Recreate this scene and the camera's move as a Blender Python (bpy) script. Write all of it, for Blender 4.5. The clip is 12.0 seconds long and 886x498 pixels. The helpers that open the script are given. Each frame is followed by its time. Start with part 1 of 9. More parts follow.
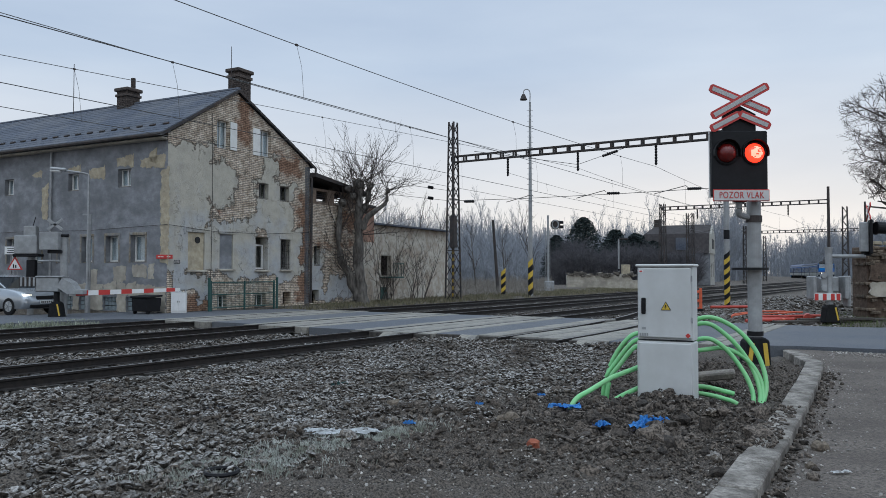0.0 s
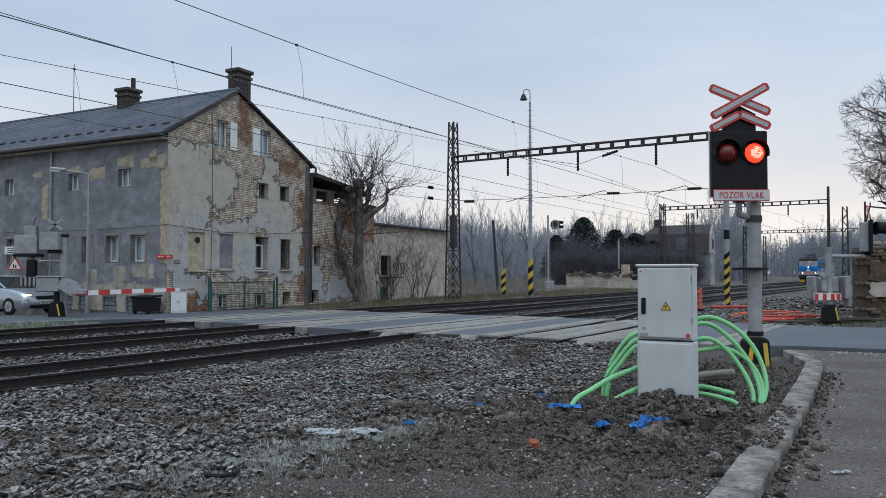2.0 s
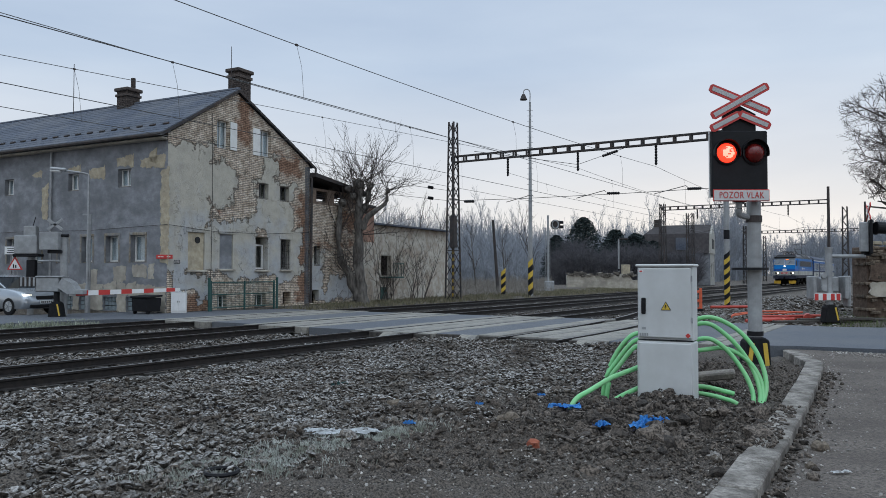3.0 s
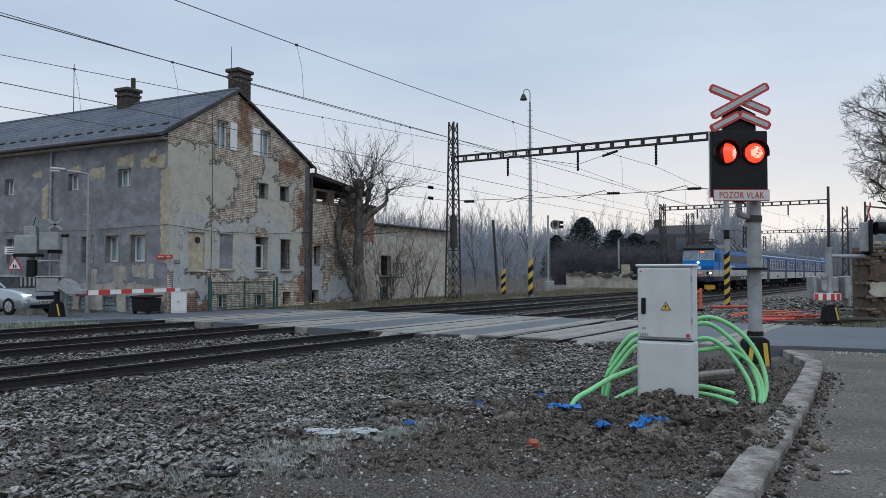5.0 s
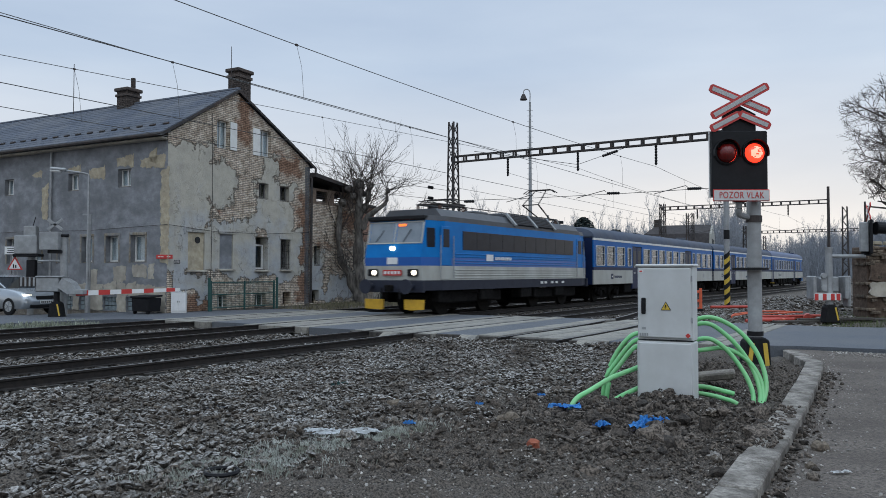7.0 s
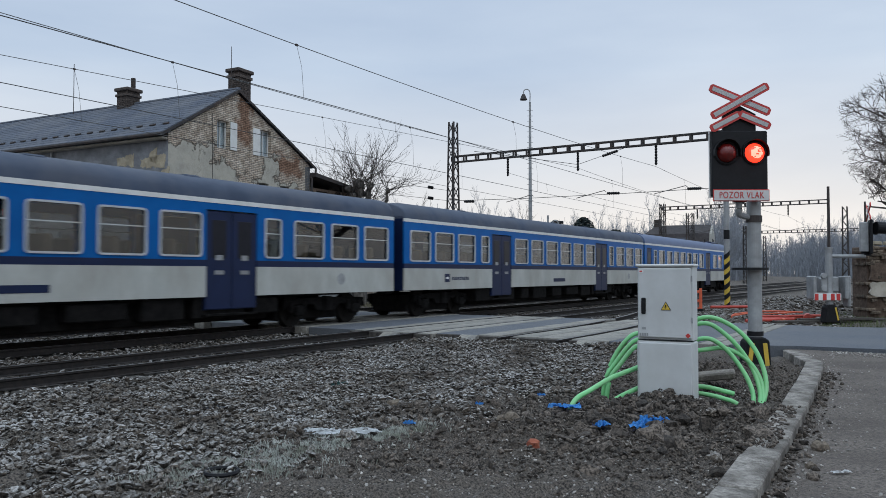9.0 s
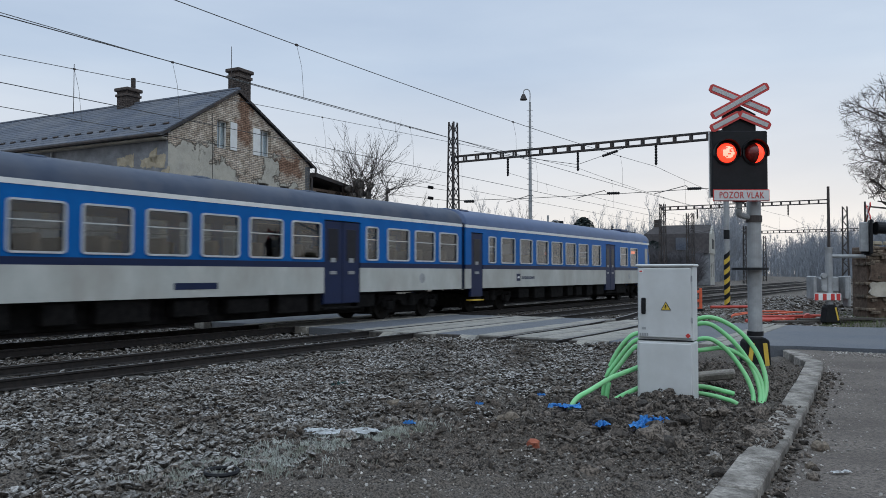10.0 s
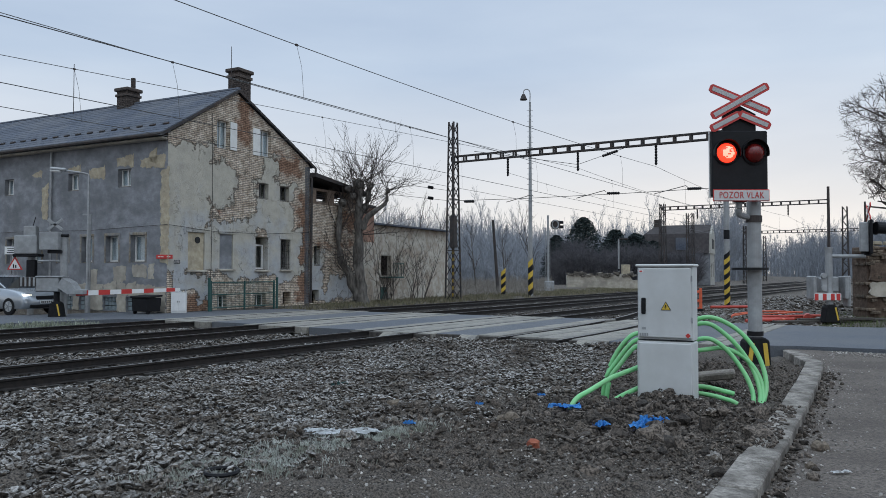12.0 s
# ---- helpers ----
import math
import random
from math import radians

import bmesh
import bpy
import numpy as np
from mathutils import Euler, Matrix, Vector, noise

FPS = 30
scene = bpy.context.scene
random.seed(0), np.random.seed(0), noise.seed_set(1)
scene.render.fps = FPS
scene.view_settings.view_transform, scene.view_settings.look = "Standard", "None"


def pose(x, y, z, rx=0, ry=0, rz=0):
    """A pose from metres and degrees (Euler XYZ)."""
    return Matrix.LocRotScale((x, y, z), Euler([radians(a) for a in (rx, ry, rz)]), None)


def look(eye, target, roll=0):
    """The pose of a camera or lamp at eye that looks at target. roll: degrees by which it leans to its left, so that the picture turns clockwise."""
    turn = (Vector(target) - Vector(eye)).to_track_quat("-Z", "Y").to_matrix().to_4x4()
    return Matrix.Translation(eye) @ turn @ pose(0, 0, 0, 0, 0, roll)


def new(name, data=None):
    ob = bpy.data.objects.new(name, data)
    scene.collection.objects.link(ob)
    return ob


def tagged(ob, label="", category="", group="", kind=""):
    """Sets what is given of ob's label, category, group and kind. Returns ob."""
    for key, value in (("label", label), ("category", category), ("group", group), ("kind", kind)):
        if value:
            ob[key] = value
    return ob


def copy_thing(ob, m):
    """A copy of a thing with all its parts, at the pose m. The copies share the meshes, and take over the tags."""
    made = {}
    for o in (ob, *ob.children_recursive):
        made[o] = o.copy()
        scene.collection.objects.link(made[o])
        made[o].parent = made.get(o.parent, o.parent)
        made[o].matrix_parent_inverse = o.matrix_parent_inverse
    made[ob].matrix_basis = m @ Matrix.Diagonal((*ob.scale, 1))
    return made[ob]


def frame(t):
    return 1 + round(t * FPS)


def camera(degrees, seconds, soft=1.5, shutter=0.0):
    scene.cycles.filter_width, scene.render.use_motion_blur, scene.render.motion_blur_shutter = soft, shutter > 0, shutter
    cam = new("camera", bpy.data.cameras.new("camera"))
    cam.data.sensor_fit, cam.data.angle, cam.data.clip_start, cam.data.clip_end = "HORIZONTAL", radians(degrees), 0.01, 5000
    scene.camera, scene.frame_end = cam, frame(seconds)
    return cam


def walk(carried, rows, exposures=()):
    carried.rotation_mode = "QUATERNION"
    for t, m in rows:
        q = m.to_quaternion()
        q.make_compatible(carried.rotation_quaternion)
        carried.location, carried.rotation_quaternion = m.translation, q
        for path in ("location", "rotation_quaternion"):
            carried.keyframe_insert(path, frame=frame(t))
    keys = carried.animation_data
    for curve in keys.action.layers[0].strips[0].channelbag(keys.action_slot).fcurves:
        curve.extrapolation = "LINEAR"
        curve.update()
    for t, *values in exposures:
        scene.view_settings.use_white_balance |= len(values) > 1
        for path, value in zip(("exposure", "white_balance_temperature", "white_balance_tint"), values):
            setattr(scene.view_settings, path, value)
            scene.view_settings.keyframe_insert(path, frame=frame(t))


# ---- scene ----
cam = camera(59.38, 12.0, soft=0.5, shutter=0.18)
EYE = pose(0, 0, 1.53, 91.79, 0, 0)
walk(cam, [(0.0, EYE), (12.0, EYE)])

# ---- world and sun: a thin overcast winter sky ----
world = bpy.data.worlds.new("sky")
scene.world = world
world.use_nodes = True
wn, wl = world.node_tree.nodes, world.node_tree.links
wn.clear()
w_out = wn.new("ShaderNodeOutputWorld")
w_bg = wn.new("ShaderNodeBackground")
w_sky = wn.new("ShaderNodeTexSky")
w_sky.sky_type = "NISHITA"
w_sky.sun_disc = False
w_sky.sun_elevation = radians(9)
w_sky.sun_rotation = radians(20)
w_co = wn.new("ShaderNodeTexCoord")
w_sep = wn.new("ShaderNodeSeparateXYZ")
w_ramp = wn.new("ShaderNodeValToRGB")
w_map = wn.new("ShaderNodeMapping")
w_noise = wn.new("ShaderNodeTexNoise")
w_cl = wn.new("ShaderNodeMixRGB")
w_add = wn.new("ShaderNodeMixRGB")
w_sc = wn.new("ShaderNodeMixRGB")
w_sc.blend_type = "MULTIPLY"
w_sc.inputs[0].default_value = 1
w_sc.inputs[2].default_value = (0.10, 0.10, 0.10, 1)
w_add.blend_type = "MIX"
w_add.inputs[0].default_value = 0.985
wl.new(w_co.outputs["Generated"], w_sep.inputs[0])
wl.new(w_sep.outputs["Z"], w_ramp.inputs[0])
r = w_ramp.color_ramp
r.elements[0].position, r.elements[0].color = 0.0, (0.60, 0.62, 0.65, 1)
r.elements[1].position, r.elements[1].color = 1.0, (1.02, 1.24, 1.52, 1)
for pos, col in ((0.06, (0.80, 0.79, 0.785, 1)), (0.13, (0.655, 0.695, 0.755, 1)), (0.25, (0.50, 0.60, 0.74, 1)), (0.38, (0.47, 0.57, 0.72, 1)), (0.62, (0.76, 0.93, 1.14, 1))):
    e = r.elements.new(pos)
    e.color = col
w_map.inputs["Scale"].default_value = (1.6, 1.6, 7.0)
wl.new(w_co.outputs["Generated"], w_map.inputs[0])
wl.new(w_map.outputs[0], w_noise.inputs["Vector"])
w_noise.inputs["Scale"].default_value = 1.7
w_noise.inputs["Detail"].default_value = 5
w_noise.inputs["Roughness"].default_value = 0.5
w_cl.blend_type = "SOFT_LIGHT"
w_cl.inputs[0].default_value = 0.45
wl.new(w_ramp.outputs[0], w_cl.inputs[1])
wl.new(w_noise.outputs["Fac"], w_cl.inputs[2])
wl.new(w_sky.outputs[0], w_sc.inputs[1])
wl.new(w_sc.outputs[0], w_add.inputs[1])
wl.new(w_cl.outputs[0], w_add.inputs[2])
wl.new(w_add.outputs[0], w_bg.inputs["Color"])
w_bg.inputs["Strength"].default_value = 1.08
wl.new(w_bg.outputs[0], w_out.inputs["Surface"])

sun_data = bpy.data.lights.new("sun", "SUN")
sun_data.energy, sun_data.angle, sun_data.color = 0.6, radians(60), (0.92, 0.97, 1.0)
sun = new("sun", sun_data)
sun.matrix_world = look((10, -60, 75), (0, 0, 0))
scene.view_settings.exposure = 0.0


# ---- materials ----
def mat(name, col, rough=0.8, col2=None, scale=6.0, detail=6.0, bump=0.15, bscale=None, metal=0.0, stretch=(1, 1, 1),
        stain=None, sscale=0.5, samt=0.5, island=0.0, rnd=0.0, lo=0.35, hi=0.65, emit=None, estr=1.0, spec=None, trans=0.0):
    """Two scales of noise colour, relief, an optional large stain and a spread between pieces."""
    m = bpy.data.materials.new(name)
    m.use_nodes = True
    n, l = m.node_tree.nodes, m.node_tree.links
    b = n["Principled BSDF"]
    b.inputs["Roughness"].default_value = rough
    b.inputs["Metallic"].default_value = metal
    if spec is not None:
        b.inputs["Specular IOR Level"].default_value = spec
    if trans:
        b.inputs["Transmission Weight"].default_value = trans
    if emit:
        b.inputs["Emission Color"].default_value = (*emit, 1)
        b.inputs["Emission Strength"].default_value = estr
    b.inputs["Base Color"].default_value = (*col, 1)
    co = n.new("ShaderNodeTexCoord")
    mp = n.new("ShaderNodeMapping")
    mp.inputs["Scale"].default_value = stretch
    l.new(co.outputs["Object"], mp.inputs[0])
    out = None
    if col2:
        t = n.new("ShaderNodeTexNoise")
        t.inputs["Scale"].default_value = scale
        t.inputs["Detail"].default_value = detail
        t.inputs["Roughness"].default_value = 0.62
        l.new(mp.outputs[0], t.inputs["Vector"])
        rp = n.new("ShaderNodeValToRGB")
        rp.color_ramp.elements[0].position, rp.color_ramp.elements[0].color = lo, (*col, 1)
        rp.color_ramp.elements[1].position, rp.color_ramp.elements[1].color = hi, (*col2, 1)
        l.new(t.outputs["Fac"], rp.inputs[0])
        out = rp.outputs[0]
    if stain:
        t2 = n.new("ShaderNodeTexNoise")
        t2.inputs["Scale"].default_value = sscale
        t2.inputs["Detail"].default_value = 7
        t2.inputs["Roughness"].default_value = 0.6
        l.new(mp.outputs[0], t2.inputs["Vector"])
        r2 = n.new("ShaderNodeValToRGB")
        r2.color_ramp.elements[0].position, r2.color_ramp.elements[1].position = 0.42, 0.62
        l.new(t2.outputs["Fac"], r2.inputs[0])
        mu = n.new("ShaderNodeMath")
        mu.operation = "MULTIPLY"
        mu.inputs[1].default_value = samt
        l.new(r2.outputs[0], mu.inputs[0])
        mx = n.new("ShaderNodeMixRGB")
        l.new(mu.outputs[0], mx.inputs[0])
        if out:
            l.new(out, mx.inputs[1])
        else:
            mx.inputs[1].default_value = (*col, 1)
        mx.inputs[2].default_value = (*stain, 1)
        out = mx.outputs[0]
    if island or rnd:
        src = n.new("ShaderNodeNewGeometry").outputs["Random Per Island"] if island else n.new("ShaderNodeObjectInfo").outputs["Random"]
        amt = island or rnd
        mr = n.new("ShaderNodeMapRange")
        mr.inputs["To Min"].default_value, mr.inputs["To Max"].default_value = 1 - amt, 1 + amt
        l.new(src, mr.inputs["Value"])
        hv = n.new("ShaderNodeHueSaturation")
        l.new(mr.outputs[0], hv.inputs["Value"])
        if out:
            l.new(out, hv.inputs["Color"])
        else:
            hv.inputs["Color"].default_value = (*col, 1)
        out = hv.outputs[0]
    if out:
        l.new(out, b.inputs["Base Color"])
    if bump:
        t3 = n.new("ShaderNodeTexNoise")
        t3.inputs["Scale"].default_value = bscale or scale * 4
        t3.inputs["Detail"].default_value = 5
        l.new(mp.outputs[0], t3.inputs["Vector"])
        bp = n.new("ShaderNodeBump")
        bp.inputs["Strength"].default_value = bump
        bp.inputs["Distance"].default_value = 0.02
        l.new(t3.outputs["Fac"], bp.inputs["Height"])
        l.new(bp.outputs[0], b.inputs["Normal"])
    return m


# ---- mesh helpers ----
def part(name, bm, material, parent=None, label="", smooth=False):
    """Links a bmesh as one mesh object, under a thing or a part."""
    me = bpy.data.meshes.new(name)
    bm.to_mesh(me)
    bm.free()
    for mm in (material if isinstance(material, (list, tuple)) else [material]):
        me.materials.append(mm)
    if smooth:
        for pl in me.polygons:
            pl.use_smooth = True
    ob = new(name, me)
    if parent is not None:
        ob.parent = parent
    if label:
        ob["label"] = label
    return ob


def thing(name, m, label, category, group="", kind=""):
    ob = new(name)
    ob.empty_display_size = 0.2
    ob.matrix_world = m
    return tagged(ob, label, category, group, kind)


def box(bm, c, s, rz=0.0, rx=0.0, ry=0.0, bev=0.0, mi=0):
    """A box with centre c and size s, its edges bevelled by bev."""
    g = bmesh.ops.create_cube(bm, size=1.0)
    vs = g["verts"]
    bmesh.ops.scale(bm, vec=s, verts=vs)
    fs = set(f for v in vs for f in v.link_faces)
    if bev:
        es = list(set(e for v in vs for e in v.link_edges))
        rr = bmesh.ops.bevel(bm, geom=es, offset=bev, segments=1, affect="EDGES", profile=0.5)
        vs = list(set(v for f in rr["faces"] for v in f.verts) | set(v for v in vs if v.is_valid))
        fs = set(f for v in vs for f in v.link_faces)
    for f in fs:
        f.material_index = mi
    bmesh.ops.transform(bm, matrix=pose(*c, rx, ry, rz), verts=vs)
    return vs


def B(c, s, rz=0.0, rx=0.0, ry=0.0, bev=0.0):
    bm = bmesh.new()
    box(bm, c, s, rz, rx, ry, bev)
    return bm


def rod(bm, p, q, r, r2=None, seg=8, mi=0):
    """A round bar from p to q."""
    p, q = Vector(p), Vector(q)
    d = q - p
    m = Matrix.Translation((p + q) / 2) @ d.to_track_quat("Z", "Y").to_matrix().to_4x4()
    g = bmesh.ops.create_cone(bm, cap_ends=True, segments=seg, radius1=r, radius2=r if r2 is None else r2, depth=d.length, matrix=m)
    for f in set(f for v in g["verts"] for f in v.link_faces):
        f.material_index = mi
    return g["verts"]


def R(p, q, r, r2=None, seg=10):
    bm = bmesh.new()
    rod(bm, p, q, r, r2, seg)
    return bm


def pipe(bm, pts, r, seg=6, r_end=None):
    """A swept tube along points, tapering to r_end."""
    pts = [Vector(p) for p in pts]
    rings = []
    for i, p in enumerate(pts):
        d = (pts[min(i + 1, len(pts) - 1)] - pts[max(i - 1, 0)]).normalized()
        a = d.orthogonal() if abs(d.z) > 0.95 else d.cross(Vector((0, 0, 1)))
        a.normalize()
        b = d.cross(a)
        rr = r if r_end is None else r + (r_end - r) * i / (len(pts) - 1)
        rings.append([bm.verts.new(p + rr * (math.cos(2 * math.pi * k / seg) * a + math.sin(2 * math.pi * k / seg) * b)) for k in range(seg)])
    for r0, r1 in zip(rings, rings[1:]):
        for k in range(seg):
            bm.faces.new((r0[k], r0[(k + 1) % seg], r1[(k + 1) % seg], r1[k]))
    bm.faces.new(rings[0][::-1])
    bm.faces.new(rings[-1])


def prism(bm, poly, axis, a, b, mi=0):
    """Extrudes a 2D outline from a to b along axis 0, 1 or 2; the outline lies in the other two axes, in order."""
    def v3(u, v, w):
        return (w, u, v) if axis == 0 else ((u, w, v) if axis == 1 else (u, v, w))
    lo = [bm.verts.new(v3(u, v, a)) for u, v in poly]
    hi = [bm.verts.new(v3(u, v, b)) for u, v in poly]
    fs = [bm.faces.new(lo), bm.faces.new(hi)]
    k = len(poly)
    for i in range(k):
        fs.append(bm.faces.new((lo[i], lo[(i + 1) % k], hi[(i + 1) % k], hi[i])))
    for f in fs:
        f.material_index = mi
    bmesh.ops.recalc_face_normals(bm, faces=fs)


def from_np(name, verts, faces, material, parent=None, smooth=False):
    me = bpy.data.meshes.new(name)
    me.from_pydata(verts, [], faces)
    me.materials.append(material)
    me.update()
    if smooth:
        me.polygons.foreach_set("use_smooth", [True] * len(me.polygons))
    ob = new(name, me)
    if parent is not None:
        ob.parent = parent
    return ob


def wall_with_holes(bm, length, height, thick, holes, mi=0):
    """A wall in the xz plane from 0 to length, front face at y = 0, with rectangular holes (x0, z0, x1, z1) cut through it."""
    xs = sorted({0, length, *(h[0] for h in holes), *(h[2] for h in holes)})
    zs = sorted({0, height, *(h[1] for h in holes), *(h[3] for h in holes)})
    def solid(i, j):
        if i < 0 or j < 0 or i >= len(xs) - 1 or j >= len(zs) - 1:
            return False
        x, z = (xs[i] + xs[i + 1]) / 2, (zs[j] + zs[j + 1]) / 2
        return not any(h[0] < x < h[2] and h[1] < z < h[3] for h in holes)
    cache = {}
    def V(i, y, j):
        k = (i, y, j)
        if k not in cache:
            cache[k] = bm.verts.new((xs[i], y, zs[j]))
        return cache[k]
    for i in range(len(xs) - 1):
        for j in range(len(zs) - 1):
            if not solid(i, j):
                continue
            f = [bm.faces.new((V(i, 0, j), V(i + 1, 0, j), V(i + 1, 0, j + 1), V(i, 0, j + 1))),
                 bm.faces.new((V(i, thick, j), V(i, thick, j + 1), V(i + 1, thick, j + 1), V(i + 1, thick, j)))]
            if not solid(i - 1, j):
                f.append(bm.faces.new((V(i, 0, j), V(i, 0, j + 1), V(i, thick, j + 1), V(i, thick, j))))
            if not solid(i + 1, j):
                f.append(bm.faces.new((V(i + 1, 0, j), V(i + 1, thick, j), V(i + 1, thick, j + 1), V(i + 1, 0, j + 1))))
            if not solid(i, j - 1):
                f.append(bm.faces.new((V(i, 0, j), V(i, thick, j), V(i + 1, thick, j), V(i + 1, 0, j))))
            if not solid(i, j + 1):
                f.append(bm.faces.new((V(i, 0, j + 1), V(i + 1, 0, j + 1), V(i + 1, thick, j + 1), V(i, thick, j + 1))))
            for q in f:
                q.material_index = mi


# the tracks run straight: TR(s, d, z) is s metres along them and d metres to their far side
TH = radians(32.56)
RZ = 90 - 32.56


def TR(s, d, z=0.0):
    return (s * math.sin(TH) - d * math.cos(TH), s * math.cos(TH) + d * math.sin(TH), z)


def on_track(s, d, z=0.0):
    return pose(*TR(s, d, z), 0, 0, RZ)

# ---- material library ----
M_BALLAST_GROUND = mat("ballast bed", (0.045, 0.042, 0.038), 0.95, (0.12, 0.115, 0.108), 14, bump=0.8, bscale=30, stain=(0.05, 0.042, 0.034), sscale=0.35, samt=0.8)
M_STONE = mat("ballast stone", (0.014, 0.011, 0.0085), 0.95, (0.24, 0.202, 0.163), 40, detail=9, bump=0.7, bscale=110, island=0.6, lo=0.42, hi=0.72, stain=(0.05, 0.037, 0.027), sscale=0.7, samt=0.8)
M_CLOD = mat("soil clod", (0.010, 0.008, 0.0062), 1.0, (0.135, 0.110, 0.090), 45, bump=0.2, bscale=120, island=0.6)
M_RAIL = mat("rusty rail side", (0.007, 0.0055, 0.005), 0.85, (0.022, 0.016, 0.013), 10, bump=0.2)
M_RAILTOP = mat("worn rail head", (0.16, 0.155, 0.15), 0.45, (0.07, 0.06, 0.055), 14, bump=0.05, metal=0.6)
M_SLEEPER = mat("weathered sleeper", (0.035, 0.030, 0.026), 0.95, (0.085, 0.077, 0.067), 8, bump=0.5, stretch=(6, 1, 1), rnd=0.25)
M_ASPHALT = mat("asphalt", (0.060, 0.068, 0.082), 0.75, (0.105, 0.115, 0.132), 40, bump=0.5, bscale=160, stain=(0.13, 0.13, 0.13), sscale=0.35, samt=0.45)
M_PAVE = mat("old gritty asphalt", (0.055, 0.045, 0.038), 0.9, (0.225, 0.188, 0.158), 42, detail=10, bump=1.0, bscale=120, stain=(0.070, 0.055, 0.045), sscale=0.9, samt=0.6)
M_KERB = mat("dirty kerb concrete", (0.13, 0.115, 0.10), 0.92, (0.37, 0.34, 0.30), 26, detail=10, bump=0.9, bscale=55, stain=(0.050, 0.040, 0.032), sscale=1.7, samt=0.85, rnd=0.12)
M_PANEL = mat("crossing panel concrete", (0.175, 0.163, 0.138), 0.85, (0.32, 0.298, 0.255), 12, bump=0.3, bscale=50, stain=(0.12, 0.115, 0.11), sscale=0.8, samt=0.6, rnd=0.10)
M_CONC = mat("weathered concrete", (0.12, 0.104, 0.085), 0.9, (0.27, 0.242, 0.205), 22, detail=9, bump=0.8, bscale=60, stain=(0.07, 0.06, 0.05), sscale=2.2, samt=0.75, rnd=0.15)
M_PLASTER = mat("grey stucco", (0.165, 0.172, 0.186), 0.92, (0.265, 0.272, 0.285), 2.6, detail=9, bump=0.6, bscale=14, stain=(0.115, 0.118, 0.125), sscale=0.8, samt=0.75, stretch=(1, 1, 1.3))
M_SOCKEL = mat("crumbling pale plaster", (0.33, 0.30, 0.245), 0.95, (0.47, 0.43, 0.36), 3, bump=0.6, bscale=25, stain=(0.20, 0.18, 0.155), sscale=0.9, samt=0.7)
M_LIMEWASH = mat("patchy limewashed plaster", (0.38, 0.345, 0.285), 0.95, (0.60, 0.56, 0.49), 4.5, detail=10, bump=0.9, bscale=18, stain=(0.30, 0.24, 0.185), sscale=1.3, samt=0.85)
M_OCHRE = mat("bare ochre patch", (0.36, 0.30, 0.205), 0.95, (0.48, 0.42, 0.31), 6, bump=0.6, bscale=30, stain=(0.17, 0.15, 0.12), sscale=2)
M_FRAMEW = mat("white window frame", (0.70, 0.70, 0.68), 0.5, (0.60, 0.59, 0.56), 4, bump=0.05)
M_ROOF = mat("slate-grey roofing", (0.034, 0.043, 0.064), 0.85, (0.082, 0.096, 0.125), 9, bump=0.8, bscale=24, stain=(0.13, 0.13, 0.135), sscale=0.7, samt=0.45, rnd=0.12)
# near black standing for the unlit depth of holes, windows and the attic
M_DARK = mat("void shade black", (0.012, 0.012, 0.013), 0.9, (0.02, 0.02, 0.02), 3, bump=0.1)
M_SOOT = mat("sooty brick", (0.035, 0.03, 0.028), 0.95, (0.085, 0.065, 0.055), 6, bump=0.6, rnd=0.3)
M_STEEL = mat("galvanised steel", (0.26, 0.27, 0.275), 0.55, (0.36, 0.37, 0.375), 5, bump=0.08, metal=0.35, stain=(0.18, 0.17, 0.16), sscale=1.5, samt=0.4)
M_LATTICE = mat("rusty painted lattice", (0.022, 0.021, 0.022), 0.85, (0.05, 0.046, 0.045), 6, bump=0.2, stain=(0.07, 0.045, 0.035), sscale=2)
M_BLACK = mat("black paint", (0.005, 0.005, 0.006), 0.6, (0.009, 0.009, 0.011), 8, bump=0.05, spec=0.25)
M_RUBBER = mat("black rubber", (0.006, 0.006, 0.007), 0.8, (0.013, 0.013, 0.014), 12, bump=0.15, spec=0.25)
M_YELLOW = mat("yellow paint", (0.62, 0.42, 0.04), 0.6, (0.50, 0.33, 0.05), 8, bump=0.1)
M_RED = mat("signal red paint", (0.50, 0.035, 0.03), 0.5, (0.42, 0.03, 0.025), 5, bump=0.05)
M_WHITE = mat("white paint", (0.70, 0.70, 0.69), 0.5, (0.62, 0.62, 0.61), 5, bump=0.05)
M_CABINET = mat("light grey cabinet plastic", (0.50, 0.51, 0.505), 0.55, (0.545, 0.555, 0.55), 3, bump=0.06, bscale=120, stain=(0.42, 0.42, 0.405), sscale=2.2, samt=0.45)
M_GREENPIPE = mat("light green plastic conduit", (0.17, 0.52, 0.20), 0.4, (0.22, 0.58, 0.25), 6, bump=0.04, stain=(0.20, 0.40, 0.18), sscale=3, samt=0.5)
M_BLUEBAG = mat("blue plastic sheet", (0.035, 0.25, 0.62), 0.4, (0.06, 0.33, 0.74), 6, bump=0.2)
M_ICE = mat("frosty white sheet", (0.72, 0.74, 0.75), 0.6, (0.55, 0.56, 0.56), 7, bump=0.4)
M_ORANGE = mat("orange plastic", (0.62, 0.12, 0.05), 0.5, (0.52, 0.09, 0.04), 5, bump=0.05)
M_REDPIPE = mat("orange-red pipe", (0.48, 0.055, 0.035), 0.45, (0.36, 0.045, 0.03), 5, bump=0.05)
M_GREENFENCE = mat("dark green fence paint", (0.012, 0.055, 0.05), 0.6, (0.02, 0.08, 0.07), 6, bump=0.1)
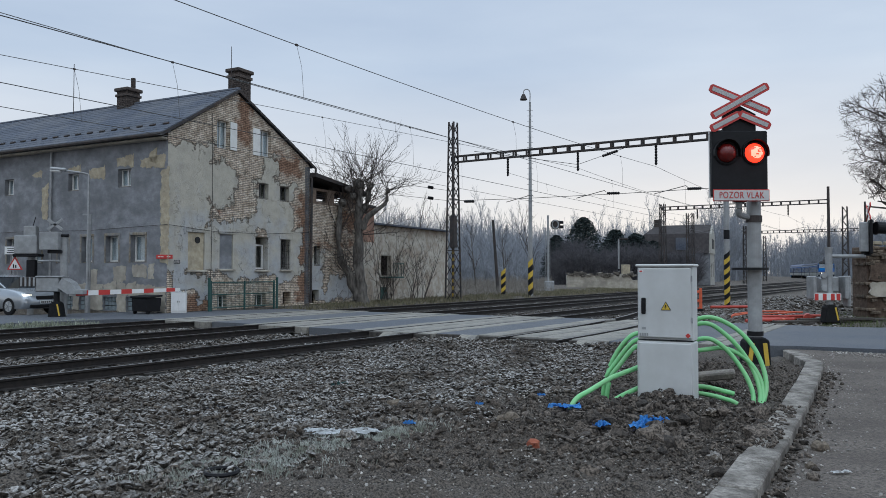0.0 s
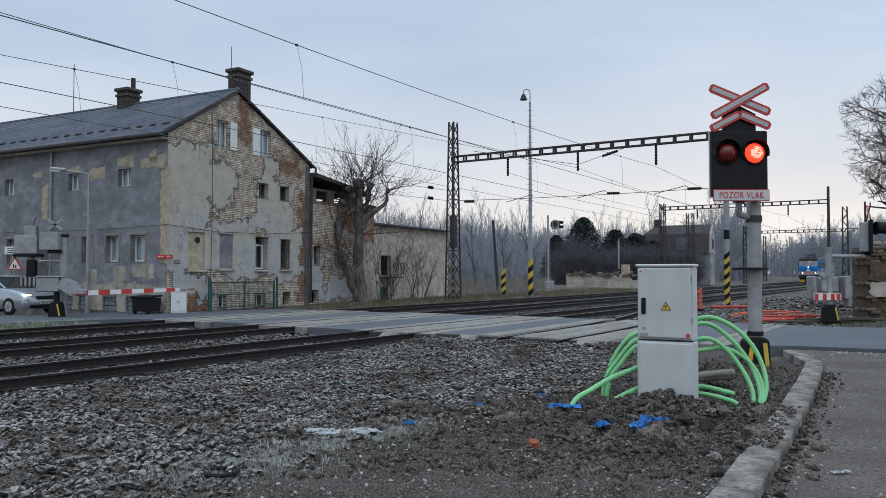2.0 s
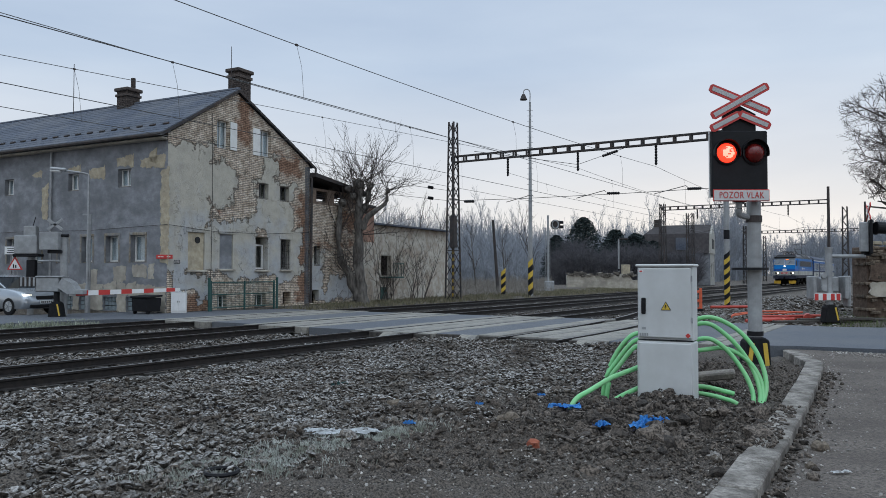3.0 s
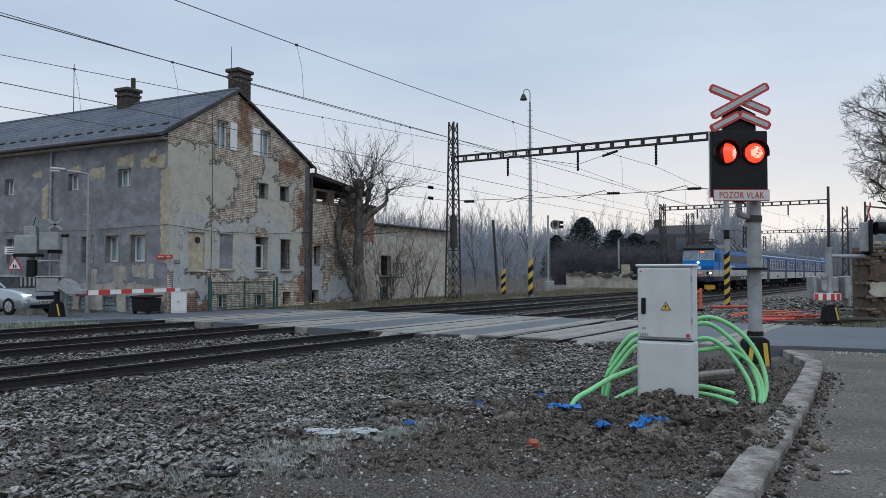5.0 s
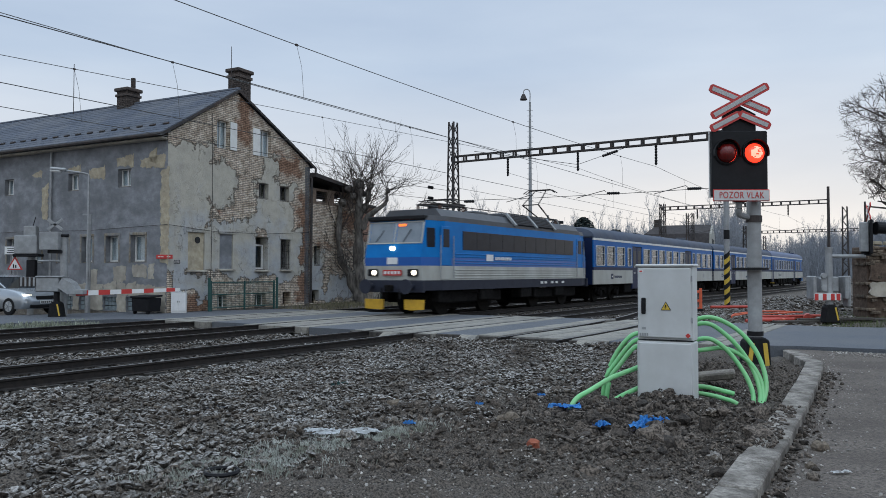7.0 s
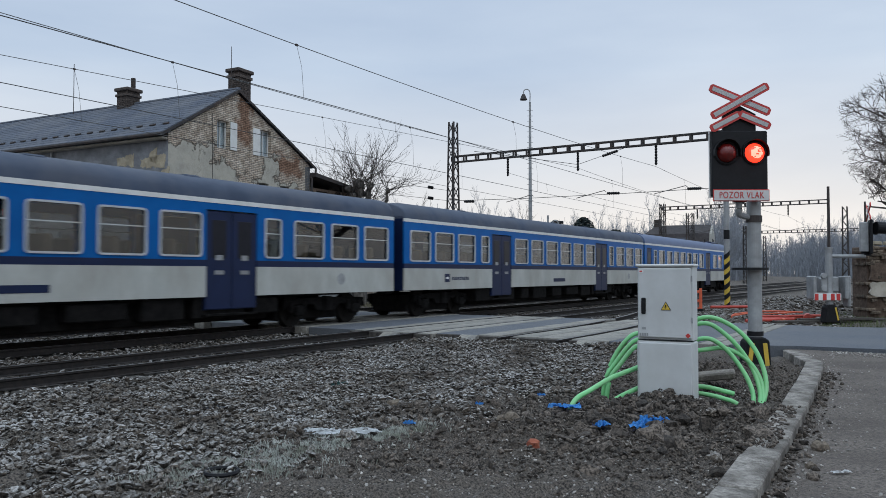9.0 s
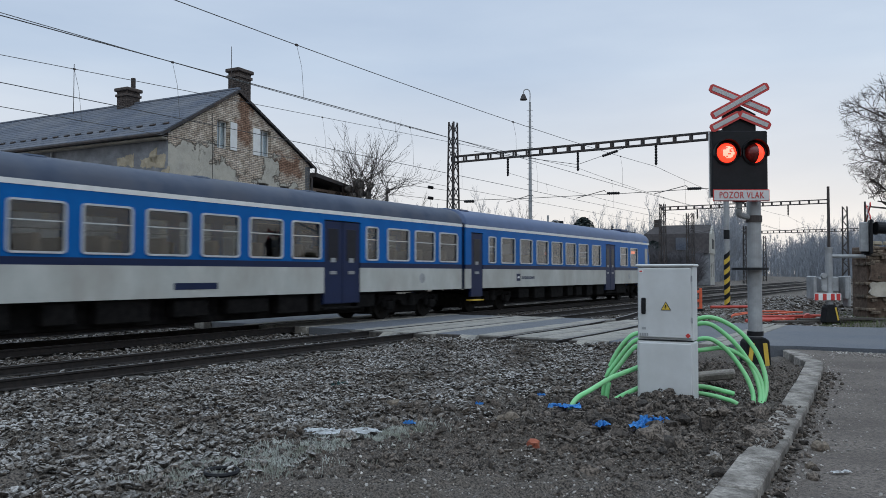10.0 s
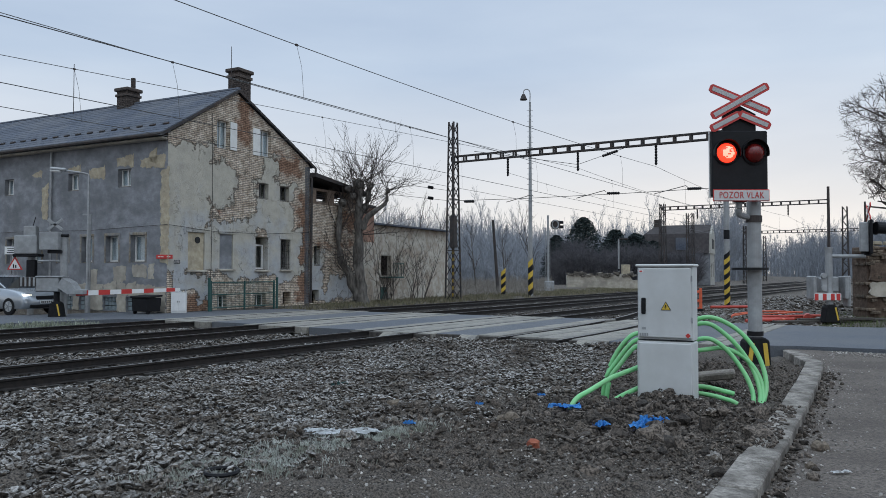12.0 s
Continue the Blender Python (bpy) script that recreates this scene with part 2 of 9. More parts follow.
M_BARK = mat("bark", (0.040, 0.036, 0.033), 0.95, (0.15, 0.135, 0.118), 9, bump=0.9, stretch=(1, 1, 0.25))
M_TWIG = mat("bare twig", (0.035, 0.028, 0.024), 0.95, (0.075, 0.06, 0.052), 4, bump=0.0)
# far bark and twigs are paled and blued: distance haze put into the colour
M_HAZETWIG = mat("hazed far twigs", (0.19, 0.205, 0.232), 1.0, (0.31, 0.325, 0.35), 0.6, bump=0.0, island=0.25)
M_BRUSH = mat("dry brush", (0.13, 0.115, 0.098), 1.0, (0.26, 0.235, 0.205), 1.5, bump=0.0, island=0.3)
M_GRASS = mat("dry winter grass", (0.085, 0.082, 0.045), 1.0, (0.20, 0.175, 0.115), 1.2, bump=0.0, island=0.35)
M_HEADLAMP = mat("lit headlamp", (0.9, 0.85, 0.7), 0.3, emit=(1.0, 0.92, 0.72), estr=3.5, bump=0)
M_CONIFER = mat("spruce needles", (0.016, 0.026, 0.026), 1.0, (0.036, 0.052, 0.050), 2, bump=0.0, island=0.3)



def frosted(m, amount, size):
    """Hoar frost on the upper sides, in drifting patches, over a finished material."""
    n, l = m.node_tree.nodes, m.node_tree.links
    b = n["Principled BSDF"]
    src = b.inputs["Base Color"].links[0].from_socket
    geo = n.new("ShaderNodeNewGeometry")
    sp = n.new("ShaderNodeSeparateXYZ")
    l.new(geo.outputs["Normal"], sp.inputs[0])
    up = n.new("ShaderNodeMapRange")
    up.inputs["From Min"].default_value, up.inputs["From Max"].default_value = 0.35, 0.95
    l.new(sp.outputs["Z"], up.inputs["Value"])
    co = n.new("ShaderNodeTexCoord")
    no = n.new("ShaderNodeTexNoise")
    no.inputs["Scale"].default_value = size
    no.inputs["Detail"].default_value = 8
    no.inputs["Roughness"].default_value = 0.7
    l.new(co.outputs["Object"], no.inputs["Vector"])
    pr = n.new("ShaderNodeMapRange")
    pr.inputs["From Min"].default_value, pr.inputs["From Max"].default_value = 0.38, 0.58
    pr.inputs["To Max"].default_value = amount
    l.new(no.outputs["Fac"], pr.inputs["Value"])
    mu = n.new("ShaderNodeMath")
    mu.operation = "MULTIPLY"
    fine = n.new("ShaderNodeTexNoise")
    fine.inputs["Scale"].default_value = 34
    fine.inputs["Detail"].default_value = 5
    l.new(co.outputs["Object"], fine.inputs["Vector"])
    fr = n.new("ShaderNodeMapRange")
    fr.inputs["From Min"].default_value, fr.inputs["From Max"].default_value = 0.36, 0.66
    l.new(fine.outputs["Fac"], fr.inputs["Value"])
    fm = n.new("ShaderNodeMath")
    fm.operation = "MULTIPLY"
    l.new(up.outputs[0], fm.inputs[0])
    l.new(fr.outputs[0], fm.inputs[1])
    l.new(fm.outputs[0], mu.inputs[0])
    l.new(pr.outputs[0], mu.inputs[1])
    mx = n.new("ShaderNodeMixRGB")
    mx.inputs[2].default_value = (0.66, 0.645, 0.62, 1)
    l.new(mu.outputs[0], mx.inputs[0])
    l.new(src, mx.inputs[1])
    l.new(mx.outputs[0], b.inputs["Base Color"])


frosted(M_STONE, 0.85, 0.9)


def brick_plaster(name, fields, red_fields):
    """Old plaster left in ragged fields (x0, z0, x1, z1) over lime-washed brick, redder in red_fields, with broken rims and cracks."""
    m = bpy.data.materials.new(name)
    m.use_nodes = True
    n, l = m.node_tree.nodes, m.node_tree.links
    b = n["Principled BSDF"]
    b.inputs["Roughness"].default_value = 0.95
    co = n.new("ShaderNodeTexCoord")
    sep = n.new("ShaderNodeSeparateXYZ")
    l.new(co.outputs["Object"], sep.inputs[0])

    def op(kind, a, c, d=None):
        q = n.new("ShaderNodeMath")
        q.operation = kind
        for k, v in enumerate((a, c, d)):
            if v is None:
                continue
            if isinstance(v, (int, float)):
                q.inputs[k].default_value = v
            else:
                l.new(v, q.inputs[k])
        return q.outputs[0]

    def cloud(scale, detail, rough=0.6):
        q = n.new("ShaderNodeTexNoise")
        q.inputs["Scale"].default_value = scale
        q.inputs["Detail"].default_value = detail
        q.inputs["Roughness"].default_value = rough
        l.new(co.outputs["Object"], q.inputs["Vector"])
        return q.outputs["Fac"]

    def ramp(v, p0, c0, p1, c1):
        q = n.new("ShaderNodeValToRGB")
        q.color_ramp.elements[0].position, q.color_ramp.elements[0].color = p0, (*c0, 1)
        q.color_ramp.elements[1].position, q.color_ramp.elements[1].color = p1, (*c1, 1)
        l.new(v, q.inputs[0])
        return q.outputs[0]

    def blend(f, a, c, kind="MIX"):
        q = n.new("ShaderNodeMixRGB")
        q.blend_type = kind
        for k, v in enumerate((f, a, c)):
            if isinstance(v, tuple):
                q.inputs[k].default_value = (*v, 1)
            elif isinstance(v, (int, float)):
                q.inputs[k].default_value = v
            else:
                l.new(v, q.inputs[k])
        return q.outputs[0]

    def inside(boxes):
        """How many metres inside the nearest of the boxes a point lies."""
        best = None
        for x0, z0, x1, z1 in boxes:
            u = op("MINIMUM", op("SUBTRACT", sep.outputs["X"], x0), op("SUBTRACT", x1, sep.outputs["X"]))
            v = op("MINIMUM", op("SUBTRACT", sep.outputs["Z"], z0), op("SUBTRACT", z1, sep.outputs["Z"]))
            w = op("MINIMUM", u, v)
            best = w if best is None else op("MAXIMUM", best, w)
        return best

    # bricks, some still lime-washed, some bare
    wob = n.new("ShaderNodeMapping")
    wob.inputs["Rotation"].default_value = (radians(90), 0, 0)
    l.new(co.outputs["Object"], wob.inputs[0])
    bt = n.new("ShaderNodeTexBrick")
    for key, val in (("Scale", 1.0), ("Brick Width", 0.27), ("Row Height", 0.078), ("Mortar Size", 0.013), ("Bias", 0.15)):
        bt.inputs[key].default_value = val
    bt.inputs["Color1"].default_value = (0.76, 0.70, 0.61, 1)
    bt.inputs["Color2"].default_value = (0.55, 0.46, 0.37, 1)
    bt.inputs["Mortar"].default_value = (0.23, 0.205, 0.18, 1)
    l.new(wob.outputs[0], bt.inputs["Vector"])
    worn = ramp(cloud(3.4, 8, 0.7), 0.42, (0.60, 0.54, 0.49), 0.58, (1.08, 1.06, 1.02))
    brick = blend(1.0, bt.outputs["Color"], worn, "MULTIPLY")
    redness = op("ADD", op("MULTIPLY", inside(red_fields), 1.1), op("MULTIPLY_ADD", cloud(1.5, 8, 0.68), 2.6, -1.42))
    brick = blend(ramp(redness, 0.0, (0, 0, 0), 0.35, (1, 1, 1)), brick, blend(1.0, brick, (0.52, 0.36, 0.29), "MULTIPLY"))
    # plaster in two washes, stained from above
    wash = op("ADD", cloud(0.7, 7), op("MULTIPLY", op("SUBTRACT", sep.outputs["Z"], 3.4), -0.055))
    plaster = ramp(wash, 0.46, (0.45, 0.42, 0.350), 0.66, (0.385, 0.40, 0.415))
    plaster = blend(ramp(cloud(2.2, 8, 0.7), 0.42, (0, 0, 0), 0.66, (0.55, 0.55, 0.55)), plaster, (0.27, 0.25, 0.22))
    plaster = blend(ramp(cloud(7, 6), 0.50, (0, 0, 0), 0.75, (0.4, 0.4, 0.4)), plaster, (0.50, 0.48, 0.43))
    edge = op("ADD", inside(fields), op("MULTIPLY_ADD", cloud(0.95, 10, 0.66), 3.0, -1.52))
    on = ramp(edge, 0.0, (0, 0, 0), 0.025, (1, 1, 1))
    col = blend(on, brick, plaster)
    rim = op("SUBTRACT", 1.0, op("MINIMUM", op("MULTIPLY", op("ABSOLUTE", op("ADD", edge, 0.01), 0.0), 11.0), 1.0))
    crack = op("SUBTRACT", 1.0, op("MINIMUM", op("MULTIPLY", op("ABSOLUTE", op("SUBTRACT", cloud(1.25, 7, 0.62), 0.47), 0.0), 170.0), 1.0))
    dark = op("MAXIMUM", rim, op("MULTIPLY", crack, op("MULTIPLY", on, ramp(cloud(0.8, 2), 0.48, (0, 0, 0), 0.56, (0.9, 0.9, 0.9)))))
    col = blend(op("MULTIPLY", dark, 0.72), col, (0.07, 0.06, 0.05))
    l.new(col, b.inputs["Base Color"])
    h = op("ADD", op("MULTIPLY", on, 1.2), op("MULTIPLY", cloud(16, 8, 0.7), 0.9))
    h = op("SUBTRACT", h, op("MULTIPLY", op("MULTIPLY", bt.outputs["Fac"], 0.55), op("SUBTRACT", 1.0, on)))
    h = op("SUBTRACT", h, op("MULTIPLY", dark, 0.6))
    bp = n.new("ShaderNodeBump")
    bp.inputs["Strength"].default_value = 1.0
    bp.inputs["Distance"].default_value = 0.03
    l.new(h, bp.inputs["Height"])
    l.new(bp.outputs[0], b.inputs["Normal"])
    return m


PLASTER_LEFT = [(-0.6, 1.35, 2.35, 6.75), (2.0, 4.35, 3.95, 6.25), (-0.6, 1.35, 5.0, 3.75), (4.95, 3.45, 7.75, 5.65), (5.65, 5.9, 6.7, 6.9), (5.6, 1.3, 8.3, 3.7), (3.4, 1.3, 7.0, 2.9), (0.4, 0.7, 2.2, 1.6)]
BARE_RED = [(3.6, 7.0, 5.0, 9.6), (6.0, 5.9, 8.4, 7.3), (1.9, 3.9, 3.1, 4.7), (0.9, -0.5, 2.4, 1.0), (7.7, 0.0, 9.2, 5.5), (9.0, 2.6, 14.0, 3.6)]
M_GABLE = brick_plaster("plaster falling from pale brick", PLASTER_LEFT, BARE_RED)


def glass(name, tint=(0.9, 0.95, 0.95), rough=0.02):
    m = bpy.data.materials.new(name)
    m.use_nodes = True
    b = m.node_tree.nodes["Principled BSDF"]
    b.inputs["Base Color"].default_value = (*tint, 1)
    b.inputs["Transmission Weight"].default_value = 1.0
    b.inputs["Roughness"].default_value = rough
    b.inputs["IOR"].default_value = 1.45
    return m


M_GLASS = glass("window glass", (0.75, 0.82, 0.84))
M_TGLASS = glass("tinted train glass", (0.46, 0.48, 0.48))


# ---- the ground: one sheet out to the horizon ----
def sd_of(x, y):
    return x * math.sin(TH) + y * math.cos(TH), -x * math.cos(TH) + y * math.sin(TH)


def bell(x, y, cx, cy, r):
    return math.exp(-((x - cx) ** 2 + (y - cy) ** 2) / (r * r))


def smooth(a, b, v):
    v = min(1.0, max(0.0, (v - a) / (b - a)))
    return v * v * (3 - 2 * v)


def kerb_d(s):
    """How far the kerb's road-side edge lies from the camera's line along the tracks."""
    return 0.97 + 0.0029 * max(0.0, s + 1) ** 2 if s < 14.6 else 1.676 + 0.34 * (s - 14.6)


def ground_z(x, y):
    s, d = sd_of(x, y)
    z = -0.24
    if d < 10.4:
        z = -0.24 + 0.10 * (1 - smooth(4.0, 8.5, d))
    if d > 22.6:
        z = -0.24 + 0.18 * smooth(22.6, 24.2, d)
    if s > 27 and d < 9.8:
        z += 0.10 * smooth(27, 30, s)
    near = bell(x, y, 0, 9, 16)
    z += near * (0.07 * noise.noise((x * 1.0, y * 1.3, 1.0)) + 0.06 * noise.noise((x * 2.4, y * 3.4, 5.0)) + 0.035 * noise.noise((x * 6.0, y * 8.0, 6.0)))
    soil = smooth(-0.2, 0.5, d - kerb_d(s) - 0.1) * (1 - smooth(4.4, 6.0, d + 0.7 * noise.noise((x * 0.6, y * 0.6, 9.0))))
    z += soil * near * (0.06 * abs(noise.noise((x * 5.0, y * 5.0, 2.0))) + 0.04 * noise.noise((x * 11.0, y * 11.0, 3.0)) + 0.022 * noise.noise((x * 27.0, y * 27.0, 8.0)))
    m = 0.15 * bell(x, y, 2.65, 9.05, 0.75) + 0.09 * bell(x, y, 2.05, 8.2, 0.8) + 0.12 * bell(x, y, 2.85, 7.9, 0.6) + 0.03 * bell(x, y, 1.2, 8.9, 0.9) + 0.20 * bell(x, y, 4.3, 12.2, 1.1) + 0.10 * bell(x, y, 0.4, 7.9, 0.7)
    z += m * (1 + 0.6 * noise.noise((x * 5, y * 5, 4)) + 0.45 * noise.noise((x * 13, y * 13, 7)) + 0.35 * noise.noise((x * 26, y * 26, 5)))
    if d < kerb_d(s) + 0.10 and s < 18:
        z = -0.24
    if 14.2 < s < 16.86 and 3.5 < d < 11.2:
        z += 0.11 * smooth(14.2, 16.5, s)
    if 16.85 < s < 25.1 and d < 24.5:
        z = min(z, -0.30)
    if s < 26 and d > 24.2:
        z = -0.25
    # banks of spoil beside the line past the crossing
    z += 0.45 * bell(x, y, 22.2, 40.4, 4.2) * (1 + 0.6 * noise.noise((x * 0.8, y * 0.8, 3))) + 0.28 * bell(x, y, 16.4, 32.0, 2.6) * (1 + 0.8 * noise.noise((x * 1.1, y * 1.1, 6)))
    if d > 27 and s > 27:
        z += 0.25 * smooth(27, 31, d) + 0.10 * noise.noise((x * 0.3, y * 0.3, 2))
    return z


def axis_points(lo, hi, step, far_lo, far_hi):
    pts = []
    v, st = lo, step
    while v > far_lo:
        st *= 1.22
        v -= st
        pts.append(v)
    pts.reverse()
    k = int(round((hi - lo) / step))
    pts += [lo + i * step for i in range(k + 1)]
    v, st = hi, step
    while v < far_hi:
        st *= 1.22
        v += st
        pts.append(v)
    return pts


def soil_mat():
    m = mat("trodden soil and ballast", (0.009, 0.0072, 0.0056), 0.97, (0.185, 0.152, 0.124), 55, detail=12, lo=0.40, hi=0.64, bump=1.0, bscale=120, stain=(0.13, 0.112, 0.094), sscale=0.8, samt=0.35)
    return m


def build_ground():
    xs = axis_points(-6.0, 6.2, 0.036, -2600, 2600)
    ys = axis_points(5.0, 14.5, 0.036, -400, 3600)
    verts = [(x, y, ground_z(x, y)) for y in ys for x in xs]
    w = len(xs)
    faces = [(j * w + i, j * w + i + 1, (j + 1) * w + i + 1, (j + 1) * w + i) for j in range(len(ys) - 1) for i in range(w - 1)]
    g = from_np("ground", verts, faces, soil_mat(), smooth=True)
    tagged(g, "dark frozen soil and gravel with trodden brown dirt", "ground", kind="structure")


build_ground()

# ---- the tracks ----
S_BEND, R_BEND, D_REF = 125.0, 430.0, 16.5


def along(s, d, z=0.0):
    """A point and heading on the line, which bends to the far side beyond S_BEND."""
    if s <= S_BEND:
        return TR(s, d, z), RZ
    a, e = (s - S_BEND) / R_BEND, d - D_REF
    return TR(S_BEND + (R_BEND - e) * math.sin(a), D_REF + R_BEND - (R_BEND - e) * math.cos(a), z), RZ + math.degrees(a)


RAIL_PROFILE = [(-0.036, 0), (0.036, 0), (0.036, -0.03), (0.01, -0.045), (0.01, -0.135), (0.07, -0.15), (0.07, -0.16), (-0.07, -0.16), (-0.07, -0.15), (-0.01, -0.135), (-0.01, -0.045), (-0.036, -0.03)]


def siding_d(s):
    """The siding's centre, which draws in to the near track past the crossing."""
    return min(12.2, 8.16 + 1.3 * (max(0.0, s - 18.5) / 12.2) ** 2)


def rail(d, s0, s1, parent):
    ss = [s0]
    while ss[-1] < s1:
        ss.append(min(s1, ss[-1] + ((1.5 if callable(d) else 4) if ss[-1] < S_BEND - 2 else 6)))
    verts, faces, mats = [], [], []
    k = len(RAIL_PROFILE)
    for s in ss:
        for u, z in RAIL_PROFILE:
            verts.append(along(s, (d if not callable(d) else d(s)) - u, z)[0])
    for i in range(len(ss) - 1):
        for j in range(k):
            a, b = i * k + j, i * k + (j + 1) % k
            faces.append((a, b, b + k, a + k))
            mats.append(1 if j == 0 else 0)
    faces.append(tuple(range(k)))
    mats.append(0)
    ob = from_np("rail", verts, faces, M_RAIL, parent)
    ob.data.materials.append(M_RAILTOP)
    ob.data.polygons.foreach_set("material_index", mats)
    return ob


TRACKS = {}
for d_mid, lab in ((12.2, "rusty steel track on worn sleepers and grey ballast"), (16.5, "railway track with polished rail heads on ballast"), (20.8, "rusty railway track beside the building's verge")):
    tk = thing("railway_track", pose(0, 0, 0), lab, "railway track", "tracks over the crossing", "structure")
    TRACKS[d_mid] = tk
    rail(d_mid - 0.753, -45, 330, tk)
    rail(d_mid + 0.753, -45, 330, tk)

sid = thing("siding_track", pose(0, 0, 0), "rusty siding rails joining the main track past the crossing", "railway track", "tracks over the crossing", "structure")
rail(lambda s: siding_d(s) - 0.753, 16.4, 40.0, sid)
rail(lambda s: siding_d(s) + 0.753, 16.4, 34.0, sid)
sl_bm = bmesh.new()
box(sl_bm, (0, 0, 0), (0.25, 2.5, 0.14), bev=0.02)
sleeper_mesh = None
for d_mid, tk in TRACKS.items():
    for i in range(130):
        s = -16 + i * 0.62
        if 16.2 < s < 25.2:
            continue
        if sleeper_mesh is None:
            o = part("sleeper", sl_bm, M_SLEEPER, tk)
            sleeper_mesh = o.data
        else:
            o = new("sleeper", sleeper_mesh)
            o.parent = tk
        o.matrix_world = pose(*TR(s, d_mid, -0.262 + 0.012 * math.sin(i * 2.3)), 0, 0, RZ + 0.8 * math.sin(i * 1.7))

for i in range(18):
    s = 25.6 + i * 0.65
    o = new("sleeper", sleeper_mesh)
    o.parent = sid
    o.matrix_world = pose(*TR(s, siding_d(s), -0.24), 0, 0, RZ + 5)

# ---- the road over the crossing, in asphalt and concrete panels ----
def strip(name, pts_near, pts_far, z, thick, material, label, cat, parent=None):
    """A slab between two edges, given as (s, d) pairs of equal number."""
    bm = bmesh.new()
    top = [[bm.verts.new(TR(s, d, z)) for s, d in row] for row in (pts_near, pts_far)]
    bot = [[bm.verts.new(TR(s, d, z - thick)) for s, d in row] for row in (pts_near, pts_far)]
    k = len(pts_near)
    for i in range(k - 1):
        bm.faces.new((top[0][i], top[1][i], top[1][i + 1], top[0][i + 1]))
        bm.faces.new((top[0][i], top[0][i + 1], bot[0][i + 1], bot[0][i]))
        bm.faces.new((top[1][i + 1], top[1][i], bot[1][i], bot[1][i + 1]))
    bm.faces.new((top[0][0], bot[0][0], bot[1][0], top[1][0]))
    bm.faces.new((top[0][-1], top[1][-1], bot[1][-1], bot[0][-1]))
    bmesh.ops.recalc_face_normals(bm, faces=bm.faces[:])
    ob = part(name, bm, material, parent)
    if parent is None:
        tagged(ob, label, cat, kind="structure")
    return ob


road = thing("road", pose(0, 0, 0), "dark blue-grey asphalt road over the level crossing", "road", kind="structure")
# asphalt bands between and beside the tracks
strip("asphalt_band", [(16.7, 13.49), (16.7, 15.21)], [(24.9, 13.49), (24.9, 15.21)], -0.012, 0.25, M_ASPHALT, "", "", road)
strip("asphalt_band", [(16.9, 17.79), (16.9, 19.51)], [(24.7, 17.79), (24.7, 19.51)], -0.012, 0.25, M_ASPHALT, "", "", road)
strip("asphalt_band", [(16.8, 9.77), (16.8, 10.91)], [(25.0, 9.77), (25.0, 10.91)], -0.012, 0.25, M_ASPHALT, "", "", road)
strip("asphalt_band", [(18.3, -60), (18.3, -8), (18.2, 0.6), (18.0, 2.6), (17.4, 3.83)],
      [(25.9, -60), (25.9, -8), (25.6, 0.6), (25.0, 2.6), (25.1, 3.83)], -0.012, 0.25, M_ASPHALT, "", "", road)
strip("asphalt_band", [(17.3, 4.52), (16.9, 6.33)], [(25.2, 4.52), (25.2, 6.33)], -0.012, 0.25, M_ASPHALT, "", "", road)
strip("asphalt_band", [(16.9, 22.09), (16.2, 23.4), (13.0, 24.2), (8.0, 25.8), (-8, 32), (-60, 52)],
      [(24.7, 22.09), (24.6, 23.8), (23.0, 24.9), (19.2, 27.4), (2.0, 34), (-60, 60)], -0.012, 0.25, M_ASPHALT, "", "", road)
# concrete panels: inside the gauge, and outside the rails, in lengths of about 1.2 m
panel_mesh = {}
def panels(d0, d1, s0, s1, n_p):
    ln = (s1 - s0) / n_p
    for i in range(n_p):
        key = (round(ln, 3), round(d1 - d0, 3))
        if key not in panel_mesh:
            o = part("panel", B((0, 0, -0.1), (ln - 0.015, d1 - d0 - 0.01, 0.2), bev=0.012), M_PANEL, road)
            panel_mesh[key] = o.data
        else:
            o = new("panel", panel_mesh[key])
            o.parent = road
        o.matrix_world = pose(*TR(s0 + (i + 0.5) * ln, (d0 + d1) / 2, -0.004 + 0.004 * math.sin(i * 3.7 + d0)), 0.12 * math.sin(i * 5.1), 0, RZ)


for d_mid in (12.2, 16.5, 20.8):
    s0, s1 = 16.6, 25.0
    panels(d_mid - 0.64, d_mid - 0.02, s0, s1, 7)
    panels(d_mid + 0.02, d_mid + 0.64, s0, s1, 7)
    panels(d_mid - 1.27, d_mid - 0.81, s0, s1, 7)
    panels(d_mid + 0.81, d_mid + 1.27, s0, s1, 7)
panels(9.15, 9.75, 16.9, 25.1, 7)
panels(6.35, 7.25, 16.9, 25.1, 7)
panels(7.50, 8.12, 16.9, 25.1, 7)
panels(8.16, 8.78, 16.9, 25.1, 7)
panels(3.85, 4.16, 17.4, 25.1, 5)
panels(4.20, 4.50, 17.4, 25.1, 5)

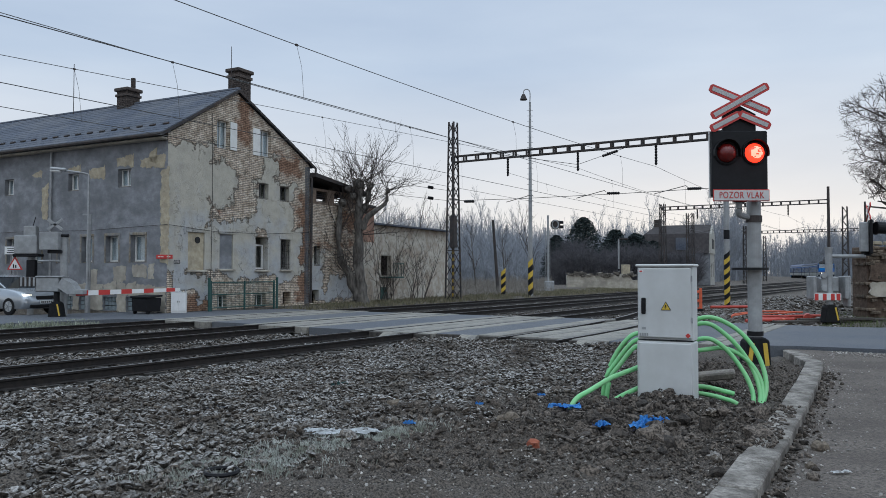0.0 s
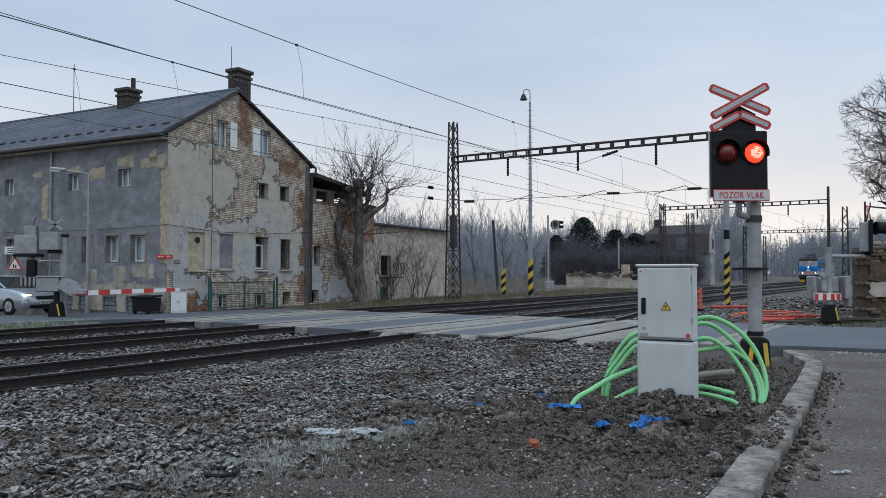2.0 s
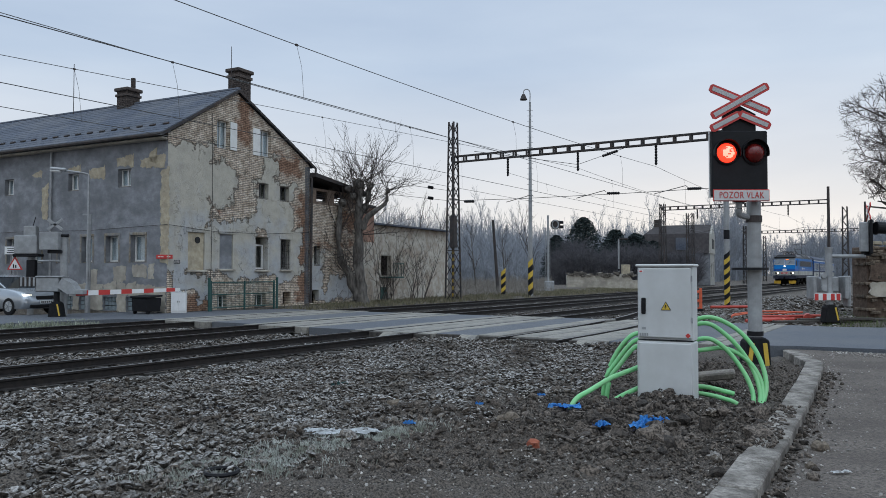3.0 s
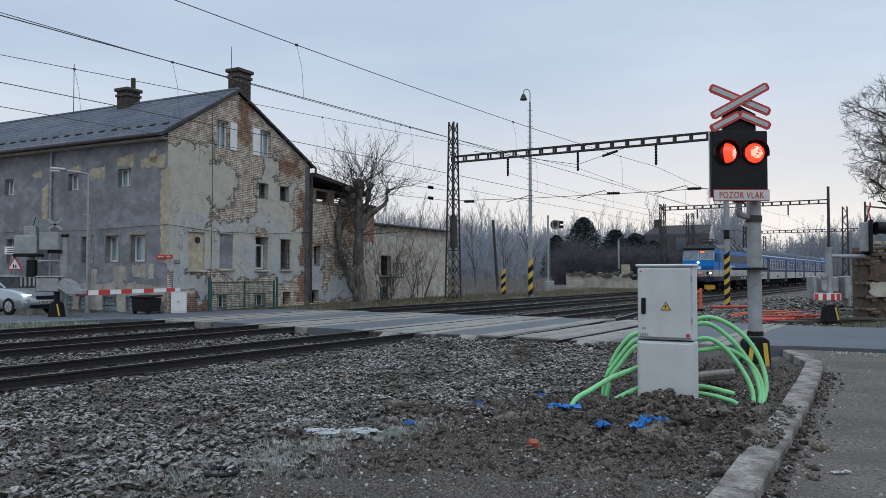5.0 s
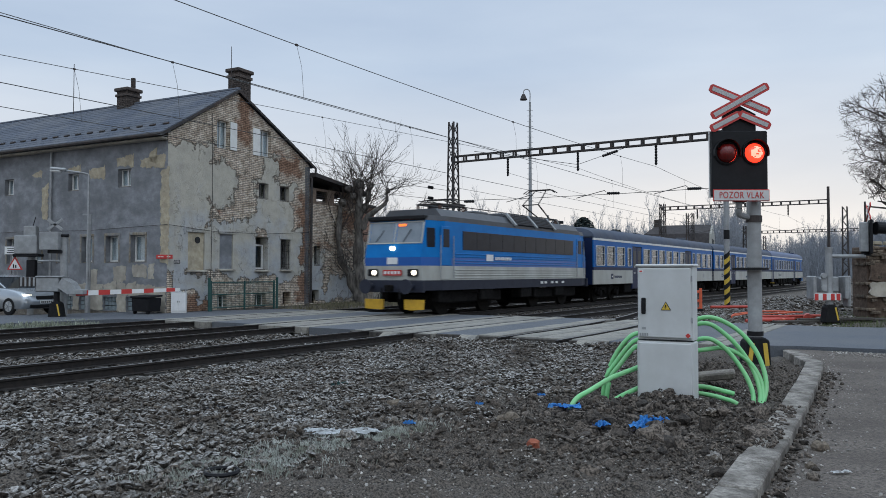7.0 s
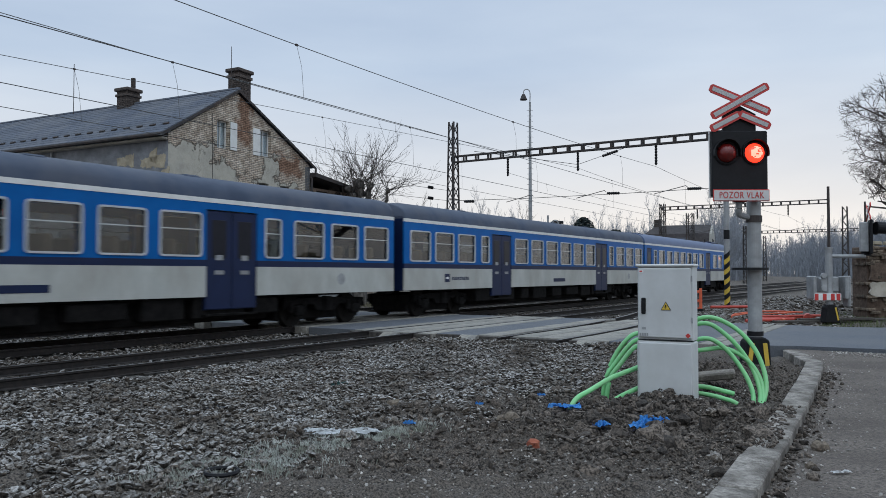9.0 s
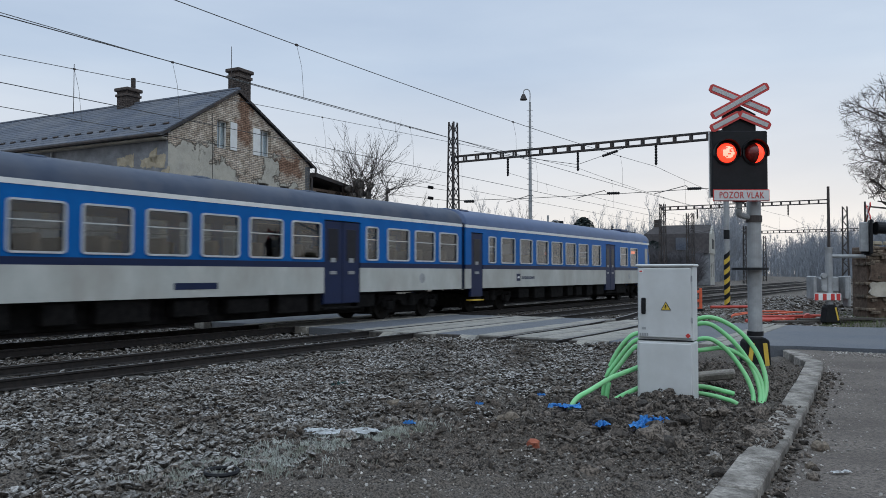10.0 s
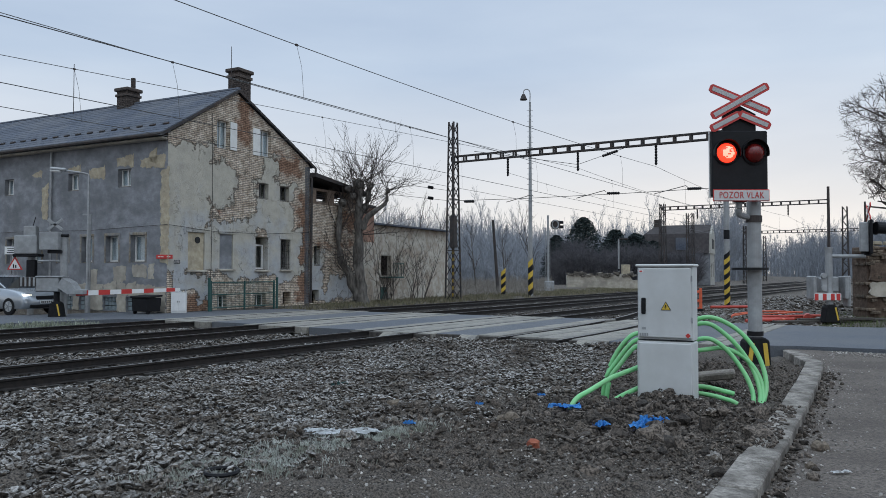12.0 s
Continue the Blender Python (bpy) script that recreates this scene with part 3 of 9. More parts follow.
# timber edging and small concrete ramps at the panels' near ends
for s_, d0, d1 in ((16.80, 6.35, 7.25), (16.80, 7.5, 8.78), (16.80, 9.15, 10.9), (17.12, 4.55, 6.3), (16.50, 10.95, 11.4), (16.50, 11.56, 12.84), (16.50, 13.0, 13.5)):
    o = part("edge_timber", B((0, 0, -0.10), (0.16, d1 - d0 - 0.02, 0.18), bev=0.012), M_SLEEPER, road, "dark weathered edge timber")
    o.matrix_world = pose(*TR(s_, (d0 + d1) / 2, -0.01), 0, 0, RZ)
for s_, d_ in ((16.55, 9.85), (16.6, 6.75), (16.2, 12.0)):
    bm = bmesh.new()
    prism(bm, [(-0.16, -0.14), (0.16, -0.14), (0.16, 0.02), (0.08, 0.02), (-0.16, -0.09)], 1, -0.24, 0.24)
    o = part("ramp_block", bm, M_PANEL, road, "small pale concrete ramp")
    o.matrix_world = pose(*TR(s_, d_, -0.02), 0, 0, RZ)

# pavement of old asphalt beside the kerb
ks = [-20, -10, -4, 0, 2, 4, 5, 6, 7, 8, 9, 10, 11, 12, 13, 14, 14.6, 15.4, 16.2, 17.0, 18.0]
strip("pavement", [(s, -30) for s in ks], [(s, kerb_d(s) + 0.01) for s in ks], -0.085, 0.2, M_PAVE, "gritty worn asphalt pavement scattered with dirt", "pavement")

# ---- the kerb: long stones, curving to the road ----
kerb = thing("kerb", pose(0, 0, 0), "weathered pale concrete kerb stones along the pavement", "kerb", kind="structure")
s = -3.0
while s < 16.6:
    L = 0.98
    d0, d1 = kerb_d(s), kerb_d(s + L)
    bm = bmesh.new()
    box(bm, (0, 0, -0.11), (math.hypot(L, d1 - d0) - 0.012, 0.285, 0.26), bev=0.014)
    o = part("kerb_stone", bm, M_KERB, kerb)
    o.matrix_world = pose(*TR(s + L / 2, (d0 + d1) / 2 + 0.135, 0.0 + 0.008 * math.sin(s * 9)), 0, 1.2 * math.sin(s * 3), RZ + math.degrees(math.atan2(d1 - d0, L)))
    s += L

# ---- the old house at the crossing: x runs along the gable, y along the street front ----
HOUSE = pose(-10.7, 30.1, 0, 0, 0, 62.0)
house = thing("old_house", HOUSE, "derelict two-storey house with crumbling plaster and slate-grey roof", "house")
FL, GW, EAVE, EAVE_R, RIDGE = 34.0, 8.9, 7.10, 6.9, 9.45

# street front
f_low = [(1.22, 2.01), (2.75, 3.47), (4.31, 4.97), (5.81, 6.49), (7.6, 8.3), (9.3, 10.0), (12.0, 12.7), (14.0, 14.7), (17, 17.7)]
f_up = [(2.05, 2.82), (5.2, 5.88), (9.6, 10.25), (13.2, 13.9), (17.0, 17.7)]
f_base = [(1.7, 2.25), (2.8, 3.6), (4.4, 5.1), (5.5, 6.0), (7.7, 8.3)]
holes = [(FL - b, 1.96, FL - a, 3.04) for a, b in f_low] + [(FL - b, 5.0, FL - a, 5.74) for a, b in f_up] + [(FL - b, 0.02, FL - a, 0.58) for a, b in f_base]
bm = bmesh.new()
wall_with_holes(bm, FL, EAVE, 0.4, holes)
w_front = part("wall", bm, M_PLASTER, house, "dark grey stucco street front")
w_front.matrix_local = pose(0, FL + 0.008, 0, 0, 0, -90)

# footings down into the ground
part("foundation", B((0.206, FL / 2, -0.2), (0.39, FL - 0.04, 0.396)), M_CONC, house, "rough grey concrete footing")
part("foundation", B((GW / 2 + 0.2, 0.23, -0.2), (GW - 0.42, 0.44, 0.396)), M_CONC, house, "rough grey concrete footing")

# gable wall: the lower block by the same method, then the triangle with its two windows
g_r1 = [(1.06, 1.67, 1.96, 3.18), (2.81, 1.72, 3.6, 3.18), (5.03, 1.68, 5.84, 3.15), (6.72, 1.7, 7.44, 3.1)]
g_r2 = [(5.22, 4.87, 5.86, 5.6), (6.65, 4.87, 7.33, 5.6)]
g_bs = [(2.7, 0.02, 3.25, 0.62), (4.98, 0.0, 5.72, 0.62), (6.9, 0.06, 7.5, 0.66)]
bm = bmesh.new()
wall_with_holes(bm, GW, 6.7, 0.45, g_r1 + g_r2 + g_bs)
part("wall", bm, M_GABLE, house, "gable wall with plaster fallen from pale brick").location.x = 0.008
APEX = 3.8


def gable_piece(pts):
    bm = bmesh.new()
    prism(bm, pts, 1, 0, 0.45)
    part("gable_wall", bm, M_GABLE, house)


def roof_z(x):
    return EAVE + (RIDGE - EAVE) * x / APEX - 0.12 if x < APEX else EAVE_R + (RIDGE - EAVE_R) * (GW - x) / (GW - APEX) - 0.12
tops = [(2.62, 6.78, 3.3, 8.0), (3.3, 6.78, 3.3, 8.0), (4.79, 6.78, 6.02, 7.98)]
xs = [0, 1.3, 2.62, 3.3, 3.8, 5.24, 6.02, 7.4, GW]
for a, b in zip(xs, xs[1:]):
    win = (a, b) in ((2.62, 3.3), (5.24, 6.02))
    if win:
        gable_piece([(a, 6.7), (b, 6.7), (b, 6.78), (a, 6.78)])
        gable_piece([(a, 8.0), (b, 8.0), (b, roof_z(b)), (a, roof_z(a))])
    else:
        gable_piece([(a, 6.7), (b, 6.7), (b, roof_z(b)), (a, roof_z(a))])
bm = bmesh.new()
box(bm, (GW - 0.2, FL / 2, 3.4), (0.4, FL, 6.8))
part("wall", B((GW / 2, FL - 0.2, 3.4), (GW - 0.8, 0.4, 6.8)), M_PLASTER, house)
part("wall", bm, M_PLASTER, house)
part("floor_slab", B((GW / 2, FL / 2, 4.0), (GW - 0.9, FL - 0.9, 0.25)), M_CONC, house)
part("floor_slab", B((GW / 2, FL / 2, 6.55), (GW - 0.9, FL - 0.9, 0.2)), M_CONC, house)
part("floor_slab", B((GW / 2, FL / 2, 1.2), (GW - 0.9, FL - 0.9, 0.2)), M_CONC, house)
part("partition", B((GW / 2, FL / 2, 3.3), (0.2, FL - 1.0, 6.3)), M_SOCKEL, house)
part("partition", B((GW / 2, 5.0, 3.3), (GW - 1.0, 0.2, 6.3)), M_SOCKEL, house)
part("partition", B((GW / 2, 1.6, 3.3), (GW - 1.0, 0.2, 6.3)), M_SOCKEL, house)

# roof: two pitches with a coat of overlapping sheets, kept in courses
def pitch(x0, z0, x1, z1, name, label):
    ln = math.hypot(x1 - x0, z1 - z0)
    bm = bmesh.new()
    rows = 16
    ang = math.atan2(z1 - z0, x1 - x0)
    root = None
    for i in range(rows):
        u = (i + 0.5) / rows
        bm = bmesh.new()
        box(bm, (x0 + (x1 - x0) * u, FL / 2 + 0.05, z0 + (z1 - z0) * u + 0.04), (ln / rows + 0.03, FL + 0.3, 0.05), ry=-math.degrees(ang) + (1.6 if x1 > x0 else -1.6))
        if root is None:
            root = part(name, bm, M_ROOF, house, label)
        else:
            part("roofing_course", bm, M_ROOF, root)


pitch(-0.42, EAVE - 0.18, APEX, RIDGE, "roof", "slate-grey roofing in courses")
pitch(GW + 0.35, EAVE_R - 0.2, APEX, RIDGE, "roof", "slate-grey roofing in courses")
bm = bmesh.new()
rod(bm, (APEX, -0.12, RIDGE + 0.05), (APEX, FL + 0.2, RIDGE + 0.05), 0.09)
part("ridge_cap", bm, M_ROOF, house)
for x0, z0, x1, z1 in ((-0.42, EAVE - 0.18, APEX, RIDGE), (GW + 0.35, EAVE_R - 0.2, APEX, RIDGE)):
    bm = bmesh.new()
    ang = math.degrees(math.atan2(z1 - z0, x1 - x0))
    box(bm, ((x0 + x1) / 2, -0.12, (z0 + z1) / 2 - 0.03), (math.hypot(x1 - x0, z1 - z0), 0.05, 0.10), ry=-ang)
    part("verge_board", bm, M_LATTICE, house, "dark timber verge board")
bm = bmesh.new()
pipe(bm, [(-0.5, -0.2, EAVE - 0.22), (-0.5, FL, EAVE - 0.26)], 0.075, 8)
part("gutter", bm, M_LATTICE, house, "dark metal gutter")
part("cornice", B((-0.16, FL / 2, EAVE - 0.32), (0.32, FL, 0.09), bev=0.03), M_SOCKEL, house, "pale plaster cornice")
bm = bmesh.new()
pipe(bm, [(GW + 0.35, -0.1, EAVE_R - 0.25), (GW + 0.3, -0.12, EAVE_R - 0.5), (GW + 0.02, -0.1, EAVE_R - 0.7), (GW - 0.02, -0.1, 0.1)], 0.06, 8)
part("downpipe", bm, M_LATTICE, house, "dark iron downpipe")
bm = bmesh.new()
pipe(bm, [(-0.1, 6.9, EAVE - 0.35), (-0.08, 6.9, 0.1)], 0.05, 8)
part("downpipe", bm, M_STEEL, house, "grey downpipe")
# snow guards along the eave
for i in range(26):
    y = 0.5 + i * 0.75
    part("snow_guard", B((0.35, y, EAVE + 0.36), (0.10, 0.28, 0.10), ry=-32), M_LATTICE, house)

# chimneys of sooty brick with a corbelled head
def chimney(x, y, z0, z1, a, b):
    ch = part("chimney", B((x, y, (z0 + z1) / 2), (a, b, z1 - z0), bev=0.01), M_SOOT, house, "sooty brick chimney")
    n_c = int((z1 - z0) / 0.085)
    part("chimney_head", B((x, y, z1 - 0.22), (a + 0.12, b + 0.12, 0.12), bev=0.015), M_SOOT, ch)
    part("chimney_head", B((x, y, z1 + 0.05), (a + 0.2, b + 0.2, 0.16), bev=0.03), M_SOOT, ch)
    br = None
    for i in range(n_c - 4):
        z = z0 + 0.06 + i * 0.085
        for j in range(4):
            off = (i % 2) * 0.5
            u = (j + 0.25 + off * 0.5) / 4.25 - 0.5
            for (px, py, sx, sy) in ((x + u * a, y - b / 2, a / 4.6, 0.03), (x - a / 2, y + u * b, 0.03, b / 4.6)):
                key = "h" if sx > sy else "v"
                if br is None:
                    br = {}
                if key not in br:
                    o = part("brick", B((0, 0, 0), (sx, sy, 0.066)), M_SOOT, ch)
                    br[key] = o.data
                else:
                    o = new("brick", br[key])
                    o.parent = ch
                o.location = (px, py, z)
    return ch


c1 = chimney(4.42, 0.45, 8.5, 10.4, 0.80, 0.6)
c2 = chimney(APEX - 0.1, 6.7, 9.0, 10.1, 0.72, 0.72)
part("flue", R((APEX, 6.5, 10.1), (APEX, 6.5, 10.75), 0.11), M_SOOT, c2)
bm = bmesh.new()
pipe(bm, [(3.75, 0.3, 9.0), (3.75, 0.3, 11.4)], 0.014, 5)
part("lightning_rod", bm, M_LATTICE, house)
bm = bmesh.new()
pipe(bm, [(APEX - 0.2, 10.5, 9.2), (APEX - 0.2, 10.5, 11.9)], 0.018, 5)
part("lightning_rod", bm, M_LATTICE, house)

M_CURTAIN = mat("net curtain", (0.50, 0.54, 0.60), 0.9, (0.55, 0.57, 0.58), 3, bump=0.2, stretch=(8, 8, 1))


for pts in ([(-0.06, 33, 3.35), (-0.06, 20, 3.2), (-0.06, 9, 3.36), (-0.06, 4.5, 3.30), (-0.06, -0.05, 3.42)], [(-0.03, -0.06, 3.42), (2.5, -0.07, 3.26), (5.5, -0.07, 3.30), (8.8, -0.06, 3.52)], [(2.3, -0.05, 8.2), (2.34, -0.05, 5.0), (2.28, -0.05, 1.0)]):
    bm = bmesh.new()
    pipe(bm, pts, 0.011, 5)
    part("wall_cable", bm, M_LATTICE, house, "thin dark cable strung along the wall")


# windows: frame, sash, mullion and pane set back in their openings
def window(m, w, h, parent, frame_mat=M_FRAMEW, pane=True, cross=True, fw=0.06, curtain=False):
    win = part("window", B((w / 2, 0.01, 0.02), (w + 0.08, 0.16, 0.04), bev=0.006), M_CONC, parent)
    win.matrix_local = m
    bm = bmesh.new()
    for c, sz in (((fw / 2, 0.1, h / 2), (fw, 0.07, h)), ((w - fw / 2, 0.1, h / 2), (fw, 0.07, h)), ((w / 2, 0.1, fw / 2 + 0.04), (w - 2 * fw, 0.07, fw)), ((w / 2, 0.1, h - fw / 2), (w - 2 * fw, 0.07, fw))):
        box(bm, c, sz, bev=0.006)
    if cross:
        box(bm, (w / 2, 0.1, h / 2), (fw * 0.8, 0.06, h - 2 * fw), bev=0.005)
    part("window_frame", bm, frame_mat, win)
    if curtain:
        part("curtain", B((w / 2, 0.17, h / 2), (w + 0.2, 0.01, h + 0.1)), M_CURTAIN, win, "pale net curtain")
    if pane:
        o = part("pane", B((w / 2, 0.11, h / 2), (w - 2 * fw + 0.01, 0.008, h - 2 * fw)), M_GLASS, win)
        o.visible_shadow = False
    return win


M_REVEAL = mat("bare brown reveal", (0.14, 0.115, 0.085), 0.95, (0.29, 0.25, 0.19), 9, bump=0.9, bscale=22, stain=(0.20, 0.205, 0.215), sscale=2.5, samt=0.8)
for i, (a, b) in enumerate(f_low):
    window(pose(0.14, b, 1.96, 0, 0, -90), b - a, 1.08, house, cross=False, curtain=True)
    # plaster surround, broken away at the edges
    bm = bmesh.new()
    box(bm, (-0.012, (a + b) / 2, 3.10), (0.05, b - a + 0.22, 0.12), bev=0.02)
    box(bm, (-0.008, a - 0.06, 2.5), (0.035, 0.09, 1.10), bev=0.01)
    box(bm, (-0.010, b + 0.06, 2.5), (0.035, 0.09, 1.10), bev=0.01)
    part("window_surround", bm, M_REVEAL, house, "chipped brown plaster surround")
for a, b in f_up:
    window(pose(0.12, b, 5.0, 0, 0, -90), b - a, 0.74, house, fw=0.05, cross=True, curtain=True)
M_GLASSBLOCK = mat("glass block", (0.16, 0.20, 0.22), 0.15, (0.24, 0.28, 0.29), 8, bump=0.3)
for a, b in f_base:
    gb = None
    nx, nz = max(2, int((b - a) / 0.19)), 3
    for i in range(nx):
        for j in range(nz):
            q = B((0.12, a + (i + 0.5) * (b - a) / nx, 0.02 + (j + 0.5) * 0.56 / nz), (0.08, (b - a) / nx - 0.02, 0.56 / nz - 0.02), bev=0.015)
            if gb is None:
                gb = part("glass_block_window", q, M_GLASSBLOCK, house, "grid of glass blocks")
            else:
                part("glass_block", q, M_GLASSBLOCK, gb)
# gable windows
w = window(pose(2.62, 0.1, 6.78), 0.68, 1.22, house, fw=0.05, curtain=True)
w = window(pose(5.24, 0.1, 6.78), 0.78, 1.22, house, fw=0.05, curtain=True)
part("shutter", B((3.56, -0.04, 7.4), (0.46, 0.04, 1.2), rz=6, bev=0.01), M_FRAMEW, house, "open white window sash")
part("shutter", B((5.0, -0.04, 7.38), (0.42, 0.04, 1.2), rz=-6, bev=0.01), M_FRAMEW, house, "open white window sash")
M_GREYFRAME = mat("grey weathered frame", (0.10, 0.10, 0.10), 0.8, (0.17, 0.165, 0.155), 6, bump=0.2)
for x0, z0, x1, z1 in g_r2:
    window(pose(x0, 0.14, z0), x1 - x0, z1 - z0, house, M_GREYFRAME, fw=0.05)
window(pose(5.03 + 0.22, 0.22, 1.68), 0.59, 1.15, house, M_FRAMEW, cross=False, fw=0.07)
window(pose(6.72, 0.2, 1.7), 0.72, 1.4, house, M_GREYFRAME, cross=True)
bm = bmesh.new()
for i in range(6):
    x = 6.76 + i * 0.125
    rod(bm, (x, 0.06, 1.75), (x, 0.06, 3.02), 0.012, seg=5)
for j in range(4):
    z = 1.95 + j * 0.3
    rod(bm, (6.7, 0.06, z), (7.46, 0.06, z), 0.012, seg=5)
part("window_grille", bm, M_LATTICE, house, "rusty iron window grille")
for x0, x1 in ((2.7, 3.25), (4.98, 5.72)):
    window(pose(x0, 0.12, 0.02), x1 - x0, 0.58, house, M_FRAMEW, cross=True, fw=0.05)
# bricked-up openings, one with a flue hole put on as a near-black disc
bm = bmesh.new()
box(bm, (1.51, 0.10, 2.42), (0.90, 0.10, 1.51))
part("bricked_up_opening", bm, M_OCHRE, house, "ochre plastered infill with a flue hole")
# a solid disc, the hole's inner shade given as its colour
part("painted_flue_hole", R((1.62, 0.03, 2.88), (1.62, 0.10, 2.88), 0.14, seg=14), M_DARK, house)
part("bricked_up_opening", B((3.205, 0.11, 2.45), (0.79, 0.10, 1.46)), M_PLASTER, house, "grey plastered infill")
# a brick lintel band and sills on the gable
for x0, z0, x1, z1 in g_r1:
    part("lintel", B(((x0 + x1) / 2, -0.012, z1 + 0.09), (x1 - x0 + 0.2, 0.05, 0.16), bev=0.012), M_GABLE, house)
    part("window_sill", B(((x0 + x1) / 2, -0.04, z0 - 0.05), (x1 - x0 + 0.12, 0.16, 0.07), bev=0.012), M_SOCKEL, house)
# plinth of crumbling pale plaster along the street front, ragged at its top
def ragged(name, pts, thick, m, material, label, seed):
    """A thin layer of plaster with a ragged outline, standing proud of a wall."""
    rnd = random.Random(seed)
    out = []
    k = len(pts)
    for i in range(k):
        p, q = pts[i], pts[(i + 1) % k]
        n_s = max(2, int(math.hypot(q[0] - p[0], q[1] - p[1]) / 0.09))
        for j in range(n_s):
            u = j / n_s
            out.append((p[0] + (q[0] - p[0]) * u + rnd.uniform(-0.045, 0.045), p[1] + (q[1] - p[1]) * u + rnd.uniform(-0.05, 0.05)))
    bm = bmesh.new()
    prism(bm, out, 1, -thick, 0.0)
    o = part(name, bm, material, house, label)
    o.matrix_local = m
    return o


FRONT = pose(0, FL, 0, 0, 0, -90)
top, bot = [], []
rnd = random.Random(5)
edges = [0.0] + sorted(v for ab in f_base for v in ab) + [16.0]
for a, b in zip(edges[::2], edges[1::2]):
    hgt = rnd.uniform(0.75, 1.15)
    ragged("plinth_plaster", [(FL - b + 0.03, 0.0), (FL - a - 0.03, 0.0), (FL - a - 0.03, hgt), (FL - b + 0.03, hgt + rnd.uniform(-0.25, 0.2))], 0.03, FRONT, M_SOCKEL, "crumbling pale plinth plaster", int(a * 10))
for a, b in f_base:
    ragged("plinth_plaster", [(FL - b, 0.66), (FL - a, 0.66), (FL - a, 1.2), (FL - b, 1.05)], 0.022, FRONT, M_SOCKEL, "crumbling pale plinth plaster", int(a * 13))
for x0, z0, x1, z1, sd in ((0.15, 5.75, 1.5, 6.2, 1), (1.9, 5.9, 2.9, 6.3, 2), (3.6, 5.5, 4.6, 5.95, 3), (5.1, 5.85, 5.9, 6.1, 4), (7.2, 3.9, 7.6, 5.4, 6), (7.6, 5.78, 8.3, 6.0, 8), (-0.1, 2.0, 0.35, 5.7, 7), (0.6, 5.95, 1.0, 6.45, 9)):
    ragged("bare_patch", [(FL - x1, z0), (FL - x0, z0 - 0.1), (FL - x0, z1), (FL - x1, z1 - 0.15)], 0.012, FRONT, M_OCHRE, "ochre undercoat where stucco has fallen", sd)
for x0, z0, x1, z1, sd in ((0.7, 1.3, 1.0, 1.9, 21), (2.3, 1.2, 3.0, 1.8, 22), (4.0, 1.1, 4.6, 1.7, 23), (1.1, 1.35, 1.9, 1.85, 24)):
    ragged("bare_patch", [(FL - x1, z0), (FL - x0, z0), (FL - x0, z1), (FL - x1, z1)], 0.014, FRONT, M_SOCKEL, "pale undercoat where stucco has fallen", sd)

# the lower rear wing and the yard wall behind, in line with the gable
wing = thing("rear_wing", HOUSE, "low brick wing with a dark lean-to roof behind the house", "outbuilding")
W0, W1 = 8.95, 13.6
bm = bmesh.new()
wall_with_holes(bm, W1 - W0, 5.0, 0.35, [(0.5, 1.9, 1.0, 2.9), (0.3, 0.05, 0.9, 0.7)])
M_WING = brick_plaster("thin plaster over wing brick", [(-0.5, 0.3, 1.4, 2.4), (1.6, 0.2, 4.0, 1.6)], [(0.0, 2.6, 5.0, 3.4), (2.4, 3.6, 5.0, 5.2)])
o = part("wall", bm, M_WING, wing)
o.matrix_local = pose(W0, 0.15, 0)
M_REDBRICK = mat("dull red brick", (0.30, 0.15, 0.105), 0.95, (0.42, 0.26, 0.19), 5, bump=0.6, bscale=40, stain=(0.10, 0.08, 0.07), sscale=0.8)
M_ATTICBRICK = mat("weathered brown brick", (0.13, 0.088, 0.066), 0.95, (0.27, 0.20, 0.15), 9, bump=0.7, bscale=40, stain=(0.08, 0.065, 0.055), sscale=1.2)
# attic storey of brown brick with two louvred openings
bm = bmesh.new()
wall_with_holes(bm, W1 - W0, 0.78, 0.3, [(0.7, 0.12, 1.6, 0.66), (2.2, 0.12, 3.1, 0.66)])
o = part("attic_wall", bm, M_ATTICBRICK, wing, "weathered brown brick attic wall")
o.matrix_local = pose(W0, 0.18, 5.0)
for x0 in (W0 + 0.7, W0 + 2.2):
    for i in range(5):
        part("louvre", B((x0 + 0.45, 0.32, 5.17 + i * 0.11), (0.9, 0.08, 0.02), rx=30), M_LATTICE, wing)
part("wall", B(((W0 + W1) / 2, 5.0, 3.0), (W1 - W0, 0.3, 6.0)), M_GABLE, wing)
part("wall", B((W1 - 0.15, 2.5, 2.6), (0.3, 4.6, 5.2)), M_GABLE, wing)
part("floor_slab", B(((W0 + W1) / 2, 2.6, 4.9), (W1 - W0 - 0.3, 4.4, 0.2)), M_DARK, wing)
bm = bmesh.new()
prism(bm, [(W0 - 0.05, 6.45), (W1 + 0.35, 5.85), (W1 + 0.35, 5.72), (W0 - 0.05, 6.25)], 1, -0.35, 5.4)
part("roof", bm, M_LATTICE, wing, "dark tarred lean-to roof")
window(pose(W0 + 0.5, 0.3, 1.9), 0.5, 1.0, wing, M_GREYFRAME)

wing2 = thing("brick_annex", HOUSE, "red brick annex with a flat parapet behind the tree", "outbuilding")
part("wall", B((14.2, 1.6, 2.5), (1.2, 3.0, 5.3)), M_REDBRICK, wing2)
part("parapet", B((14.2, 1.6, 5.22), (1.35, 3.2, 0.14)), M_LATTICE, wing2)
part("patch_wall", B((14.25, 0.07, 1.6), (1.25, 0.06, 3.3)), M_LIMEWASH, wing2, "plastered lower wall")

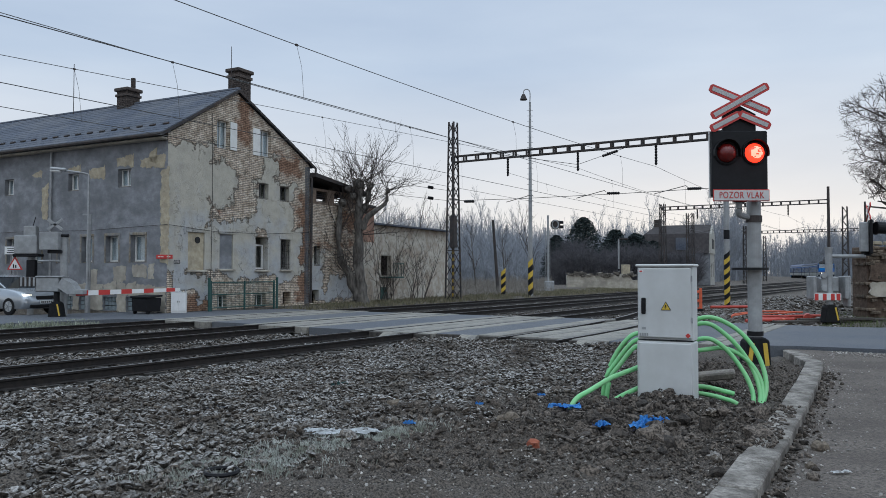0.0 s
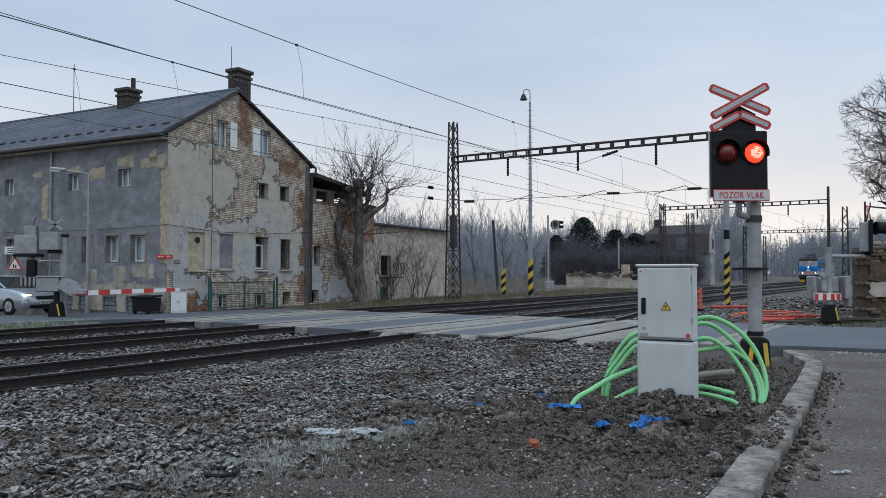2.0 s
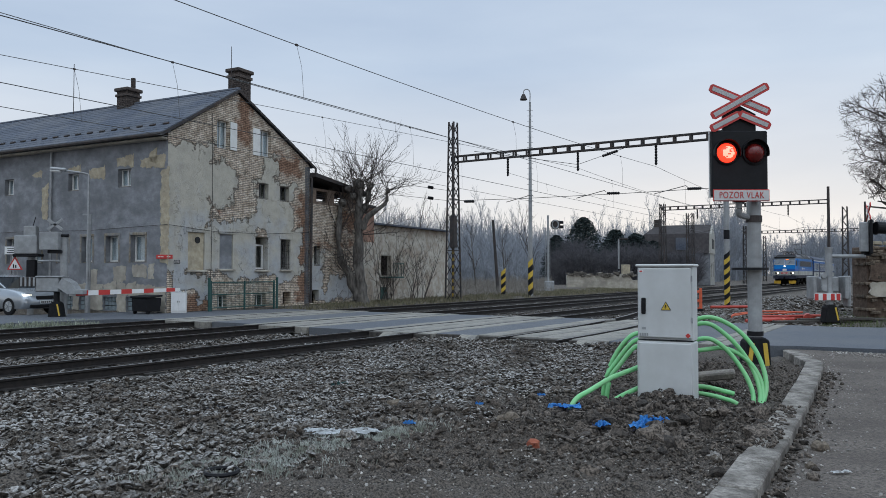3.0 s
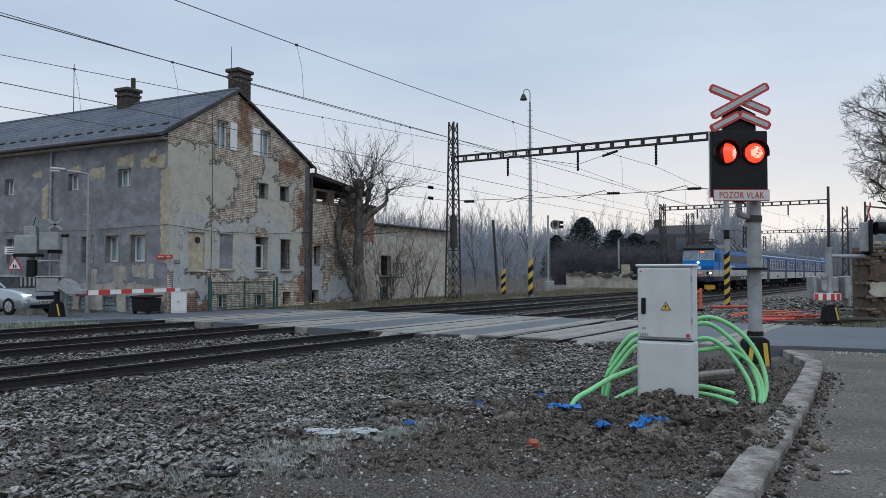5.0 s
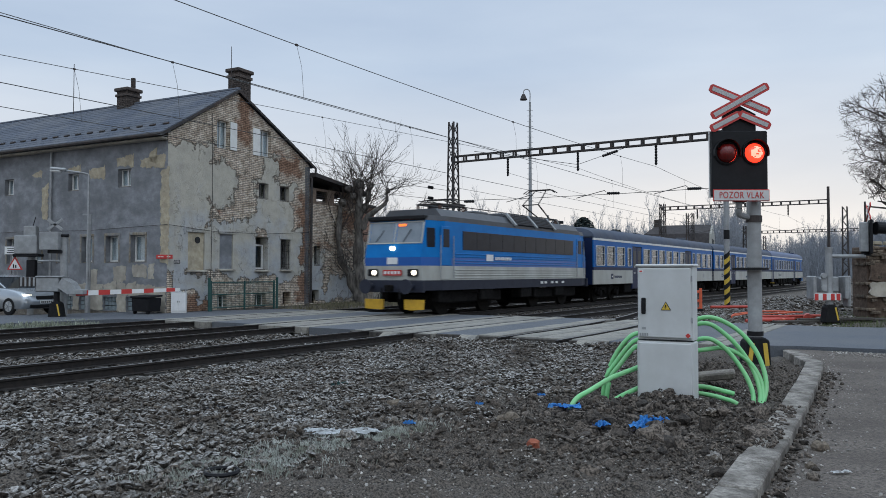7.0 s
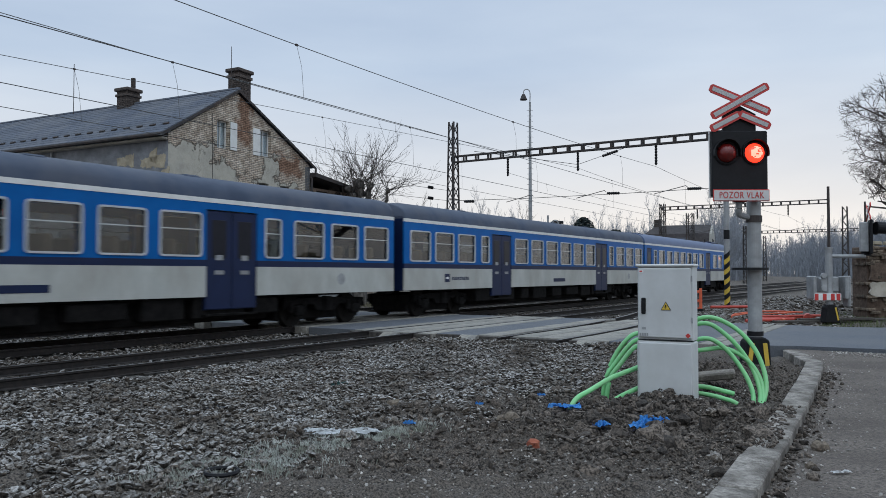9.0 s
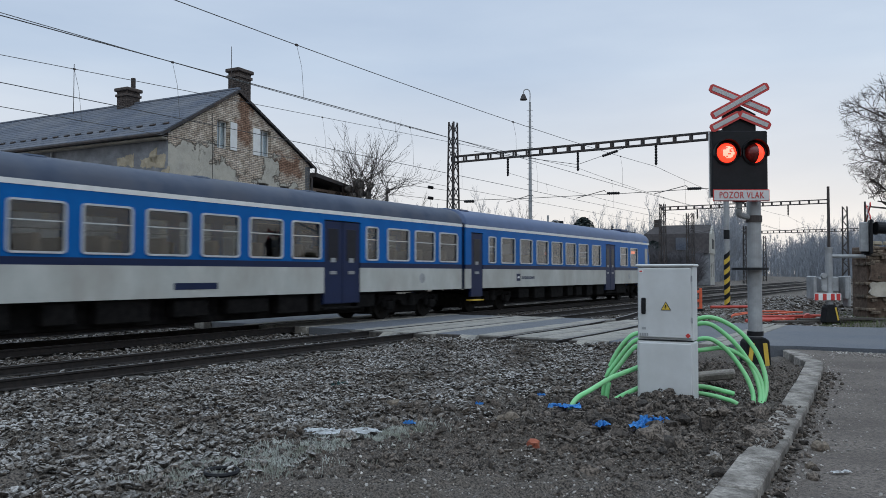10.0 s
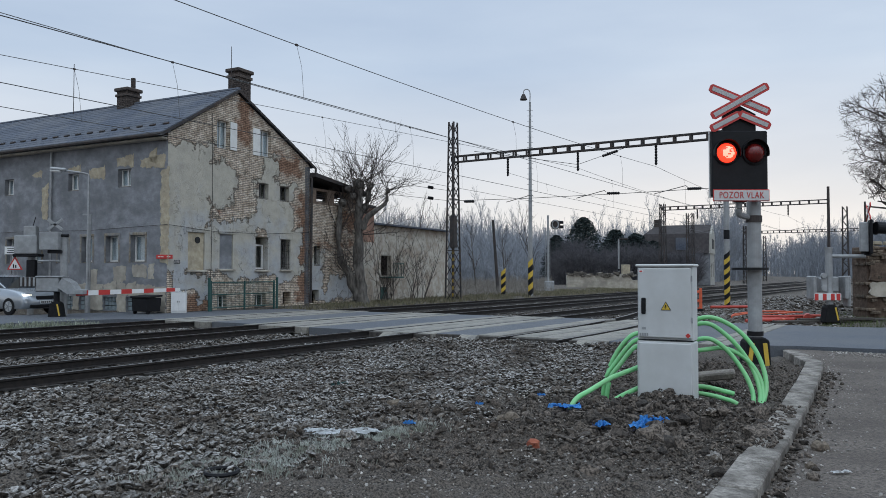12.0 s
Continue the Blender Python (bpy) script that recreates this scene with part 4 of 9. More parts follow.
yard = thing("yard_building", HOUSE, "long low plastered outbuilding with green doors", "outbuilding")
bm = bmesh.new()
wall_with_holes(bm, 9.2, 4.25, 0.3, [(1.0, 1.4, 2.1, 2.55), (0.9, 0.05, 1.7, 0.75)])
o = part("wall", bm, M_LIMEWASH, yard)
o.matrix_local = pose(14.85, 0.3, 0)
part("wall", B((19.45, 4.5, 2.1), (9.2, 0.3, 4.2)), M_SOCKEL, yard)
part("wall", B((23.9, 2.5, 2.1), (0.3, 4.2, 4.2)), M_SOCKEL, yard)
bm = bmesh.new()
prism(bm, [(0.0, 4.25), (5.0, 4.6), (5.0, 4.7), (0.0, 4.35)], 0, 14.8, 24.2)
part("roof", bm, M_ROOF, yard)
part("coping", B((19.45, 0.42, 4.3), (9.4, 0.5, 0.08)), M_LATTICE, yard)
part("door", B((15.35, 0.35, 1.95), (0.5, 0.06, 1.15)), M_GREENFENCE, yard, "dark green wooden door")
part("door", B((16.1, 0.35, 0.4), (0.8, 0.06, 0.7)), M_GREENFENCE, yard, "dark green hatch")
bm = bmesh.new()
for i in range(7):
    rod(bm, (15.9 + i * 0.18, -0.5, 1.35), (15.9 + i * 0.18, -0.5, 2.1), 0.012, seg=4)
rod(bm, (15.85, -0.5, 2.1), (17.05, -0.5, 2.1), 0.02, seg=4)
box(bm, (16.4, -0.1, 1.3), (1.3, 0.85, 0.08))
part("balcony", bm, M_GREENFENCE, yard, "small dark green balcony")

# ---- foreground: stones, clods and litter ----
def scatter(name, spots, material, label, cat, seed, flat=0.65, rough=1, ang=0.35):
    """Many small stones in one mesh: spots holds x, y, z and size."""
    rg = np.random.RandomState(seed)
    ball = bmesh.new()
    bmesh.ops.create_icosphere(ball, subdivisions=1, radius=1.0)
    base = np.array([tuple(v.co) for v in ball.verts])
    tri = np.array([[v.index for v in f.verts] for f in ball.faces])
    ball.free()
    nv = len(base)
    V = np.empty((len(spots) * nv, 3))
    F = np.empty((len(spots) * len(tri), 3), dtype=int)
    for i, (x, y, z, r) in enumerate(spots):
        k = base * (1 + ang * (rg.rand(nv, 1) - 0.5) * 1.5) + ang * 0.35 * (rg.rand(nv, 3) - 0.5)
        k = k * np.array([1.15, 0.55 + 0.45 * rg.rand(), flat * (0.5 + 0.7 * rg.rand())]) * r
        a, b = rg.rand() * 6.28, (rg.rand() - 0.5) * 1.3
        ca, sa, cb, sb = math.cos(a), math.sin(a), math.cos(b), math.sin(b)
        k = k @ np.array([[cb, 0, sb], [0, 1, 0], [-sb, 0, cb]]) @ np.array([[ca, sa, 0], [-sa, ca, 0], [0, 0, 1]])
        V[i * nv:(i + 1) * nv] = k + (x, y, z)
        F[i * len(tri):(i + 1) * len(tri)] = tri + i * nv
    me = bpy.data.meshes.new(name)
    me.vertices.add(len(V))
    me.vertices.foreach_set("co", V.ravel())
    me.loops.add(F.size)
    me.loops.foreach_set("vertex_index", F.ravel())
    me.polygons.add(len(F))
    me.polygons.foreach_set("loop_start", np.arange(0, F.size, 3))
    me.update(calc_edges=True)
    me.shade_flat()
    me.materials.append(material)
    return tagged(new(name, me), label, cat, kind="stuff")


rg = random.Random(11)
spots, frost = [], []
# ballast between the kerb's soil and the near track, finer and denser towards the camera
for _ in range(60000):
    s, d = rg.uniform(-4, 17.0), rg.uniform(3.8, 11.3)
    x, y, _z = TR(s, d)
    if y < 5.2 or abs(x) > 0.62 * y + 1 or d < 4.6 + 1.2 * noise.noise((x * 0.6, y * 0.6, 9.0)) or (d > 10.9 and s > 16.6):
        continue
    r = rg.choice((0.012, 0.017, 0.022, 0.029, 0.038)) * rg.uniform(0.8, 1.4)
    spots.append((x, y, ground_z(x, y) + r * rg.uniform(0.0, 1.1), r))
for _ in range(15000):
    s, d = rg.uniform(-25, 60), rg.choice((12.2, 14.3, 16.5, 18.6, 20.8)) + rg.uniform(-1.1, 1.1)
    if 16.2 < s < 25.4:
        continue
    x, y, _z = TR(s, d)
    if y < 6 or abs(x) > 0.62 * y + 2:
        continue
    r = rg.uniform(0.025, 0.05)
    spots.append((x, y, -0.215 + r * rg.uniform(-0.2, 0.9), r))
for _ in range(16000):
    s, d = rg.uniform(-14, 16.4), rg.uniform(11.5, 22.4)
    x, y, _z = TR(s, d)
    if abs(x) < 0.62 * y + 1 and min(abs(d - q - e) for q in (12.2, 16.5, 20.8) for e in (-0.753, 0.753)) > 0.1:
        r = rg.uniform(0.022, 0.05)
        spots.append((x, y, -0.20 + r * rg.uniform(0.0, 0.9), r))
for _ in range(5200):
    s, d = rg.uniform(26, 62), rg.uniform(2.5, 10.8)
    x, y, _z = TR(s, d)
    r = rg.uniform(0.03, 0.10)
    spots.append((x, y, ground_z(x, y) + r * 0.3, r))
scatter("ballast_stones", spots, M_STONE, "frosted grey crushed ballast stones", "gravel", 1, ang=0.5)
clods = []
for _ in range(60000):
    q = rg.random()
    if q < 0.35:
        x, y = rg.gauss(2.3, 0.95), rg.gauss(8.3, 0.85)
    elif q < 0.8:
        x, y = rg.uniform(-1.6, 4.0), rg.uniform(6.4, 12.5)
    else:
        x, y = rg.gauss(4.2, 0.9), rg.gauss(12.2, 1.2)
    s, d = sd_of(x, y)
    if d < kerb_d(s) + (0.06 if 7.2 < s < 9.6 and rg.random() < 0.5 else 0.30) or y < 5.6 or d > 6.2:
        continue
    r = 0.004 + 0.028 * rg.random() ** 4
    clods.append((x, y, max(ground_z(x, y), 0.02 if d < kerb_d(s) + 0.28 else -9) + r * 0.25, r))
for _ in range(1500):
    x, y = (rg.gauss(2.3, 0.9), rg.gauss(8.3, 0.75)) if rg.random() < 0.6 else (rg.uniform(-0.8, 3.6), rg.uniform(7.2, 12.0))
    s, d = sd_of(x, y)
    if d > kerb_d(s) + 0.32 and d < 5.8:
        r = 0.025 + 0.055 * rg.random() ** 3
        clods.append((x, y, ground_z(x, y) + r * 0.25, r))
scatter("soil_clods", clods, M_CLOD, "loose dark brown clods of dug soil", "soil", 2, flat=0.8, rough=1, ang=0.6)
pebbles = []
for _ in range(15000):
    x, y = rg.uniform(-2.2, 4.2), rg.uniform(5.2, 11)
    s, d = sd_of(x, y)
    if kerb_d(s) + 0.3 < d < 5.6:
        r = 0.003 + 0.016 * rg.random() ** 4
        pebbles.append((x, y, ground_z(x, y) + r * 0.4, r))
for _ in range(6000):
    s = rg.uniform(3, 17)
    d = kerb_d(s) - abs(rg.gauss(0, 0.25)) if rg.random() < 0.4 else rg.uniform(-6, 1.2)
    if d < kerb_d(s) - 0.02:
        x, y, _z = TR(s, d)
        r = 0.0025 + 0.014 * rg.random() ** 4
        pebbles.append((x, y, -0.085 + r * 0.4, r))
M_GRIT = mat("pale grit", (0.17, 0.155, 0.14), 0.95, (0.40, 0.37, 0.335), 12, bump=0.3, island=0.5)
scatter("pebbles", pebbles, M_GRIT, "small pale pebbles strewn over dirt", "gravel", 3)
# soil spilled beside the kerb
spill = []
for _ in range(1100):
    s = rg.uniform(5.2, 14)
    d = kerb_d(s) - abs(rg.gauss(0.02, 0.10)) - 0.01
    x, y, _z = TR(s, d)
    r = 0.004 + 0.036 * rg.random() ** 5
    spill.append((x, y, -0.08 + r * 0.3, r))
scatter("spilled_soil", spill, M_CLOD, "dark crumbs of soil against the kerb", "soil", 4, flat=0.7, ang=0.6)
verge = []
for _ in range(2600):
    s, d = 17.9 - abs(rg.gauss(0, 0.45)), rg.uniform(-9, 1.9)
    x, y, _z = TR(s, d)
    r = rg.uniform(0.008, 0.024)
    verge.append((x, y, -0.085 + r * 0.4, r))
scatter("roadside_grit", verge, M_GRIT, "pale grit gathered along the road edge", "gravel", 6)


def rock(x, y, r, material, label, name="rock", flat=0.7, seed=0):
    bm = bmesh.new()
    bmesh.ops.create_icosphere(bm, subdivisions=2, radius=r)
    for v in bm.verts:
        k = 1 + 0.45 * noise.noise(v.co * (1.7 / r) + Vector((seed, 0, 0)))
        v.co = Vector((v.co.x * k, v.co.y * k * 0.8, v.co.z * k * flat))
    z = ground_z(x, y) if sd_of(x, y)[1] > kerb_d(sd_of(x, y)[0]) else -0.085
    o = part(name, bm, material, None)
    o.matrix_world = pose(x, y, z + r * flat * 0.55, 0, 0, seed * 40)
    return tagged(o, label, "rock", "loose rocks on the soil")


M_BRICKBIT = mat("orange brick fragment", (0.30, 0.09, 0.045), 0.9, (0.22, 0.06, 0.035), 12, bump=0.4)
M_TANBIT = mat("tan rubble", (0.10, 0.080, 0.062), 0.95, (0.23, 0.185, 0.14), 26, bump=0.9)
for i, (x, y, r, m_, lb) in enumerate(((2.02, 7.55, 0.16, M_CLOD, "large dark clod of frozen soil"), (2.42, 6.98, 0.085, M_STONE, "pale grey rock on the dirt"), (1.72, 7.3, 0.05, M_STONE, "small pale rock on the dirt"),
        (0.85, 7.35, 0.075, M_BRICKBIT, "orange brick fragment in the dirt"), (0.72, 8.4, 0.12, M_TANBIT, "tan lump of rubble"), (-0.62, 9.9, 0.10, M_TANBIT, "tan lump of rubble"),
        (3.45, 8.5, 0.13, M_CLOD, "large dark clod of frozen soil"), (3.0, 7.4, 0.15, M_CLOD, "dark clod at the kerb"), (3.3, 7.75, 0.13, M_CLOD, "dark clod at the kerb"),
        (3.45, 7.15, 0.085, M_TANBIT, "muddy stone on the pavement"), (3.05, 6.5, 0.05, M_TANBIT, "muddy stone on the pavement"), (2.9, 6.15, 0.06, M_CLOD, "muddy clod on the pavement"),
        (-0.95, 7.7, 0.11, M_STONE, "pale stone on the dirt"), (3.1, 9.0, 0.10, M_STONE, "grey stone on the mound"), (2.75, 8.0, 0.07, M_STONE, "grey stone on the mound"),
        (1.35, 7.5, 0.06, M_STONE, "grey stone on the dirt"), (2.3, 9.35, 0.10, M_CLOD, "dark clod against the cabinet"), (2.6, 9.3, 0.09, M_CLOD, "dark clod against the cabinet"), (2.85, 9.3, 0.10, M_CLOD, "dark clod against the cabinet"))):
    rock(x, y, r, m_, lb, seed=i)


def rag(name, x, y, w, h, rz, material, label, cat, seed, lift=0.10, tilt=0):
    """A crumpled piece of thin sheet lying on the ground, with a ragged rim and thickness."""
    bm = bmesh.new()
    n_x, n_y = 14, 9
    rr = random.Random(seed)
    grid = []
    for j in range(n_y + 1):
        row = []
        for i in range(n_x + 1):
            u, v = i / n_x - 0.5, j / n_y - 0.5
            k = 1 + 0.35 * noise.noise((u * 3 + seed, v * 3, 0.5))
            row.append(bm.verts.new((u * w * k + rr.uniform(-0.01, 0.01), v * h * k + rr.uniform(-0.01, 0.01), lift * (0.5 + abs(noise.noise((u * 6 + seed, v * 4, 2.0))) * 1.4 + 0.15 * noise.noise((u * 14, v * 14, seed))))))
        grid.append(row)
    for j in range(n_y):
        for i in range(n_x):
            if (i in (0, n_x - 1) or j in (0, n_y - 1)) and rr.random() < 0.3:
                continue
            bm.faces.new((grid[j][i], grid[j][i + 1], grid[j + 1][i + 1], grid[j + 1][i]))
    for v in [v for v in bm.verts if not v.link_faces]:
        bm.verts.remove(v)
    bmesh.ops.solidify(bm, geom=bm.faces[:], thickness=0.004)
    o = part(name, bm, material, None)
    z = ground_z(x, y) if sd_of(x, y)[1] > kerb_d(sd_of(x, y)[0]) else -0.085
    o.matrix_world = pose(x, y, z + (0.035 if material is M_BLUEBAG else 0.055 if material is M_ICE else 0.01), tilt, 0, rz)
    return tagged(o, label, cat, "litter")


rag("plastic_sheet", 1.36, 8.75, 0.34, 0.17, -8, M_BLUEBAG, "torn bright blue plastic sheet half buried in soil", "plastic", 1, 0.045)
rag("plastic_sheet", 2.0, 7.85, 0.58, 0.15, 62, M_BLUEBAG, "torn bright blue plastic sheet over clods", "plastic", 2, 0.075, 8)
rag("plastic_sheet", 2.19, 8.02, 0.30, 0.10, -62, M_BLUEBAG, "torn bright blue plastic strip", "plastic", 3, 0.05)
rag("plastic_scrap", 1.62, 7.98, 0.18, 0.10, 40, M_BLUEBAG, "small blue plastic scrap", "plastic", 4, 0.05)
rag("plastic_scrap", -0.35, 8.05, 0.11, 0.07, 20, M_BLUEBAG, "small blue plastic scrap", "plastic", 5, 0.04)
rag("plastic_scrap", 0.43, 9.5, 0.12, 0.06, 0, M_BLUEBAG, "small blue plastic scrap", "plastic", 6, 0.04)
rag("plastic_scrap", 1.32, 10.6, 0.12, 0.07, 0, M_BLUEBAG, "small blue plastic scrap", "plastic", 7, 0.04)
rag("white_sheet", -1.0, 8.05, 0.75, 0.22, 14, M_ICE, "crumpled frosty white plastic sheet", "plastic", 8, 0.05)
rag("white_sheet", -1.22, 7.75, 0.30, 0.12, 10, M_ICE, "crumpled frosty white plastic scrap", "plastic", 9, 0.04)
rag("paper_scrap", 3.2, 6.3, 0.16, 0.05, 15, M_WHITE, "pale paper scrap on the pavement", "paper", 10, 0.015)
rag("slate_scrap", -3.0, 10.2, 0.26, 0.16, 10, M_ROOF, "flat blue-grey slate fragment on ballast", "slate", 11, 0.03)
rag("green_scrap", -1.6, 12.0, 0.30, 0.18, 30, M_GREENFENCE, "dull green plastic scrap on ballast", "plastic", 12, 0.05)
for x, y, z, rz, sz, lb in ((3.75, 10.9, 0.10, -22, (0.62, 0.26, 0.10), "broken concrete slab on dug soil"), (4.6, 15.9, -0.12, -10, (0.9, 0.25, 0.12), "concrete block beside the crossing edge")):
    o = part("concrete_slab", B((0, 0, 0), sz, bev=0.02), M_CONC)
    o.matrix_world = pose(x, y, z, 6, -8 if x == 3.75 else 0, rz)
    tagged(o, lb, "slab", "loose slabs")
ring_bm = bmesh.new()
pipe(ring_bm, [(0.13 * math.cos(a * math.pi / 8), 0.13 * math.sin(a * math.pi / 8), 0.02) for a in range(17)], 0.018, 6)
o = part("metal_ring", ring_bm, M_BLACK)
o.matrix_world = pose(-1.78, 6.3, ground_z(-1.78, 6.3) + 0.01)
tagged(o, "small black rubber ring lying on gravel", "ring")

# ---- the cable cabinet ----
cab = thing("cable_cabinet", pose(2.405, 9.66, -0.02, 0, 0, -29), "light grey plastic electrical cabinet on a matching plinth", "electrical cabinet")
CW, CD = 0.68, 0.28
part("plinth", B((CW / 2, CD / 2, 0.35), (CW, CD, 0.74), bev=0.012), M_CABINET, cab, "pale grey plinth box")
part("body", B((CW / 2, CD / 2 + 0.01, 1.18), (CW - 0.01, CD - 0.02, 0.90), bev=0.010), M_CABINET, cab)
part("roof_cap", B((CW / 2, CD / 2, 1.645), (CW + 0.025, CD + 0.04, 0.035), bev=0.012), M_CABINET, cab, "overhanging pale cap")
dr_ = part("door", B((CW / 2, -0.004, 1.19), (CW - 0.045, 0.03, 0.85), bev=0.010), M_CABINET, cab, "flat pale grey door")
part("panel", B((CW / 2, -0.004, 0.36), (CW - 0.045, 0.03, 0.68), bev=0.010), M_CABINET, cab, "flat pale grey lower panel")
hd = part("handle", B((0.09, -0.027, 1.15), (0.055, 0.025, 0.20), bev=0.010), M_BLACK, dr_, "black swing handle")
part("handle_lever", B((0.09, -0.045, 1.14), (0.025, 0.02, 0.13), bev=0.006), M_RUBBER, hd)
def tri_plate(w, thick):
    bm = bmesh.new()
    h = w * 0.87
    prism(bm, [(-w / 2, 0), (w / 2, 0), (0, h)], 1, -thick, 0)
    return bm
o = part("warning_plate", tri_plate(0.125, 0.004), M_BLACK, dr_, "black-edged warning triangle")
o.location = (0.36, -0.020, 1.10)
o2 = part("warning_face", tri_plate(0.10, 0.006), M_YELLOW, o, "yellow triangle face")
o2.location = (0, -0.001, 0.008)
bm = bmesh.new()
prism(bm, [(-0.004, 0.068), (0.010, 0.068), (0.003, 0.044), (0.013, 0.046), (-0.006, 0.014), (-0.001, 0.036), (-0.013, 0.034)], 1, -0.010, -0.006)
part("lightning_mark", bm, M_BLACK, o)
part("maker_badge", B((0.06, -0.021, 1.575), (0.055, 0.006, 0.035), bev=0.002), M_WHITE, dr_, "small pale badge")
part("maker_badge_ring", B((0.06, -0.025, 1.575), (0.035, 0.004, 0.018), bev=0.002), M_RED, dr_)
part("sticker", B((0.62, -0.021, 0.80), (0.045, 0.004, 0.045), ry=45), M_RED, dr_, "small red corner sticker")
for i in range(4):
    part("stencil_bar", B((0.05 + i * 0.028, -0.021, 0.80), (0.02, 0.003, 0.035)), M_STEEL, dr_)
part("stencil_mark", B((0.09, -0.021, 0.875), (0.05, 0.003, 0.03)), M_STEEL, dr_)
part("seam", B((CW / 2, CD / 2, 0.735), (CW - 0.02, CD - 0.02, 0.012)), M_BLACK, cab)
for z_ in (0.95, 1.45):
    part("hinge", R((CW - 0.012, -0.018, z_), (CW - 0.012, -0.018, z_ + 0.07), 0.008, seg=8), M_STEEL, dr_)

# ---- green conduits coming out of the ground behind the cabinet ----
def smooth_path(pts, n_s=8):
    """Catmull-Rom through the points."""
    P = [Vector(p) for p in pts]
    P = [P[0] * 2 - P[1]] + P + [P[-1] * 2 - P[-2]]
    out = []
    for i in range(1, len(P) - 2):
        p0, p1, p2, p3 = P[i - 1:i + 3]
        for k in range(n_s):
            t = k / n_s
            out.append(0.5 * ((2 * p1) + (p2 - p0) * t + (2 * p0 - 5 * p1 + 4 * p2 - p3) * t * t + (3 * p1 - p0 - 3 * p2 + p3) * t ** 3))
    out.append(P[-2])
    return out


CONDUITS = [
    [(2.9, 10.6, 0.5), (3.38, 10.3, 0.93), (3.75, 10.2, 0.86), (4.02, 10.05, 0.55), (4.08, 9.85, 0.12), (3.86, 9.6, -0.25)],
    [(2.9, 10.5, 0.5), (3.35, 10.2, 0.87), (3.66, 10.1, 0.74), (3.93, 10.0, 0.38), (3.98, 9.8, 0.02), (3.84, 9.6, -0.25)],
    [(2.9, 10.4, 0.4), (3.33, 10.1, 0.68), (3.58, 10.0, 0.60), (3.80, 9.9, 0.30), (3.87, 9.75, 0.02), (3.78, 9.6, -0.25)],
    [(2.9, 10.4, 0.45), (3.33, 10.1, 0.535), (3.66, 10.1, 0.555), (3.92, 10.0, 0.40), (4.03, 9.85, 0.10), (3.90, 9.6, -0.25)],
    [(2.8, 10.3, 0.05), (3.25, 9.9, 0.10), (3.52, 9.7, 0.06), (3.60, 9.65, 0.04)],
    [(2.8, 10.2, 0.0), (3.25, 9.8, 0.02), (3.52, 9.6, -0.03), (3.60, 9.55, -0.07)],
    [(2.7, 10.4, 0.75), (2.48, 10.3, 0.70), (2.28, 10.3, 0.46), (2.17, 10.3, 0.18), (2.14, 10.3, -0.15)],
    [(2.7, 10.3, 0.68), (2.48, 10.2, 0.63), (2.27, 10.2, 0.38), (2.12, 10.2, 0.14), (2.08, 10.2, -0.2)],
    [(2.7, 10.2, 0.62), (2.48, 10.1, 0.57), (2.30, 10.1, 0.36), (2.16, 10.1, 0.16), (2.10, 10.1, -0.2)],
    [(2.75, 10.1, 0.42), (2.45, 9.9, 0.33), (2.05, 9.45, 0.27), (1.72, 9.1, 0.17), (1.50, 8.9, 0.08), (1.38, 8.75, -0.12)],
    [(2.75, 10.0, 0.15), (2.45, 9.8, 0.09), (2.10, 9.5, 0.0), (1.86, 9.3, -0.12), (1.76, 9.2, -0.25)],
]
for pts in CONDUITS:
    bm = bmesh.new()
    sp = smooth_path(pts, 7)
    pipe(bm, sp, 0.029, 12)
    o = part("conduit", bm, M_GREENPIPE, smooth=True)
    tagged(o, "light green flexible plastic conduit looping from the soil", "conduit", "green conduits")

# ---- the crossing signal ----
sig = thing("crossing_signal", pose(5.57, 13.9, -0.16), "flashing red level crossing signal with a white and red cross", "crossing signal")
part("pole", R((0, 0, 0.5), (0, 0, 3.9), 0.122, seg=24), M_STEEL, sig, "thick galvanised pole")
part("collar", R((0, 0, 1.98), (0, 0, 2.02), 0.135, seg=24), M_STEEL, sig)
part("collar", R((0, 0, 1.80), (0, 0, 2.00), 0.128, seg=24), M_STEEL, sig)
part("guard_disc", R((-0.08, 0, 1.75), (-0.08, 0, 1.79), 0.31, seg=28), M_BLACK, sig, "dark round guard plate")
part("lower_collar", R((0, 0, 0.58), (0, 0, 0.66), 0.14, seg=24), M_BLACK, sig)
bm = bmesh.new()
prism(bm, [(-0.24, 0.0), (0.22, 0.0), (0.19, 0.50), (0.10, 0.56), (-0.12, 0.56), (-0.21, 0.48)], 1, -0.17, 0.17)
bmesh.ops.bevel(bm, geom=bm.edges[:], offset=0.02, segments=1, affect="EDGES")
sk = part("base_cover", bm, M_RUBBER, sig, "black rubber base cover")
for x_, r_ in ((-0.15, 9), (0.12, -6)):
    part("stripe", B((x_, -0.176, 0.26), (0.075, 0.012, 0.40), ry=r_), M_YELLOW, sk, "yellow stripe")
bx0 = -0.35
box_ob = part("light_board", B((bx0, -0.24, 3.62), (0.98, 0.12, 1.16), bev=0.02), M_BLACK, sig, "black signal board")
part("board_edge", B((bx0, -0.165, 3.62), (1.005, 0.02, 1.185), bev=0.004), M_WHITE, box_ob)
bm = bmesh.new()
prism(bm, [(bx0 - 0.28, 4.15), (bx0 + 0.30, 4.15), (bx0 + 0.30, 4.50), (bx0, 4.66), (bx0 - 0.28, 4.50)], 1, -0.26, -0.20)
part("back_plate", bm, M_BLACK, sig, "black gable plate behind the cross")


